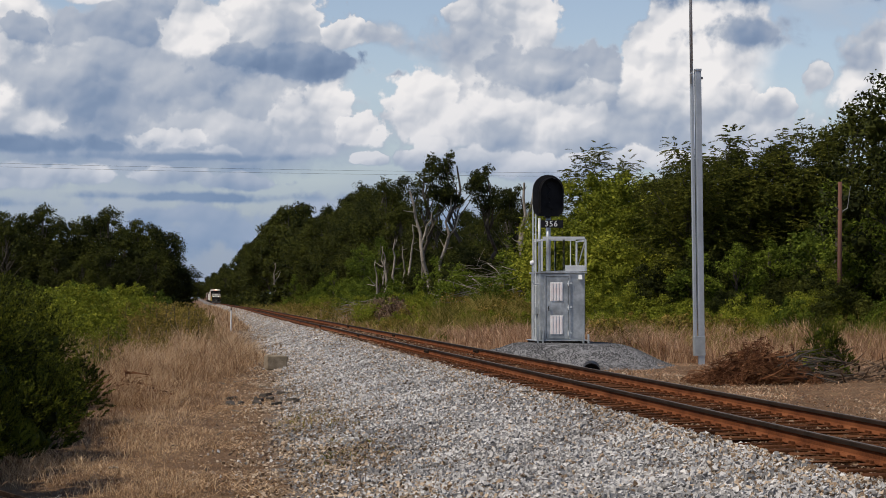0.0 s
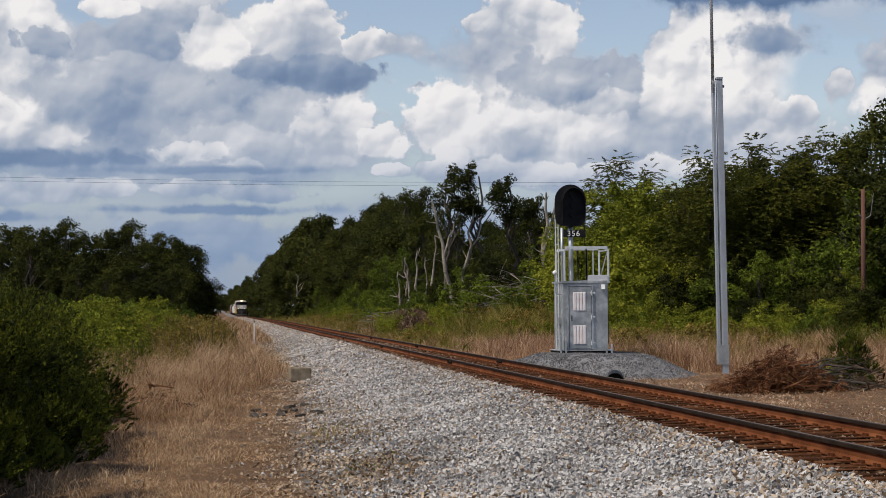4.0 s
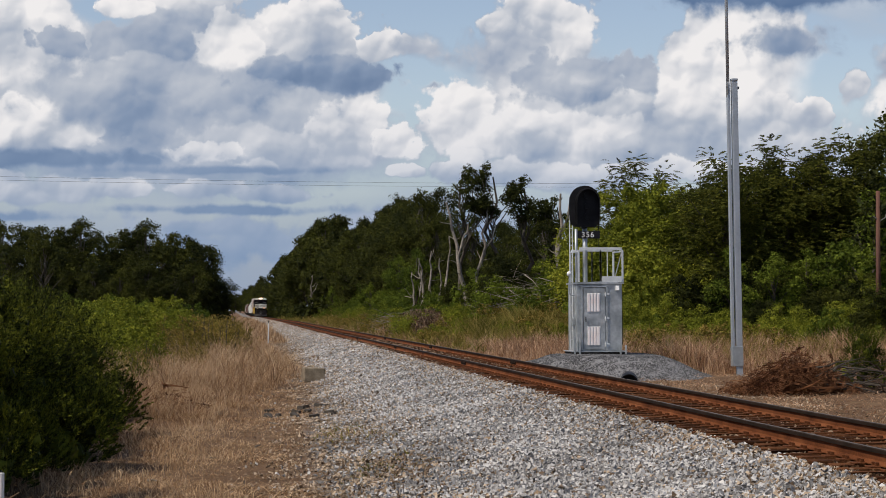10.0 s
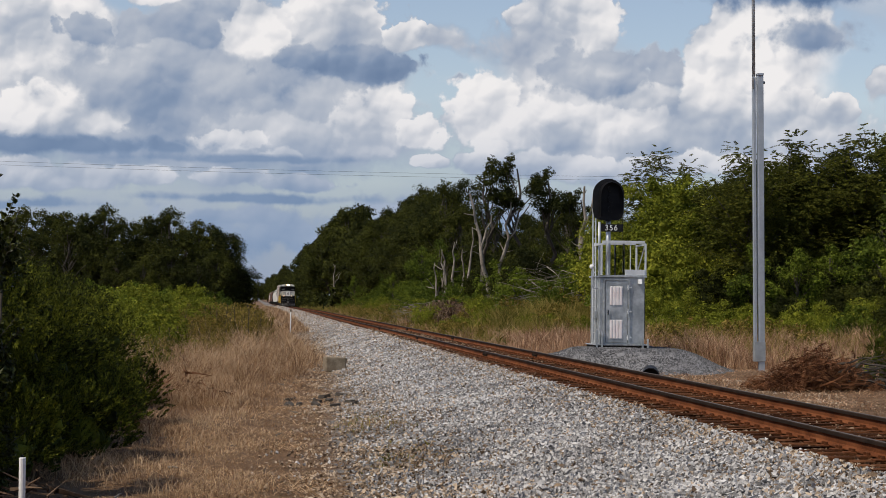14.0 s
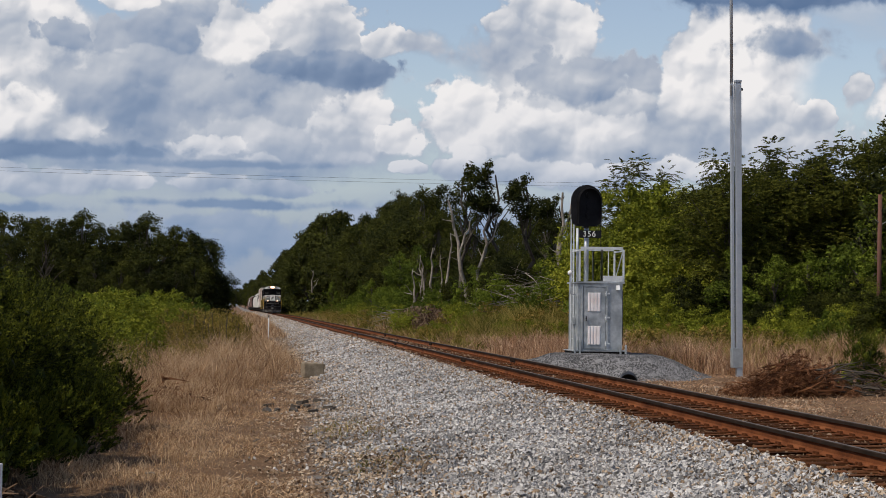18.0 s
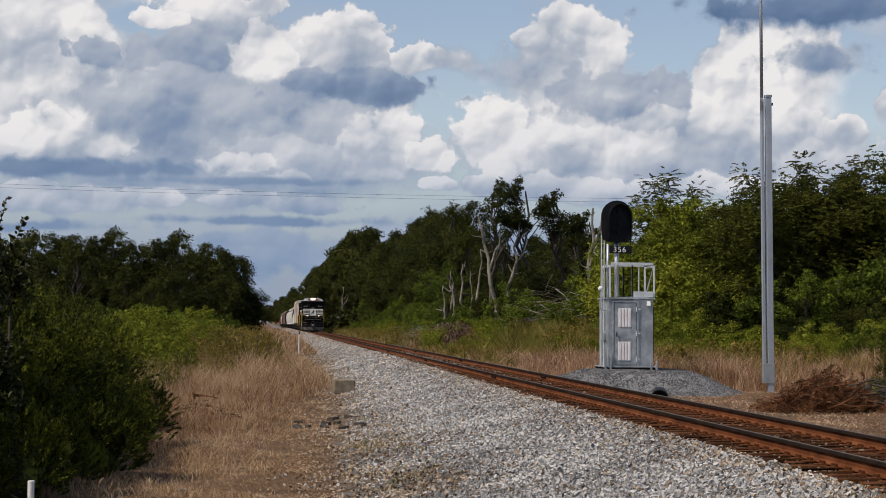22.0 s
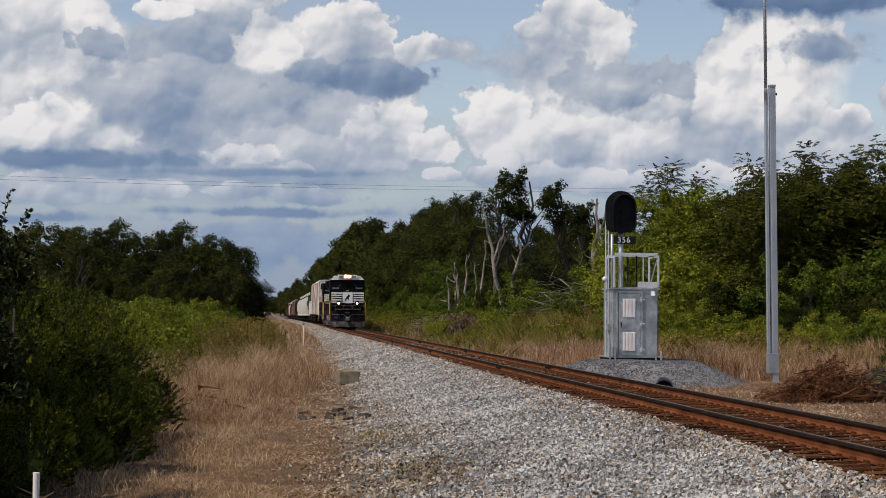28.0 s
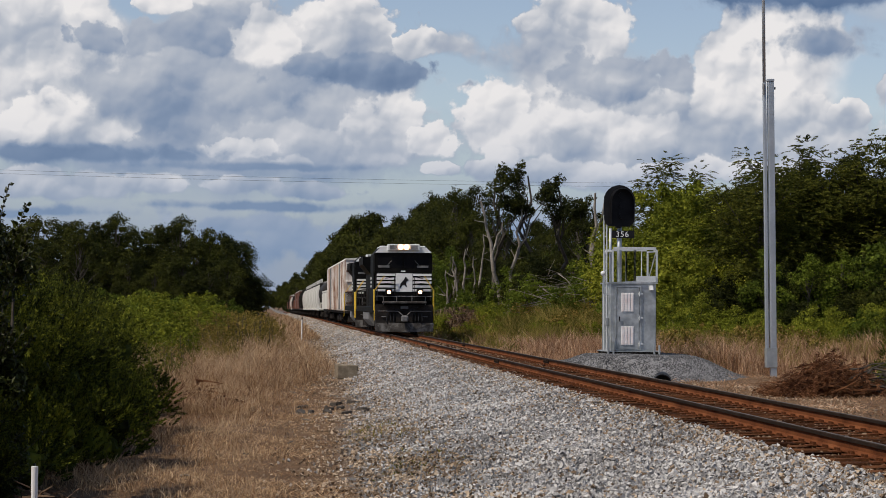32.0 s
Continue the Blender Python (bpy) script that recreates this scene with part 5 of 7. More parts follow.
    spots = spread_out(12, -7.2, -4.2, 56, 84, 0.7, 1.05, 61) + spread_out(12, -7.6, -4.2, 84, 108, 0.7, 1.25, 161) + spread_out(14, -7, -2.8, 104, 150, 0.8, 1.25, 62) + spread_out(12, 14.2, 16.5, 120, 230, 0.45, 0.8, 63) + spread_out(10, 12.8, 14.8, 102, 150, 0.35, 0.6, 67) + spread_out(9, 14.5, 18.5, 100, 113, 0.4, 0.62, 68) + spread_out(22, 18.5, 32, 89, 97, 0.5, 0.95, 69) + spread_out(12, 12.6, 15.5, 104, 150, 0.4, 0.8, 70)
    for i in range(2):
        plant(B[i], spots[i::2], "bramble thickets")
    N = [cedar("dense dark green feathery cedar bush", 2.6, 1.4, 91 + i) for i in range(2)]
    spots = [(-3.45, 33.5, 1.05), (-3.9, 36.5, 1.1), (-4.8, 40, 1.2), (-3.6, 30.2, 0.95), (-3.7, 27.0, 0.95), (-4.2, 44, 1.0), (-5.6, 48, 1.15), (-6.5, 54, 1.2), (-5, 60, 1.0), (-7.5, 66, 1.2), (-9, 58, 1.3), (-5.5, 34, 1.3), (-3.3, 24.4, 0.78), (-4.6, 29, 1.2), (-3.4, 27.4, 0.88), (-3.3, 31.0, 0.95), (17.7, 52.2, 0.66), (-3.35, 21.8, 0.6), (-3.0, 35.0, 0.7), (-3.2, 38.5, 0.9)]
    for i in range(2):
        plant(N[i], spots[i::2], "dark bushes")
    K = [leafy_bush("dark green big-leaved sapling thicket with arching shoots", 3.3, 0.95, 95 + i) for i in range(2)]
    # copies scaled 1.25 and up stand unseen at the left, added to shade the cedars
    plant(K[0], [(-3.74, 24.6, 1.2), (-4.9, 30.5, 0.95), (-4.4, 22.4, 1.05), (-5.2, 21.0, 1.25), (-5.6, 29.0, 1.3), (-6.2, 33.0, 1.35)], "leafy saplings")
    plant(K[1], [(-3.3, 22.0, 0.72), (-4.3, 27.2, 0.98), (-5.9, 38.0, 0.9), (-5.3, 25.3, 1.35), (-6.0, 31.0, 1.3), (-6.6, 36.0, 1.3)], "leafy saplings")
    W = [fennel("tall feathery green weeds on upright stems", 2.0, 151), fennel("tall feathery green weeds on upright stems", 1.7, 152), fennel("tall olive-brown weeds going to seed", 1.8, 153, 16, "leaf_weed")]
    spots = spread_out(20, -4.4, -2.3, 40, 62, 0.5, 1.15, 154) + spread_out(24, -6.0, -2.4, 60, 92, 0.6, 1.3, 155)
    plant(W[0], spots[0::2], "feathery weeds")
    plant(W[1], spots[1::2], "feathery weeds")
    plant(W[2], spread_out(44, -4.4, 0.3, 86, 128, 0.9, 1.4, 156) + spread_out(14, -0.4, 1.6, 88, 122, 0.45, 0.75, 159) + spread_out(26, -3.0, 0.7, 98, 140, 0.85, 1.25, 158) + spread_out(16, -3.6, -1.2, 58, 84, 0.4, 0.9, 157), "olive weeds")
    # dead trunks with a green head of vines
    V = tree("vine_clad_snag", "half-dead trunk with a ragged head of vines", 12.9, 2.3, "leaf_dark", 141, 5200, 0.10, 0.2, 11, 0.66, 0.12)
    plant(V, [(17.6, 141, 0.93), (19.4, 141, 0.97), (22.2, 142, 0.88), (24.4, 141, 0.74)], "half-dead trees")
    sap = tree("sapling", "leafy sapling rising behind the dark bushes", 5.4, 1.5, "leaf_dark", 131, 9000, 0.07, 0.07, 18, 0.1, 0.3)
    # copies scaled 1.2 and up are out of view, added for the shade they cast
    plant(sap, [(-4.9, 34.0, 0.62), (-5.2, 29.0, 0.66), (-6.2, 25.0, 1.2), (-7.4, 30.0, 1.3), (-6.6, 24.0, 1.25), (-8.8, 26.0, 1.4)], "saplings")


build_plants()


def blades(name, spots, material, label, h0, h1, seed, lean=0.35, width=0.012):
    """Grass: bent blades as one mass."""
    rng = np.random.default_rng(seed)
    P = np.asarray(spots, dtype=float)
    n = len(P)
    z = height(P[:, 0], P[:, 1]) - 0.03
    hh = rng.uniform(h0, h1, n) * P[:, 2]
    a = rng.uniform(0, 2 * np.pi, n)
    side = np.stack([np.cos(a), np.sin(a), np.zeros(n)], 1)
    out = rng.normal(scale=lean, size=(n, 2)) * hh[:, None]
    wv = width * rng.uniform(0.6, 1.6, n)[:, None] * (1 + P[:, 1:2] / 60)
    base = np.stack([P[:, 0], P[:, 1], z], 1)
    midp = base + np.stack([out[:, 0] * 0.35, out[:, 1] * 0.35, hh * 0.6], 1)
    tip = base + np.stack([out[:, 0], out[:, 1], hh], 1)
    V = np.stack([base, midp + side * wv, tip, midp - side * wv], 1).reshape(-1, 3)
    F = np.arange(n * 4).reshape(-1, 4)
    return tagged(link(name, raw_mesh(name, V, F), material), label, "grass", kind="stuff")


def patch(n, x0, x1, y0, y1, seed, clump=0.6, soft=1.2):
    """Tufts over a stretch, in clumps, thinner and lower towards its borders."""
    rng = np.random.default_rng(seed)
    y = y0 + (y1 - y0) * rng.random(n) ** 1.4
    a = x0(y) if callable(x0) else np.full(n, float(x0))
    b = x1(y) if callable(x1) else np.full(n, float(x1))
    x = a + (b - a) * rng.random(n)
    keep = np.clip(0.5 + 0.55 * lumps(x, y * 0.6, 1.5, seed * 0.37) + 0.35 * lumps(x, y, 4.1, seed), 0, 1)
    rim = np.minimum(np.minimum(x - a, b - x) / soft, np.minimum(y - y0, y1 - y) / (soft * 3)) + 0.55 * lumps(x, y * 0.7, 0.9, seed + 1.0)
    rim = np.clip(rim, 0, 1)
    ok = rng.random(n) < ((1 - clump) + clump * keep * 1.4) * (0.25 + 0.75 * rim)
    s = (0.45 + 0.75 * keep) * (0.45 + 0.55 * rim) * (1 + 0.28 * lumps(x, y, 0.35, seed) + 0.22 * lumps(x, y * 0.5, 1.1, seed + 3.0))
    return np.stack([x, y, s], 1)[ok]


def build_grass():
    blades("dry_grass", patch(190000, lambda y: ballast_edge(y) - 5.2 - np.clip(y - 40, 0, 40) * 0.2, lambda y: ballast_edge(y) - 0.1 - np.clip((y - 80) / 40, 0, 1) * 1.1 - np.clip((72 - y) / 22, 0, 1) * 2.2, 45, 165, 1, clump=0.85, soft=2.2), "dry_grass", "tall dry straw-coloured grass", 0.22, 1.1, 1, lean=0.5, width=0.0032)
    blades("dry_grass", patch(22000, lambda y: ballast_edge(y) - 5.2, lambda y: ballast_edge(y) - 0.9, 24, 58, 2, clump=0.98), "dry_grass", "tall dry straw-coloured grass", 0.06, 0.34, 2, lean=0.6, width=0.003)
    blades("dry_grass", patch(80000, 11.4, 27, 64, 97, 3, clump=0.85), "brown_grass", "tall dry brown grass behind the line", 0.3, 1.15, 3, lean=0.4, width=0.004)
    blades("dry_grass", patch(16000, lambda y: ballast_edge(y) + bend(y) - 4.5, lambda y: ballast_edge(y) + bend(y) + 0.2, 140, 460, 12, clump=0.5), "dry_grass", "dry straw-coloured grass far along the line", 0.5, 1.1, 12, lean=0.4, width=0.006)
    blades("green_grass", patch(70000, lambda y: -11 + 0 * y, lambda y: ballast_edge(y) - 2.7, 84, 260, 4), "green_grass", "yellow-green weeds and long grass", 0.4, 1.1, 4, lean=0.45, width=0.0035)
    blades("green_grass", patch(60000, 10.9, 18.5, 90, 420, 5, clump=0.9), "green_grass", "yellow-green weeds and long grass beside the track", 0.4, 1.2, 5, lean=0.5, width=0.006)
    blades("brown_grass", patch(45000, 10.9, 17.5, 88, 300, 15, clump=0.85), "brown_grass", "dry brown grass beside the track", 0.25, 0.9, 15, lean=0.5, width=0.005)
    blades("green_grass", patch(36000, 12.4, 20.5, 97, 118, 7, clump=0.9), "green_grass", "yellow-green grass mounds on the bank", 0.6, 1.6, 7, width=0.005)
    blades("green_grass", patch(40000, 15, 32, 66, 112, 6, clump=0.8), "green_grass", "green weeds before the bushes", 0.4, 1.3, 6, width=0.003)


build_grass()


def build_litter():
    """Flattened straw, twigs and weeds on the bare earth."""
    blades("straw_litter", patch(52000, lambda y: ballast_edge(y) - 4.5, lambda y: ballast_edge(y) + 0.5, 20, 75, 8, clump=0.4), "dry_grass", "flattened dead grass on bare earth", 0.03, 0.10, 8, lean=2.2, width=0.0045)
    blades("straw_litter", patch(24000, 11.0, 26, 34, 72, 9, clump=0.4), "brown_grass", "flattened dead grass on bare earth", 0.04, 0.16, 9, lean=2.0, width=0.005)
    blades("ballast_weeds", patch(800, lambda y: 1.6 + 0 * y, lambda y: 3.3 + 0 * y, 27, 42, 10, clump=0.97, soft=0.5), "green_grass", "thin weeds growing through the ballast", 0.05, 0.16, 10, lean=0.9, width=0.006)
    rng = random.Random(5)
    for k in range(16):
        y = rng.uniform(24, 62)
        x = float(ballast_edge(y)) - rng.uniform(0.0, 3.2)
        t = thing("fallen_stick", "weathered bare stick lying on the earth", "stick", (x, y, float(height(x, y)) + 0.02, 0, 0, rng.uniform(0, 360)), "fallen sticks")
        bm = bmesh.new()
        l = rng.uniform(0.2, 0.55)
        limb(bm, (-l / 2, 0, 0), (l / 2, 0, 0.03), 0.018, 0.007, rng, 4, 5)
        part("stick_body", bm, "dead_wood", t)


build_litter()

LUMP_V = np.array([(math.cos(a), math.sin(a), z) for z in (-0.72, 0.72) for a in (0.3, 2.4, 4.5)])
LUMP_F = np.array([(0, 2, 1), (3, 4, 5), (0, 1, 4), (0, 4, 3), (1, 2, 5), (1, 5, 4), (2, 0, 3), (2, 3, 5)])


def stones(name, P, size, material, label, seed):
    """Broken stone: each an angular lump of its own size and turn."""
    rng = np.random.default_rng(seed)
    n = len(P)
    q = rng.normal(size=(n, 4))
    q /= np.linalg.norm(q, axis=1)[:, None]
    w, x, y, z = q.T
    R = np.stack([1 - 2 * (y * y + z * z), 2 * (x * y - z * w), 2 * (x * z + y * w), 2 * (x * y + z * w), 1 - 2 * (x * x + z * z), 2 * (y * z - x * w), 2 * (x * z - y * w), 2 * (y * z + x * w), 1 - 2 * (x * x + y * y)], 1).reshape(n, 3, 3)
    S = size[:, None] * rng.uniform(0.5, 1.3, (n, 3))
    L = LUMP_V[None] * S[:, None, :] * rng.uniform(0.65, 1.25, (n, 6, 1)) + S[:, None, :] * rng.normal(scale=0.16, size=(n, 6, 3))
    V = np.einsum("nij,nkj->nki", R, L) + P[:, None, :]
    F = (LUMP_F[None] + (np.arange(n) * 6)[:, None, None]).reshape(-1, 3)
    return tagged(link(name, raw_mesh(name, V.reshape(-1, 3), F), material), label, "ballast", kind="stuff")


def build_ballast():
    rng = np.random.default_rng(21)
    n = 225000
    # as many to the square metre as the distance lets one tell apart
    y = 16.5 * (520 / 16.5) ** (rng.random(n) ** 1.12)
    e = ballast_edge(y) - 1.3
    x = e + (6.62 - e) * rng.random(n) ** 0.9
    s = rng.uniform(0.019, 0.038, n) * np.clip(y / 60, 0.84, 1.45) * np.clip(y / 170, 1, 2.6)
    x = x + bend(y)
    z = height(x, y) + s * rng.uniform(-0.5, 1.1, n)
    near_edge = x - bend(y) - ballast_edge(y) + 0.55 * lumps(x, y, 1.3, 4.0)
    # the stone thins out over a strip of trodden earth near the foot
    worn = np.clip(1 - np.abs(near_edge - 0.9) / 1.5, 0, 1) * np.clip((52 - y) / 18, 0, 1) * np.clip(0.55 + 0.9 * lumps(x, y, 0.9, 7.0), 0, 1)
    keep = rng.random(n) < np.clip(0.42 + near_edge * 0.42, 0.05, 1) * (1 - 0.35 * worn)
    x, y, z, s, e, worn = x[keep], y[keep], z[keep], s[keep], e[keep], worn[keep]
    n = len(x)
    tan = (rng.random(n) < np.clip(0.03 + 0.5 * np.exp(-np.abs(x - bend(y) - 6.4) * 1.6) + 0.95 * np.exp(-np.clip(x - e - 1.1, 0, 9) * 0.95) + 0.55 * worn, 0, 0.95))
    P = np.stack([x, y, z], 1)
    stones("ballast", P[~tan], s[~tan], "stone", "loose grey crushed stone ballast", 22)
    stones("ballast", P[tan], s[tan], "tan_stone", "loose tan and earthy stones in the ballast", 23)
    n = 14000
    y = 13 * (110 / 13) ** (rng.random(n) ** 1.1)
    d = rng.uniform(-1.25, 1.9, n)
    s = rng.uniform(0.02, 0.038, n) * np.clip(y / 45, 0.9, 2.0)
    d = d + TRACK_X + bend(y)
    z = height(d, y) + s * 0.3 + 0.01
    stones("crib_ballast", np.stack([d, y, z], 1), s, "rust_stone", "rust-stained stones between the ties", 24)

    # strewn over the bare earth beyond the far rail
    n = 5200
    y = rng.uniform(33, 62, n)
    x = 10.3 + 4.2 * rng.random(n) ** 1.4
    keep = rng.random(n) < np.clip(0.5 + 0.9 * lumps(x, y, 1.1, 3.0), 0.05, 1)
    x, y = x[keep], y[keep]
    s = rng.uniform(0.014, 0.034, len(x))
    stones("strewn_stones", np.stack([x, y, height(x, y) + s * 0.25], 1), s, "tan_stone", "pale stones strewn over the bare earth", 27)

    # on the signal house's pad
    n = 26000
    a, r = rng.uniform(0, 2 * np.pi, n), np.sqrt(rng.random(n)) * 1.12
    x, y = 13.2 + 3.1 * r * np.cos(a), 66.2 + 6.2 * r * np.sin(a)
    t = np.clip((1.15 - r) / 0.62, 0, 1)
    s = rng.uniform(0.012, 0.024, n)
    z = height(x, y) + 0.64 * t * t * (3 - 2 * t) - 0.02
    stones("pad_gravel", np.stack([x, y, z], 1), s, "dark_gravel", "dark grey gravel on the signal house's pad", 25)


build_ballast()

# ---------------------------------------------------------------- train
# each vehicle: x across, y = 0 at its front and growing to the rear, z = 0 at the rail heads


def wheelset(parent, y, r=0.46):
    bm = bmesh.new()
    for s in (-1, 1):
        tube(bm, (s * 0.70, y, r), (s * 0.83, y, r), r, seg=18)
        tube(bm, (s * 0.83, y, r), (s * 0.86, y, r), r * 0.45, seg=12)
    tube(bm, (-0.7, y, r), (0.7, y, r), 0.08)
    part("wheelset", bm, "under_black", parent)


def truck(parent, yc, axles, pitch, r=0.46):
    bm = bmesh.new()
    half = pitch * (axles - 1) / 2
    for s in (-1, 1):
        box(bm, s * 1.0 - 0.09, s * 1.0 + 0.09, yc - half - 0.45, yc + half + 0.45, 0.42, 0.82, 0.05)
        for k in range(axles):
            box(bm, s * 1.1 - 0.08, s * 1.1 + 0.08, yc - half + k * pitch - 0.17, yc - half + k * pitch + 0.17, 0.3, 0.66, 0.04)
        for k in range(axles - 1):
            tube(bm, (s * 1.08, yc - half + (k + 0.5) * pitch, 0.35), (s * 1.08, yc - half + (k + 0.5) * pitch, 0.85), 0.14, seg=10)
    box(bm, -0.9, 0.9, yc - 0.3, yc + 0.3, 0.5, 0.86, 0.03)
    t = part("truck_frame", bm, "under_black", parent)
    for k in range(axles):
        wheelset(parent, yc - half + k * pitch, r)
    return t


def coupler(parent, y, s):
    bm = bmesh.new()
    box(bm, -0.12, 0.12, min(y, y + s * 0.45), max(y, y + s * 0.45), 0.72, 0.98, 0.03)
    box(bm, -0.2, 0.16, min(y + s * 0.45, y + s * 0.75), max(y + s * 0.45, y + s * 0.75), 0.68, 1.02, 0.06)
    part("coupler", bm, "grey_steel", parent)


def locomotive(lead):
    L = 22.0 if lead else 17.4
    lo = thing("locomotive", "black diesel freight locomotive with white nose stripes and lit headlights" if lead else "black diesel freight locomotive coupled behind the leader", "locomotive", group="freight train")
    part("frame", boxed(-1.5, 1.5, 0.35, L - 0.35, 1.18, 1.52, 0.03), "loco_black", lo)
    # pilot and plow
    part("pilot", boxed(-1.5, 1.5, 0.25, 0.5, 0.55, 1.6, 0.03), "under_black", lo)
    plow = bmesh.new()
    for s in (-1, 1):
        a = [(0.0, -0.25, 0.12), (s * 1.5, 0.22, 0.16), (s * 1.55, 0.24, 0.62), (0.0, -0.1, 0.62)]
        b = [(p[0], p[1] + 0.1, p[2]) for p in a]
        va, vb = [plow.verts.new(p) for p in a], [plow.verts.new(p) for p in b]
        plow.faces.new(va), plow.faces.new(vb[::-1])
        for i in range(4):
            plow.faces.new((va[i], va[(i + 1) % 4], vb[(i + 1) % 4], vb[i]))
    bmesh.ops.recalc_face_normals(plow, faces=plow.faces)
    part("plow", plow, "plow_steel", lo, "worn grey steel snow plow")
    for x in (-0.9, -0.72, -0.55, 0.55, 0.72, 0.9):
        part("air_hose", tubes(((x, 0.2, 1.15), (x * 1.03, 0.05, 0.75), 0.03), ((x * 1.03, 0.05, 0.75), (x * 0.96, 0.12, 0.45), 0.03), seg=6), "black_paint", lo)
    coupler(lo, 0.25, -1), coupler(lo, L - 0.25, 1)
    part("cut_lever", tubes(((-1.4, 0.12, 1.25), (-0.35, 0.08, 1.25), 0.02), ((-0.35, 0.08, 1.25), (-0.1, -0.1, 1.02), 0.02), ((0.35, 0.08, 1.25), (1.4, 0.12, 1.25), 0.02), ((0.35, 0.08, 1.25), (0.1, -0.1, 1.02), 0.02), seg=6), "grey_steel", lo)
    part("coupler_pocket", boxed(-0.45, 0.45, 0.12, 0.248, 0.62, 1.12, 0.03), "under_black", lo)
    part("cable_socket", boxed(-0.2, 0.2, 0.16, 0.248, 1.36, 1.52, 0.02), "grey_steel", lo)
    cable = [(-0.75, 0.12, 1.5), (-0.45, 0.05, 1.34), (0.0, 0.03, 1.28), (0.45, 0.05, 1.34), (0.75, 0.12, 1.5)]
    part("front_cable", tubes(*[(p, q, 0.028) for p, q in zip(cable, cable[1:])], seg=6), "black_paint", lo)
    part("porch_rail", tubes(((-1.5, 0.3, 2.05), (1.5, 0.3, 2.05), 0.02), ((-1.1, 0.3, 1.6), (-1.1, 0.3, 2.05), 0.02), ((1.1, 0.3, 1.6), (1.1, 0.3, 2.05), 0.02), ((-0.4, 0.3, 1.78), (-0.4, 0.3, 2.05), 0.02), ((0.4, 0.3, 1.78), (0.4, 0.3, 2.05), 0.02), seg=6), "grey_steel", lo)
    for x in (-1.05, 1.05):
        part("grab_iron", tubes(((x - 0.15, 0.2, 0.95), (x + 0.15, 0.2, 0.95), 0.02), ((x - 0.15, 0.2, 0.95), (x - 0.15, 0.26, 0.95), 0.02), ((x + 0.15, 0.2, 0.95), (x + 0.15, 0.26, 0.95), 0.02), seg=6), "grey_steel", lo)
    # anticlimber porch
    part("anticlimber", boxed(-1.15, 1.15, -0.12, 0.5, 1.66, 1.78, 0.03), "plow_steel", lo)
    for s in (-1, 1):
        st = bmesh.new()
        for z in (0.45, 0.8, 1.15):
            box(st, s * 1.35 - 0.2, s * 1.35 + 0.2, 0.52, 0.95, z, z + 0.05, 0.01)
        box(st, s * 1.52 - 0.02, s * 1.52 + 0.02, 0.51, 0.97, 0.42, 1.17, 0.005)
        part("step", st, "under_black", lo)
    # nose and cab
    nose = prism([(-1.42, 1.82), (1.42, 1.82), (1.46, 2.25), (1.44, 3.20), (1.30, 3.36), (-1.30, 3.36), (-1.44, 3.20), (-1.46, 2.25)], 0.55, 2.3)
    nose_ob = part("nose", nose, "loco_black", lo)
    cab = prism([(-1.55, 1.53), (1.55, 1.53), (1.55, 4.35), (1.25, 4.72), (-1.25, 4.72), (-1.55, 4.35)], 1.6, 4.6)
    cab_ob = part("cab", cab, "loco_black", lo)
    part("cab_front", prism([(-1.52, 3.30), (1.52, 3.30), (1.52, 4.30), (1.22, 4.60), (-1.22, 4.60), (-1.52, 4.30)], 1.30, 1.598), "loco_black", cab_ob)
    for x0, x1 in ((-1.35, -0.70), (-0.62, -0.05), (0.05, 0.62), (0.70, 1.35)):
        part("windshield", boxed(x0, x1, 1.284, 1.297, 3.62, 4.20, 0.004), "glass_dark", cab_ob)
    visor = prism([(-1.50, 4.44), (1.50, 4.44), (1.22, 4.72), (-1.22, 4.72)], 1.20, 1.296)
    part("roof_brow", visor, "white_paint", cab_ob, "white roof brow")
    part("number_board", boxed(-0.85, 0.85, 1.02, 1.28, 4.56, 4.90, 0.02), "white_paint", cab_ob)
    part("number_board_face", boxed(-0.74, -0.36, 1.0, 1.018, 4.62, 4.84, 0.003), "grey_steel", cab_ob)
    part("number_board_face", boxed(0.36, 0.74, 1.0, 1.018, 4.62, 4.84, 0.003), "grey_steel", cab_ob)
    part("roof", boxed(-1.2, 1.2, 1.62, 4.6, 4.724, 4.82, 0.03), "white_paint" if lead else "loco_black", cab_ob)
    for s in (-1, 1):
        part("side_window", boxed(s * 1.556 - 0.006, s * 1.556 + 0.006, 2.2, 3.3, 3.35, 4.05, 0.003), "glass_dark", cab_ob)
        for k in range(3):
            part("cab_number", boxed(s * 1.558 - 0.006, s * 1.558 + 0.006, 3.45, 4.25, 3.0 - k * 0.22, 3.12 - k * 0.22, 0.002), "white_paint", cab_ob, "white painted bars")
    # black safety rails stand before the nose on either side of its door
    for s in (-1, 1):
        rail = tubes(((s * 0.52, 0.40, 1.80), (s * 0.52, 0.40, 3.10), 0.02), ((s * 1.40, 0.40, 1.80), (s * 1.40, 0.40, 2.75), 0.02), ((s * 0.52, 0.40, 2.46), (s * 1.40, 0.40, 2.46), 0.018), ((s * 0.52, 0.40, 2.78), (s * 1.40, 0.40, 2.72), 0.018), ((s * 0.52, 0.40, 3.10), (s * 1.0, 0.40, 3.02), 0.018), seg=6)
        part("nose_rail", rail, "black_paint", lo)
        part("wiper", tubes(((s * 0.95, 1.27, 3.62), (s * 0.62, 1.27, 4.0), 0.014), seg=5), "grey_steel", cab_ob)
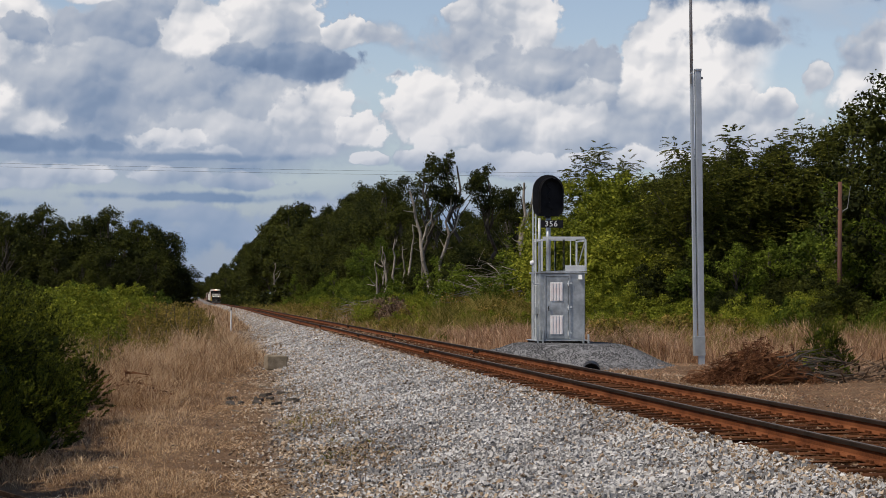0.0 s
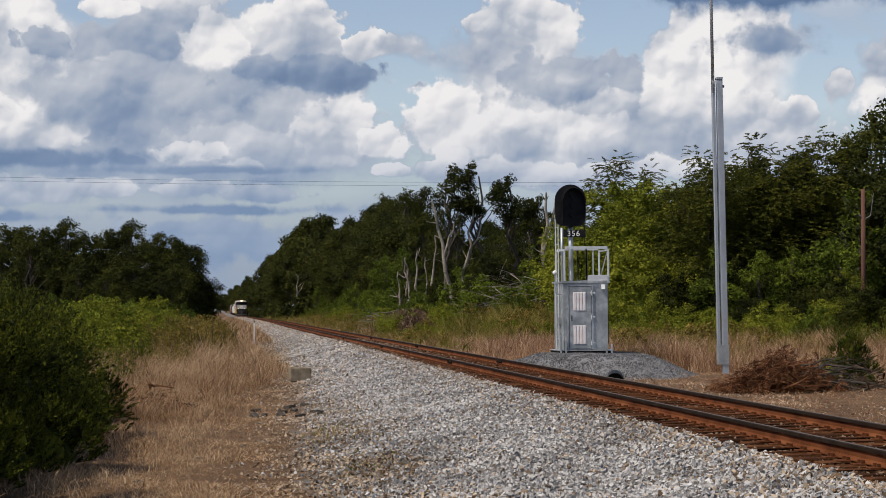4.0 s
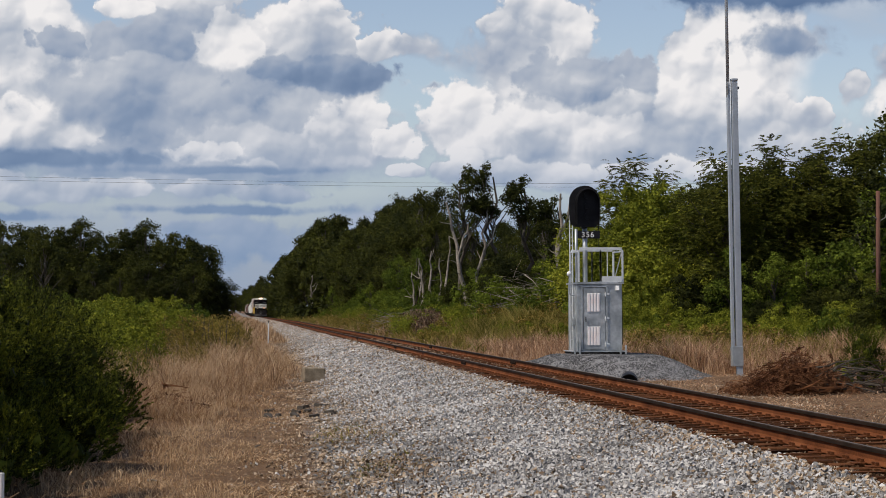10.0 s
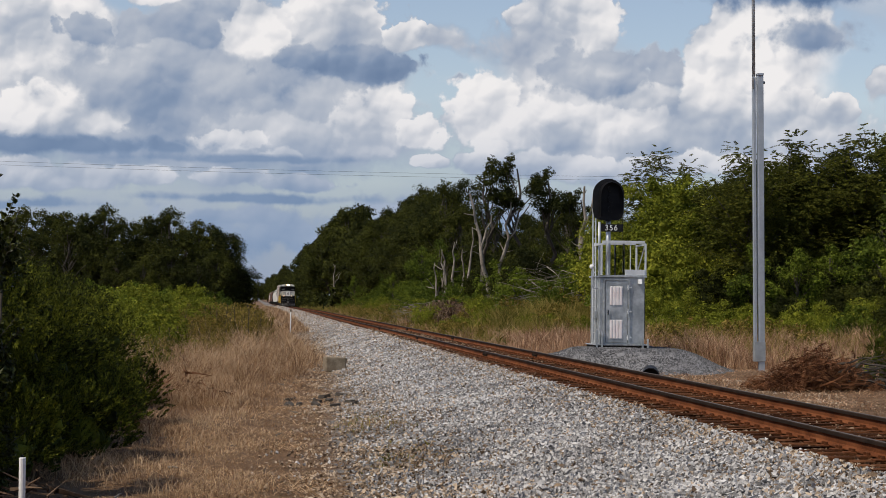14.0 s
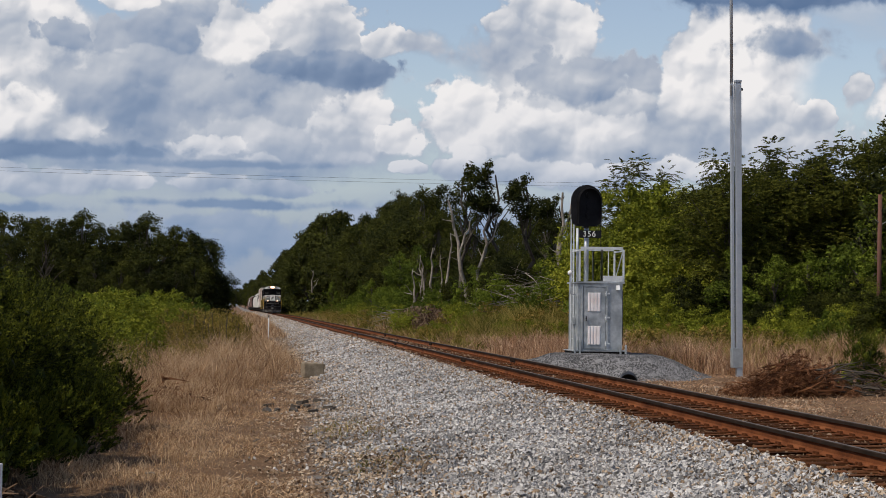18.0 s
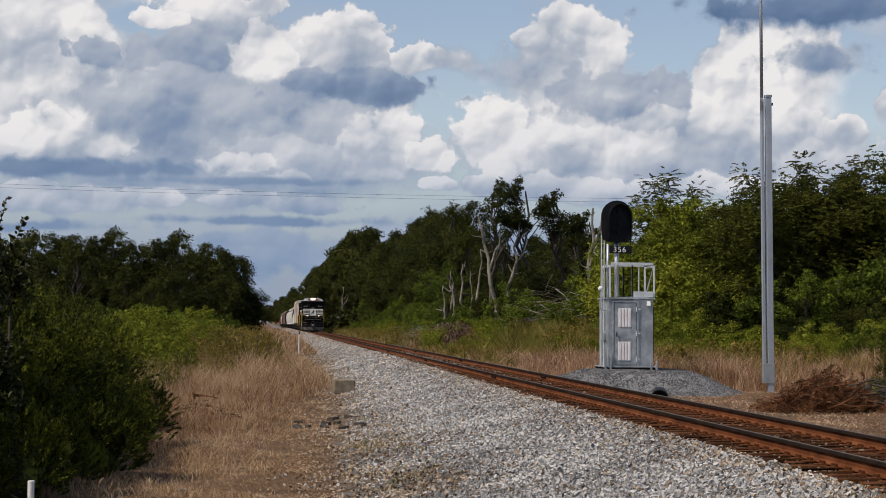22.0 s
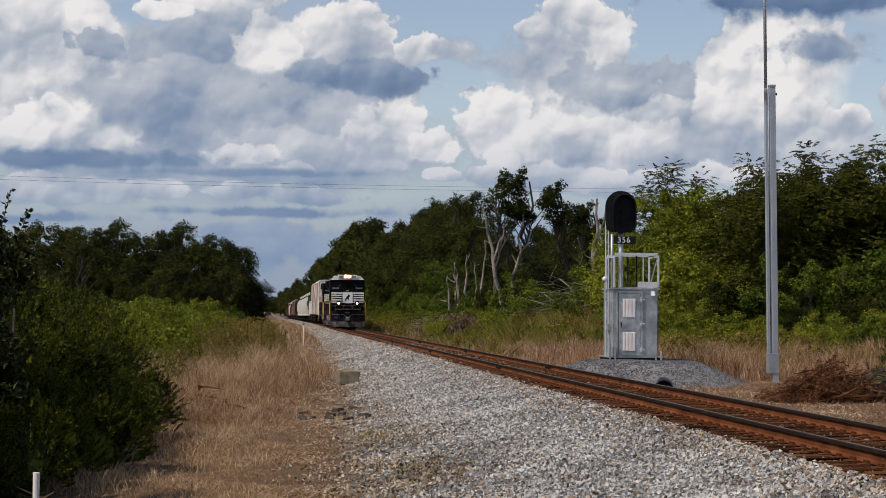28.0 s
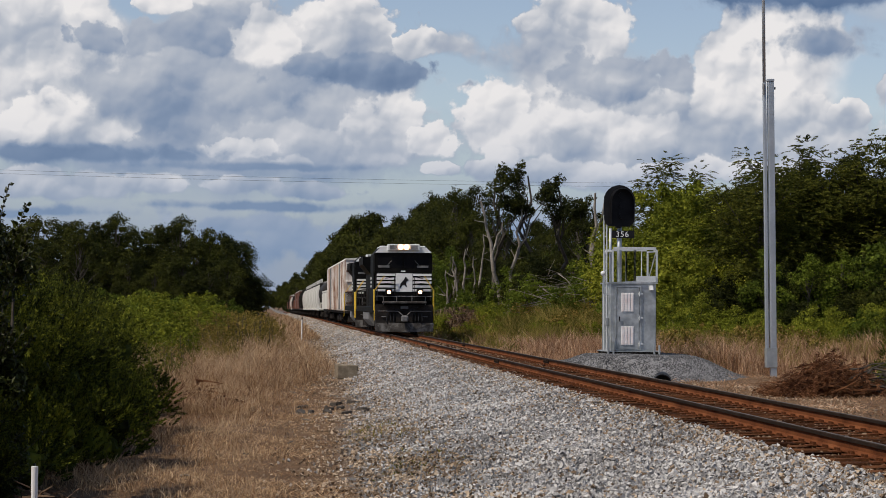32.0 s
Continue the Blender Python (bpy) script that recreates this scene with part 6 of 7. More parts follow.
        # grey strip low on the outer pane stands in for a reflection
        part("window_shade", boxed(s * 1.03 - 0.3, s * 1.03 + 0.3, 1.272, 1.282, 3.62, 3.74, 0.003), "grey_steel", cab_ob)
    part("door_plate", boxed(-0.12, 0.12, 1.286, 1.298, 3.40, 3.46, 0.002), "white_paint", cab_ob)
    # white stripes across the nose
    for z0 in (2.32, 2.53, 2.74, 2.95, 3.16):
        h = 0.125
        for x0, x1 in ((-1.44, -0.46), (0.46, 1.44)):
            part("nose_stripe", boxed(x0, x1, 0.536, 0.547, z0, z0 + h, 0.002), "white_paint", nose_ob)
    part("nose_panel", boxed(-0.44, 0.44, 0.530, 0.547, 2.30, 3.30, 0.003), "white_paint", nose_ob)
    # a plain dark rearing shape
    em = prism([(0.82 * a, 2.80 + 0.82 * (b - 2.80)) for a, b in [(-0.30, 2.42), (-0.22, 2.42), (-0.12, 2.62), (0.02, 2.66), (0.12, 2.50), (0.20, 2.52), (0.12, 2.72), (0.16, 2.86), (0.30, 2.96), (0.24, 3.04), (0.16, 3.12), (0.10, 3.20), (0.02, 3.06), (-0.08, 2.90), (-0.22, 2.76), (-0.26, 2.60)]], 0.518, 0.528)
    part("nose_emblem", em, "black_paint", nose_ob, "dark plain emblem shape")
    for x, z, m, r in ((-0.82, 2.28, "ditch_lamp", 0.12), (0.82, 2.28, "ditch_lamp", 0.12)):
        part("ditch_light_housing", boxed(x - 0.17, x + 0.17, 0.15, 0.5, z - 0.17, z + 0.16, 0.03), "loco_black", lo)
        part("ditch_light", tubes(((x, 0.09, z), (x, 0.149, z), r * 0.8), seg=16), m if lead else "glass_dark", lo, "lit round lamp" if lead else "")
    for x in (-0.15, 0.15):
        part("headlight", tubes(((x, 0.95, 4.74), (x, 1.018, 4.74), 0.10), seg=16), "head_lamp" if lead else "glass_dark", lo, "bright lit headlight" if lead else "")
        # disc added behind the lens: glows as its halo on the leader only
        part("headlight_bowl", tubes(((x, 0.985, 4.74), (x, 1.017, 4.74), 0.149), seg=16), "lamp_halo" if lead else "glass_dark", lo, "amber glowing disc for the headlight's halo" if lead else "")
    # yellow handrails at the corners
    for y in (0.42, L - 0.42):
        for s in (-1, 1):
            i = 1 if y < 5 else -1
            hr = tubes(((s * 1.56, y, 0.75), (s * 1.56, y, 2.35), 0.027), ((s * 1.56, y, 2.35), (s * 1.05, y - i * 0.1, 3.15), 0.024), ((s * 1.56, y + i * 0.6, 1.3), (s * 1.56, y + i * 0.6, 2.4), 0.03), ((s * 1.56, y + i * 0.6, 2.4), (s * 1.56, y, 2.35), 0.03))
            part("handrail", hr, "yellow_paint", lo, "yellow corner handrail")
    rail = bmesh.new()
    for s in (-1, 1):
        tube(rail, (s * 1.52, 4.8, 2.5), (s * 1.52, L - 1.0, 2.5), 0.022, seg=6)
        for k in range(9):
            y = 4.8 + k * (L - 5.8) / 8
            tube(rail, (s * 1.52, y, 1.52), (s * 1.52, y, 2.5), 0.02, seg=6)
    part("side_handrail", rail, "under_black", lo)
    # long hood with fans, grilles, flared radiator
    hood = part("long_hood", prism([(-0.95, 1.53), (0.95, 1.53), (0.95, 4.2), (0.7, 4.5), (-0.7, 4.5), (-0.95, 4.2)], 4.6, L - 1.2), "loco_black", lo)
    part("radiator", prism([(-0.96, 3.5), (0.96, 3.5), (1.42, 4.1), (1.42, 4.56), (-1.42, 4.56), (-1.42, 4.1)], L - 6.5, L - 1.8), "loco_black", hood)
    part("dynamic_brake", prism([(-0.97, 3.6), (0.97, 3.6), (1.2, 4.0), (1.2, 4.5), (-1.2, 4.5), (-1.2, 4.0)], 5.0, 8.2), "loco_black", hood)
    for y in (5.8, 7.2, L - 5.6, L - 4.1, L - 2.7):
        part("roof_fan", tubes(((0, y, 4.5), (0, y, 4.66), 0.62), seg=20), "under_black", hood)
    for k in range(7):
        for s in (-1, 1):
            part("hood_door", boxed(s * 0.96 - 0.008, s * 0.96 + 0.008, 8.5 + k * 0.62, 9.05 + k * 0.62, 1.7, 3.4, 0.004), "loco_black", hood)
    ex = bmesh.new()
    box(ex, -0.3, 0.3, 9.6, 10.3, 4.5, 4.72, 0.04)
    part("exhaust_stack", ex, "under_black", hood)
    # fuel tank and trucks
    part("fuel_tank", prism([(-1.45, 1.15), (1.45, 1.15), (1.45, 0.75), (1.1, 0.35), (-1.1, 0.35), (-1.45, 0.75)], 7.6, L - 7.6), "grey_steel", lo, "dusty grey fuel tank")
    truck(lo, 4.0, 3, 1.65, 0.5), truck(lo, L - 4.0, 3, 1.65, 0.5)
    for ob in lo.children_recursive:
        ob.data.transform(Matrix.Diagonal((1.05, 1, 1.015, 1)))
    return lo, L


def boxcar(material, label, L=20.2, top=5.2):
    c = thing("boxcar", label, "freight car", group="freight train")
    part("underframe", boxed(-1.3, 1.3, 0.45, L - 0.45, 0.95, 1.15, 0.03), "under_black", c)
    body = part("body", boxed(-1.5, 1.5, 0.5, L - 0.5, 1.152, top - 0.2, 0.03), material, c)
    part("roof", prism([(-1.54, top - 0.198), (1.54, top - 0.198), (1.5, top - 0.08), (0, top), (-1.5, top - 0.08)], 0.45, L - 0.45), "hopper_white", c)
    for s in (-1, 1):
        k = 0
        y = 0.55
        while y < L - 0.7:
            if abs(y - L / 2) > 1.9:
                part("side_post", boxed(s * 1.54 - 0.035, s * 1.54 + 0.035, y, y + 0.12, 1.2, top - 0.22, 0.01), material, body)
            y += 1.18
        for y0 in [0.7 + 1.18 * k for k in range(int((L - 2) / 1.18))]:
            if abs(y0 + 0.5 - L / 2) > 2.3:
                part("side_sheet", boxed(s * 1.508 - 0.006, s * 1.508 + 0.006, y0, y0 + 1.0, 1.2, top - 0.24, 0.002), material, body)
        part("door", boxed(s * 1.53 - 0.028, s * 1.53 + 0.028, L / 2 - 1.5, L / 2 + 1.5, 1.25, top - 0.3, 0.01), material, body)
        for dy in (-1.1, -0.4, 0.4, 1.1):
            part("door_rod", tubes(((s * 1.58, L / 2 + dy, 1.25), (s * 1.58, L / 2 + dy, top - 0.3), 0.03), seg=6), "grey_steel", body)
        part("ladder", tubes(*[((s * 1.57, 0.7, 1.3 + k * 0.4), (s * 1.57, 1.1, 1.3 + k * 0.4), 0.02) for k in range(8)], seg=5), "grey_steel", body)
    for y in (0.47, L - 0.47):
        for z in (1.7, 2.5, 3.3, 4.1):
            part("end_rib", boxed(-1.45, 1.45, y - 0.05, y + 0.05, z, z + 0.14, 0.03), material, body)
    truck(c, 2.6, 2, 1.78), truck(c, L - 2.6, 2, 1.78)
    coupler(c, 0.5, -1), coupler(c, L - 0.5, 1)
    return c, L


def gondola(material, label, L=17.0, top=2.9):
    c = thing("gondola", label, "freight car", group="freight train")
    part("floor_pan", boxed(-1.4, 1.4, 0.45, L - 0.45, 1.0, 1.2, 0.03), "under_black", c)
    for s in (-1, 1):
        side = part("side_wall", boxed(s * 1.45 - 0.05, s * 1.45 + 0.05, 0.5, L - 0.5, 1.2, top, 0.01), material, c)
        for k in range(13):
            y = 0.7 + k * (L - 1.6) / 12
            part("side_rib", boxed(s * 1.54 - 0.038, s * 1.54 + 0.038, y, y + 0.16, 1.2, top - 0.12, 0.01), material, side)
        part("top_chord", boxed(s * 1.49 - 0.08, s * 1.49 + 0.08, 0.5, L - 0.5, top + 0.002, top + 0.12, 0.01), material, side)
    for y in (0.5, L - 0.5):
        part("end_wall", boxed(-1.395, 1.395, y - 0.05, y + 0.05, 1.203, top - 0.05, 0.01), material, c)
    truck(c, 2.4, 2, 1.78), truck(c, L - 2.4, 2, 1.78)
    coupler(c, 0.5, -1), coupler(c, L - 0.5, 1)
    return c, L


def tank_car(label, L=16.5):
    c = thing("tank_car", label, "freight car", group="freight train")
    bm = bmesh.new()
    rings = []
    for y, r in ((0.9, 0.25), (1.0, 0.9), (1.25, 1.35), (1.6, 1.5), (L - 1.6, 1.5), (L - 1.25, 1.35), (L - 1.0, 0.9), (L - 0.9, 0.25)):
        rings.append([bm.verts.new((r * math.cos(2 * math.pi * k / 24), y, 2.85 + r * math.sin(2 * math.pi * k / 24))) for k in range(24)])
    for a, b in zip(rings, rings[1:]):
        for k in range(24):
            bm.faces.new((a[k], a[(k + 1) % 24], b[(k + 1) % 24], b[k]))
    bm.faces.new(rings[0]), bm.faces.new(rings[-1][::-1])
    bmesh.ops.recalc_face_normals(bm, faces=bm.faces)
    part("tank", bm, "car_black", c, smooth=True)
    part("dome", tubes(((0, L / 2, 4.3), (0, L / 2, 4.62), 0.45), seg=16), "car_black", c)
    part("stub_sill", boxed(-0.5, 0.5, 0.45, L - 0.45, 0.95, 1.2, 0.03), "under_black", c)
    for y in (2.4, L - 2.4):
        part("saddle", boxed(-1.2, 1.2, y - 0.25, y + 0.25, 1.2, 1.75, 0.04), "car_black", c)
    for z in (3.2, 2.9, 2.6):
        part("end_mark", boxed(-0.5, 0.3, 0.86, 0.885, z, z + 0.1, 0.002), "white_paint", c, "white painted bar")
    part("platform_rail", tubes(((-1.4, 0.6, 1.3), (-1.4, 0.6, 2.4), 0.025), ((1.4, 0.6, 1.3), (1.4, 0.6, 2.4), 0.025), ((-1.4, 0.6, 2.4), (1.4, 0.6, 2.4), 0.025)), "grey_steel", c)
    truck(c, 2.4, 2, 1.78), truck(c, L - 2.4, 2, 1.78)
    coupler(c, 0.5, -1), coupler(c, L - 0.5, 1)
    return c, L


def hopper(material, label, L=18.2, top=4.45):
    c = thing("covered_hopper", label, "freight car", group="freight train")
    prof = [(-0.9, 1.25), (0.9, 1.25), (1.42, 1.9), (1.55, 2.6), (1.5, 3.3), (1.2, 3.9), (0.8, top - 0.3), (-0.8, top - 0.3), (-1.2, 3.9), (-1.5, 3.3), (-1.55, 2.6), (-1.42, 1.9)]
    body = prism(prof, 1.6, L - 1.6)
    for v in body.verts:
        if v.co.z < 2.7 and v.co.y < L / 2:
            v.co.y += (2.7 - v.co.z) * 0.5
        elif v.co.z < 2.7:
            v.co.y -= (2.7 - v.co.z) * 0.5
    b = part("body", body, material, c)
    part("sill", boxed(-1.5, 1.5, 0.45, L - 0.45, 1.0, 1.2, 0.03), material, c)
    for s in (-1, 1):
        for k in range(5):
            y = 1.8 + k * (L - 3.7) / 4
            rib = prism([(s * 1.44, 1.25), (s * 1.6, 1.9), (s * 1.64, 2.6), (s * 1.59, 3.3), (s * 1.28, 3.94), (s * 1.15, 3.86), (s * 1.45, 3.3), (s * 1.5, 2.6), (s * 1.38, 1.9), (s * 1.3, 1.25)], y, y + 0.14)
            part("side_rib", rib, material, b)
    part("running_board", boxed(-1.0, 1.0, 1.2, L - 1.2, top - 0.29, top - 0.24, 0.005), "grey_steel", c)
    for k in range(6):
        y = 2.6 + k * (L - 5.2) / 5
        part("hatch", tubes(((0, y, top - 0.238), (0, y, top - 0.06), 0.42), seg=14), material, c)
    part("roof_rail", tubes(*[((s * 1.0, 1.2 + k * (L - 2.4) / 6, top - 0.24), (s * 1.0, 1.2 + k * (L - 2.4) / 6, top + 0.12), 0.03) for k in range(7) for s in (-1, 1)], ((-1.0, 1.2, top + 0.12), (-1.0, L - 1.2, top + 0.12), 0.03), ((1.0, 1.2, top + 0.12), (1.0, L - 1.2, top + 0.12), 0.03), seg=5), material, c)
    for y in (0.7, L - 0.7):
        for s in (-1, 1):
            part("end_post", boxed(s * 1.4 - 0.06, s * 1.4 + 0.06, y - 0.06, y + 0.06, 1.2, 3.6, 0.01), material, c)
        part("slope_sheet", boxed(-1.3, 1.3, (y + (0.9 if y < 5 else -0.9)) - 0.05, (y + (0.9 if y < 5 else -0.9)) + 0.05, 1.9, 4.1, 0.01), material if material != "hopper_white" else "car_black", c)
    truck(c, 2.4, 2, 1.78), truck(c, L - 2.4, 2, 1.78)
    coupler(c, 0.5, -1), coupler(c, L - 0.5, 1)
    return c, L


TRAIN = []


def build_train():
    at = 0.0
    lead, L1 = locomotive(True)
    second, L2 = locomotive(False)
    box1, LB = boxcar("boxcar", "weathered cream and rust boxcar with faded patches")
    box2 = copy_thing(box1, Matrix())
    gon, LG = gondola("hopper_white", "low grey-white gondola car")
    tank, LT = tank_car("black tank car with white marks on its end")
    hop, LH = hopper("hopper_white", "white covered hopper car with curved ribbed sides")
    dark, LD = hopper("car_black", "grimy black covered hopper car", 18.2, 4.3)
    brown, LR = boxcar("car_brown", "weathered plain brown steel boxcar", 17.5, 4.5)
    low, LW = gondola("car_brown", "low rust-brown steel gondola car", 17.0, 2.9)
    order = [(lead, L1), (second, L2), (box1, LB), (box2, LB), (gon, LG), (tank, LT), (hop, LH)] + [(hop, LH)] * 4
    order += [(dark, LD), (dark, LD), (brown, LR), (low, LW), (brown, LR), (low, LW), (dark, LD), (low, LW), (hop, LH), (brown, LR), (low, LW), (dark, LD), (low, LW)]
    used = set()
    for ob, L in order:
        if ob.name in used:
            ob = copy_thing(ob, Matrix())
        used.add(ob.name)
        TRAIN.append((ob, at, L))
        at += L


build_train()

# ---------------------------------------------------------------- wires


def build_wires():
    for dz, dy in ((0.0, 0.0), (0.42, 0.6)):
        V, F = [], []
        n, seg, r = 40, 5, 0.011
        for i in range(n + 1):
            t = i / n
            x = -60 + 120 * t
            z = 15.4 + dz - 0.6 * (1 - (2 * t - 1) ** 2) - x * 0.012
            V += [(x, 205 + dy + x * 0.1, z + 0)] * 0 + [(x, 205 + dy + r * math.cos(2 * math.pi * k / seg), z + r * math.sin(2 * math.pi * k / seg)) for k in range(seg)]
        for i in range(n):
            for k in range(seg):
                a, b = i * seg + k, i * seg + (k + 1) % seg
                F.append((a, b, b + seg, a + seg))
        tagged(link("overhead_wire", raw_mesh("overhead_wire", V, F), "black_paint"), "thin dark overhead wire across the line", "wire", "overhead wires", "structure")


build_wires()

# ---------------------------------------------------------------- brush and dead trees


def brush(name, label, cx, cy, rx, ry, h, n, material, seed, long=1.2):
    rng = random.Random(seed)
    t = thing(name, label, "brush pile", (cx, cy, float(height(cx, cy))))
    bm = bmesh.new()
    for k in range(n):
        a, r = rng.uniform(0, 6.28), math.sqrt(rng.random())
        x, y = rx * r * math.cos(a), ry * r * math.sin(a)
        z = h * (1 - r * r) * rng.random() + 0.03
        b = rng.uniform(0, 6.28)
        l = long * rng.uniform(0.3, 1.0)
        e = rng.uniform(-0.35, 0.45)
        q = (x + l * math.cos(b), y + l * math.sin(b), max(0.02, z + l * e))
        r0 = rng.choice((0.012, 0.016, 0.024, 0.04))
        limb(bm, (x, y, z), q, r0, 0.006, rng, 2, 4)
    tagged(part("tangle", bm, material, t), kind="stuff")
    return t


def build_brush():
    pile = brush("brush_pile", "heap of dead brown boughs with drooping needles", 15.0, 49.8, 1.35, 1.3, 1.0, 150, "brown_brush", 3)
    g = np.random.default_rng(5)
    n = 420
    x, y = g.uniform(-1.45, 1.75, n), g.uniform(-1.0, 1.0, n)
    top = 1.18 * np.exp(-((x - 0.25) / 1.0) ** 2) * np.exp(-(y / 1.1) ** 2)
    P = np.stack([x, y, 0.06 + top * g.uniform(0.45, 1.0, n)], 1)
    way = np.stack([-0.75 + 0.35 * g.normal(size=n), -0.5 + 0.5 * g.normal(size=n), 0.12 + 0.3 * g.normal(size=n)], 1)
    link("dead_needles", plume_mesh("dead_needles", P, way, g.uniform(0.4, 0.95, n), 60, 0.16, 0.006, 5, 0.55, 0.45, core=[(-0.5, 0, 0.1, 0.42), (0.2, 0.1, 0.25, 0.6), (0.9, 0.2, 0.1, 0.45)]), "brown_brush", pile)
    boughs = bmesh.new()
    rng = random.Random(77)
    for k in range(46):
        p = (rng.uniform(0.2, 1.6), rng.uniform(-0.9, 0.6), rng.uniform(0.1, 0.75))
        limb(boughs, p, (p[0] + rng.uniform(0.5, 1.6), p[1] + rng.uniform(-0.6, 0.6), max(0.05, p[2] + rng.uniform(-0.5, 0.45))), rng.choice((0.012, 0.02, 0.035)), 0.006, rng, 4, 5)
    tagged(part("branch_tangle", boughs, "bark", pile), kind="stuff")
    brush("brush_pile", "tangle of bare dark branches", 18.0, 50.0, 1.6, 1.5, 0.5, 110, "dead_frond", 4, 1.6)
    brush("brush_pile", "bare fallen branches before the woods", 13.6, 150, 2.5, 12, 2.2, 160, "dead_wood", 6, 3.0)
    brush("brush_pile", "fallen brown brush beside the track", 13.6, 126, 1.2, 5.5, 1.7, 240, "brown_brush", 8, 1.8)
    brush("brush_pile", "bare fallen branches before the woods", 19.2, 121, 3.0, 4, 3.0, 190, "dead_wood", 7, 3.0)
    # dead needles and brown fronds lie over the brush beside the line
    for bx, by, k, seed in ((13.2, 124, 1.0, 31), (14.0, 134, 1.35, 32), (13.4, 144, 1.0, 33)):
        heap = brush("brush_pile", "mound of fallen brown brush beside the track", bx, by, 1.6 * k, 3.0 * k, 1.6 * k, 60, "brown_brush", seed, 2.0)
        cs = [(0, 0, 0.5 * k, 1.1 * k), (0.7, 1.6 * k, 0.4 * k, 0.9 * k), (-0.6, -1.5 * k, 0.3 * k, 0.9 * k), (0.9, -0.4, 0.7 * k, 0.8 * k)]
        link("dead_fronds", leaf_mesh("dead_fronds", cs, 5000, 0.16, seed, 0.5, 1.1, 1.0, 0.6, 5, (0.08, 0.2)), "dead_frond", heap)
    for bx, by, k in ((-2.9, 42.5, 0.4), (-1.6, 51.0, 0.5), (-2.4, 38.0, 0.35), (-0.9, 47.0, 0.35)):
        brush("brush_pile", "dead brown weed clump on the earth", bx, by, 0.9 * k, k, 1.3 * k, 80, "brown_brush", int(by * 10), 0.6)
    brush("brush_pile", "tangle of dry arching stems under the dark bushes", -2.35, 21.2, 0.75, 0.8, 0.45, 90, "dead_frond", 12, 0.5)
    brush("brush_pile", "dead brown weed clump on the earth", -2.3, 46.5, 0.45, 0.5, 0.7, 120, "brown_brush", 9, 0.7)
    # dead trunks standing in the woods: x, y, height, lean x, broken top
    for x, y, h, lx, r in ((17.7, 139, 8.4, -1.8, 0.24), (17.9, 140, 8.0, 1.2, 0.21), (15.9, 166, 4.6, 0.1, 0.15), (16.5, 164, 5.0, 0.0, 0.18), (17.0, 168, 5.4, -0.2, 0.15), (17.6, 165, 5.6, 0.0, 0.19), (18.1, 166, 4.9, 0.3, 0.15), (18.9, 164, 6.4, 0.1, 0.18), (23.9, 138, 8.4, 0.3, 0.28), (14.6, 330, 8.0, 0.0, 0.2)):
        rng = random.Random(int(x * 100 + y))
        t = thing("dead_tree", "pale dead standing trunk with broken limbs", "dead tree", (x, y, float(height(x, y)) - 0.1), "dead trees")
        bm = bmesh.new()
        # a crooked stem, with a second one forking off the tall ones
        knee = (lx * 0.45 + rng.uniform(-0.3, 0.3), 0, h * rng.uniform(0.42, 0.55))
        limb(bm, (0, 0, 0), knee, r * 0.72, r * 0.58, rng, 4, 9, 0.05)
        limb(bm, knee, (lx, 0, h), r * 0.58, r * 0.25, rng, 4, 9, 0.06)
        if h > 7:
            limb(bm, knee, (knee[0] + rng.choice((-1, 1)) * rng.uniform(0.7, 1.2), 0.2, h * rng.uniform(0.8, 0.92)), r * 0.42, r * 0.18, rng, 5, 8, 0.05)
        part("trunk", bm, "dead_wood", t, smooth=True)
        for k in range(5 if h > 7 else 2):
            lb = bmesh.new()
            f = rng.uniform(0.45, 0.95)
            limb(lb, (lx * f, 0, h * f), (lx * f + rng.uniform(-0.9, 0.9), rng.uniform(-0.8, 0.8), h * f + rng.uniform(0.1, 0.8)), 0.05, 0.015, rng, 3, 5)
            part("broken_limb", lb, "dead_wood", t)


build_brush()


# ---------------------------------------------------------------- butterfly


def build_butterfly():
    """Body along x, head first; each wing hinges on the body."""
    b = thing("butterfly", "small yellow butterfly in flight over the ballast", "butterfly", (-6, 6, 1.4))
    bm = tubes(((-0.012, 0, 0), (0.004, 0, 0), 0.0012, 0.0026), ((0.004, 0, 0), (0.013, 0, 0), 0.0026, 0.0016), seg=8)
    part("body", bm, "bark", b)
    outline = [(0.010, 0.0), (0.024, 0.020), (0.022, 0.030), (0.008, 0.031), (0.001, 0.023), (-0.006, 0.026), (-0.016, 0.022), (-0.019, 0.012), (-0.010, 0.0)]
    wings = []
    for s in (-1, 1):
        w = bmesh.new()
        for z in (0.0, 0.0006):
            w.faces.new([w.verts.new((1.15 * x, 1.3 * s * y, z)) for x, y in outline])
        w.verts.ensure_lookup_table()
        k = len(outline)
        for i in range(k):
            j = (i + 1) % k
            w.faces.new((w.verts[i], w.verts[j], w.verts[k + j], w.verts[k + i]))
        bmesh.ops.recalc_face_normals(w, faces=w.faces)
        wings.append((part("wing", w, "wing_yellow", b), s))
    return b, wings


BUTTERFLY, WINGS = build_butterfly()



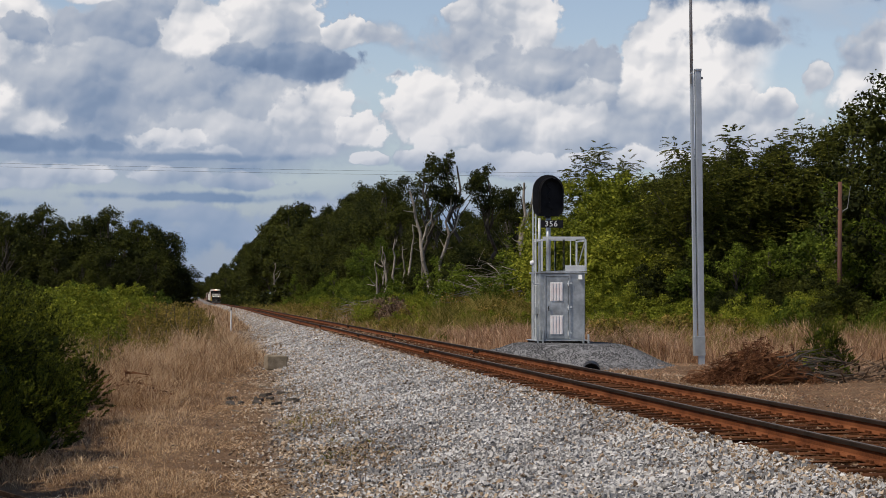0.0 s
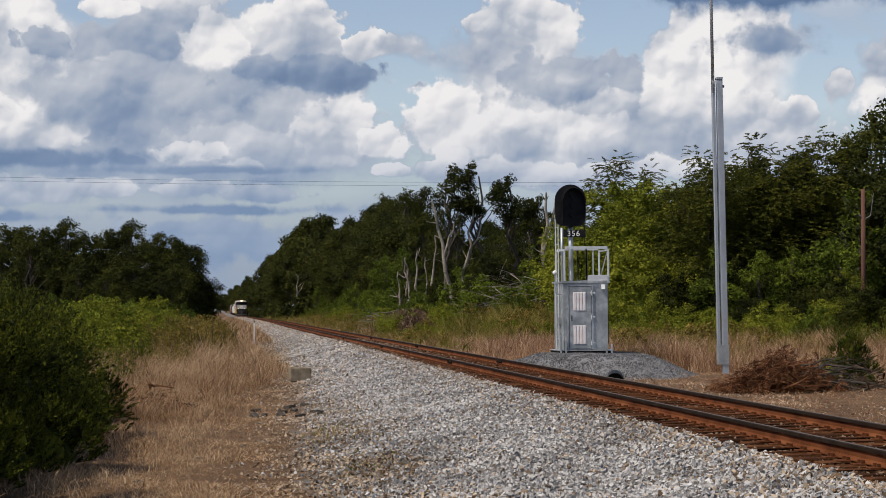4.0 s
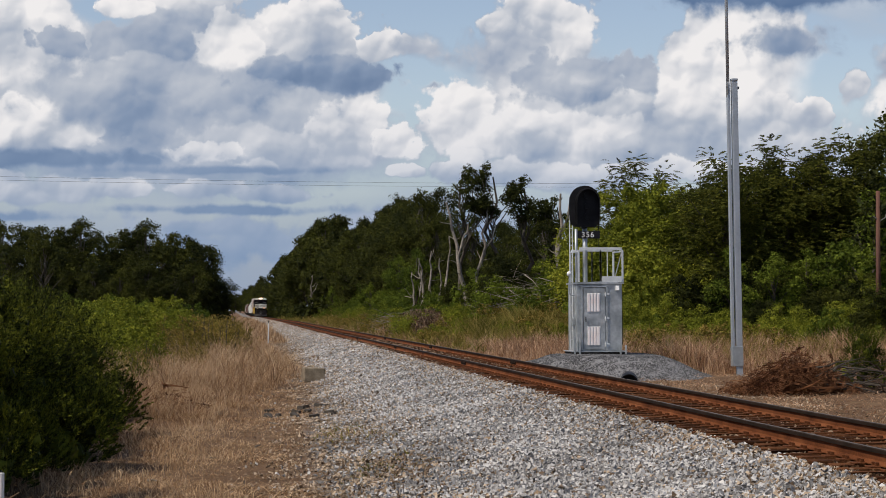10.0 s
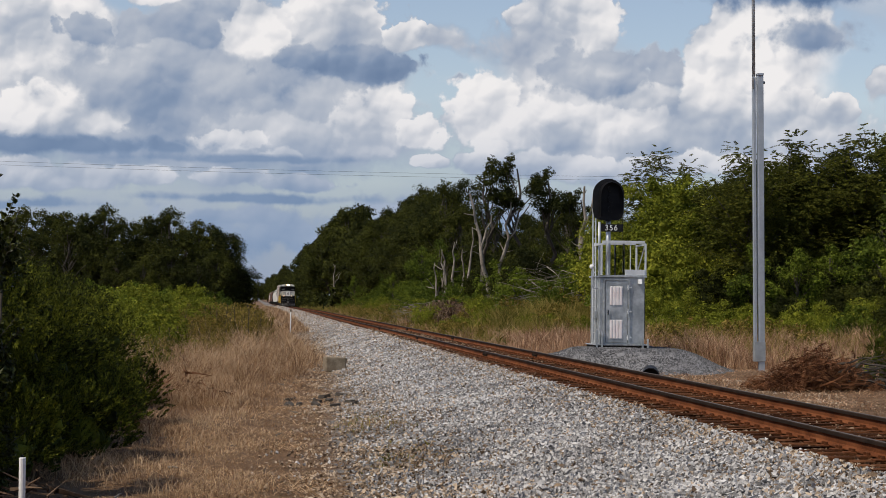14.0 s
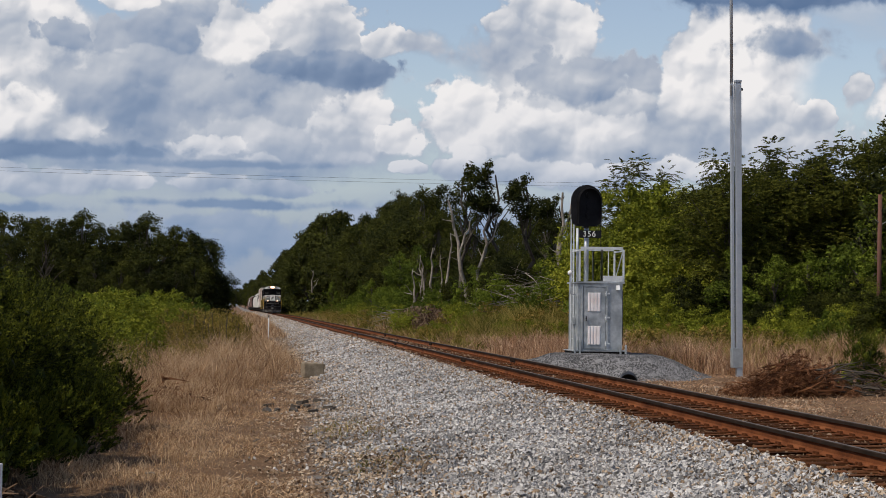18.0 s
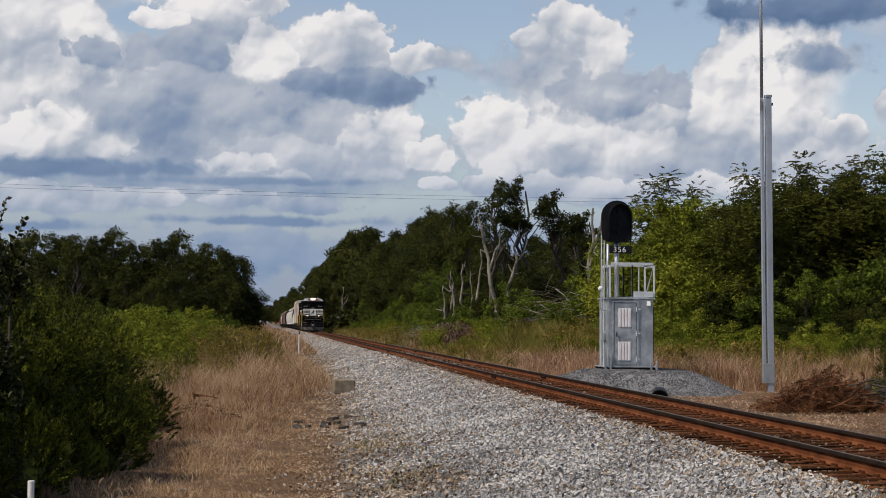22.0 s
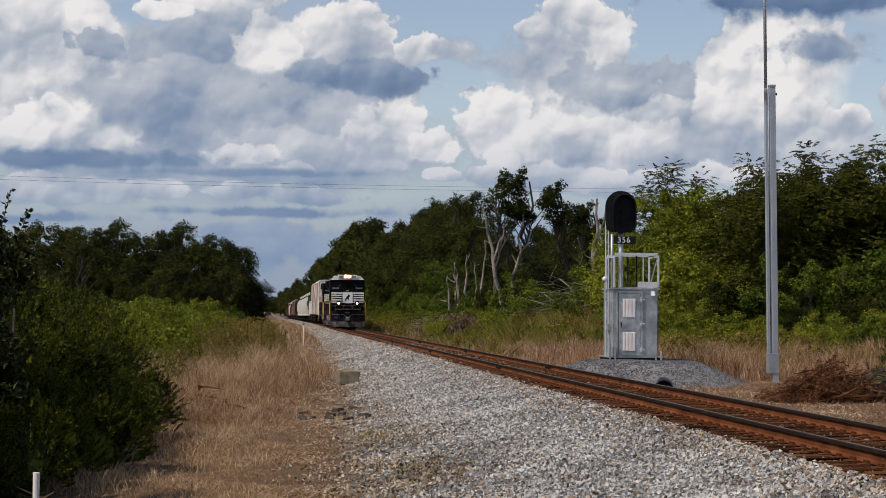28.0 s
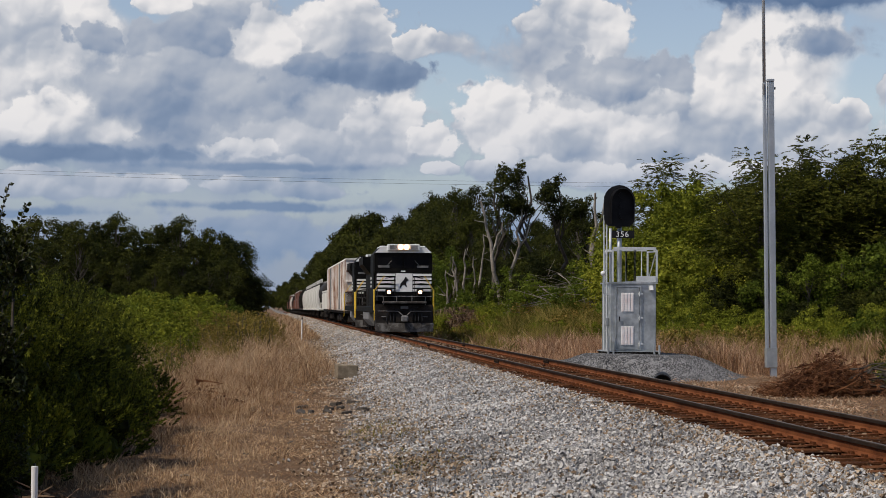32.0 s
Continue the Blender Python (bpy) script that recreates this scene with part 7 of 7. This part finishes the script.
def build_bird():
    """Head towards +x; each wing hinges at the shoulder."""
    b = thing("bird", "small dark swallow-like bird flying across the sky", "bird", (-60, 100, 6))
    bm = bmesh.new()
    for (x0, r0), (x1, r1) in zip(((-0.09, 0.012), (-0.05, 0.024), (0.0, 0.034), (0.05, 0.03), (0.08, 0.022)), ((-0.05, 0.024), (0.0, 0.034), (0.05, 0.03), (0.08, 0.022), (0.105, 0.006))):
        tube(bm, (x0, 0, 0), (x1, 0, 0), r0, r1, 8, caps=False)
    part("body", bm, "bird_dark", b, smooth=True)
    part("tail", prism([(-0.19, 0.045), (-0.08, 0.012), (-0.08, -0.012), (-0.19, -0.045), (-0.14, 0.0)], -0.004, 0.004), "bird_dark", b).matrix_basis = pose(0, 0, 0, 90, 0, 0)
    wings = []
    for s in (-1, 1):
        w = bmesh.new()
        top = [w.verts.new(p) for p in ((0.05, 0, 0.004), (0.06, s * 0.09, 0.004), (-0.02, s * 0.21, 0.002), (-0.02, s * 0.09, 0.004), (-0.04, 0, 0.004))]
        low = [w.verts.new((v.co.x, v.co.y, -v.co.z)) for v in top]
        w.faces.new(top), w.faces.new(low[::-1])
        for i in range(5):
            w.faces.new((top[i], top[(i + 1) % 5], low[(i + 1) % 5], low[i]))
        bmesh.ops.recalc_face_normals(w, faces=w.faces)
        wings.append((part("wing", w, "bird_dark", b), s))
    return b, wings


BIRD, BIRD_WINGS = build_bird()

# ---------------------------------------------------------------- movement
FRONT_END, SPEED = 105.0, 18.3


def motions():
    """The train comes on at a steady pace along the line, and a butterfly crosses once."""
    times = [0, 4, 8, 12, 16, 20, 24, 26, 28, 30, 32]
    for ob, back, L in TRAIN:
        rows = []
        for t in times:
            y = FRONT_END + SPEED * (32 - t) + back
            z0, z1 = float(sag(y + 2.5)), float(sag(y + L - 2.5))
            x0, x1 = float(bend(y + 2.5)), float(bend(y + L - 2.5))
            back_off = 2.5 / (L - 5)
            rows.append((t, pose(TRACK_X + x0 - (x1 - x0) * back_off, y, z0 - (z1 - z0) * back_off, math.degrees(math.atan2(z1 - z0, L - 5)), 0, -math.degrees(math.atan2(x1 - x0, L - 5)))))
        walk(ob, rows)
    # the butterfly flutters across from the bushes towards the line
    way = [(0, -6, 1.5), (10.3, -1.64, 1.41), (10.6, -0.54, 1.31), (10.7, -0.12, 0.99), (10.8, 0.37, 1), (10.9, 0.86, 1.04), (11, 1.37, 1.03), (11.1, 1.91, 0.95), (11.5, 3.51, 0.9), (32, 9, 1.2)]
    walk(BUTTERFLY, [(t, pose(x, 6, z, 0, 0, 0)) for t, x, z in way])
    beats = [0] + [10.5 + 0.1 * k for k in range(8)] + [32]
    for wing, s in WINGS:
        walk(wing, [(t, pose(0, 0, 0, s * (25 if k % 2 else 62), 0, 0)) for k, t in enumerate(beats)])
    # the bird crosses from behind the bushes, climbing
    way = [(0, -72.62, 6.01), (20, -24.62, 9.01), (23.2, -13.72, 9.91), (23.8, -12.62, 10.01), (24.0, -11.46, 10.26), (24.2, -10.16, 10.43), (24.4, -8.98, 10.71), (24.6, -7.62, 11.17), (24.8, -6.19, 11.86), (25.0, -4.49, 12.4), (25.2, -2.77, 13.23), (25.4, -1.41, 14.06), (25.5, -0.81, 14.55), (25.8, 1.23, 16.14), (26.2, 4.3, 18.63), (26.6, 7.55, 21.38), (28, 19.55, 30.38), (32, 52.55, 51.38)]
    walk(BIRD, [(t, pose(x, 100, z, 0, -18 if t > 24.3 else -4, 0)) for t, x, z in way])
    beats = [0] + [23.6 + 0.1 * k for k in range(26)] + [32]
    for wing, s in BIRD_WINGS:
        walk(wing, [(t, pose(0, 0, 0, s * (-28 if k % 2 else 42), 0, 0)) for k, t in enumerate(beats)])


motions()
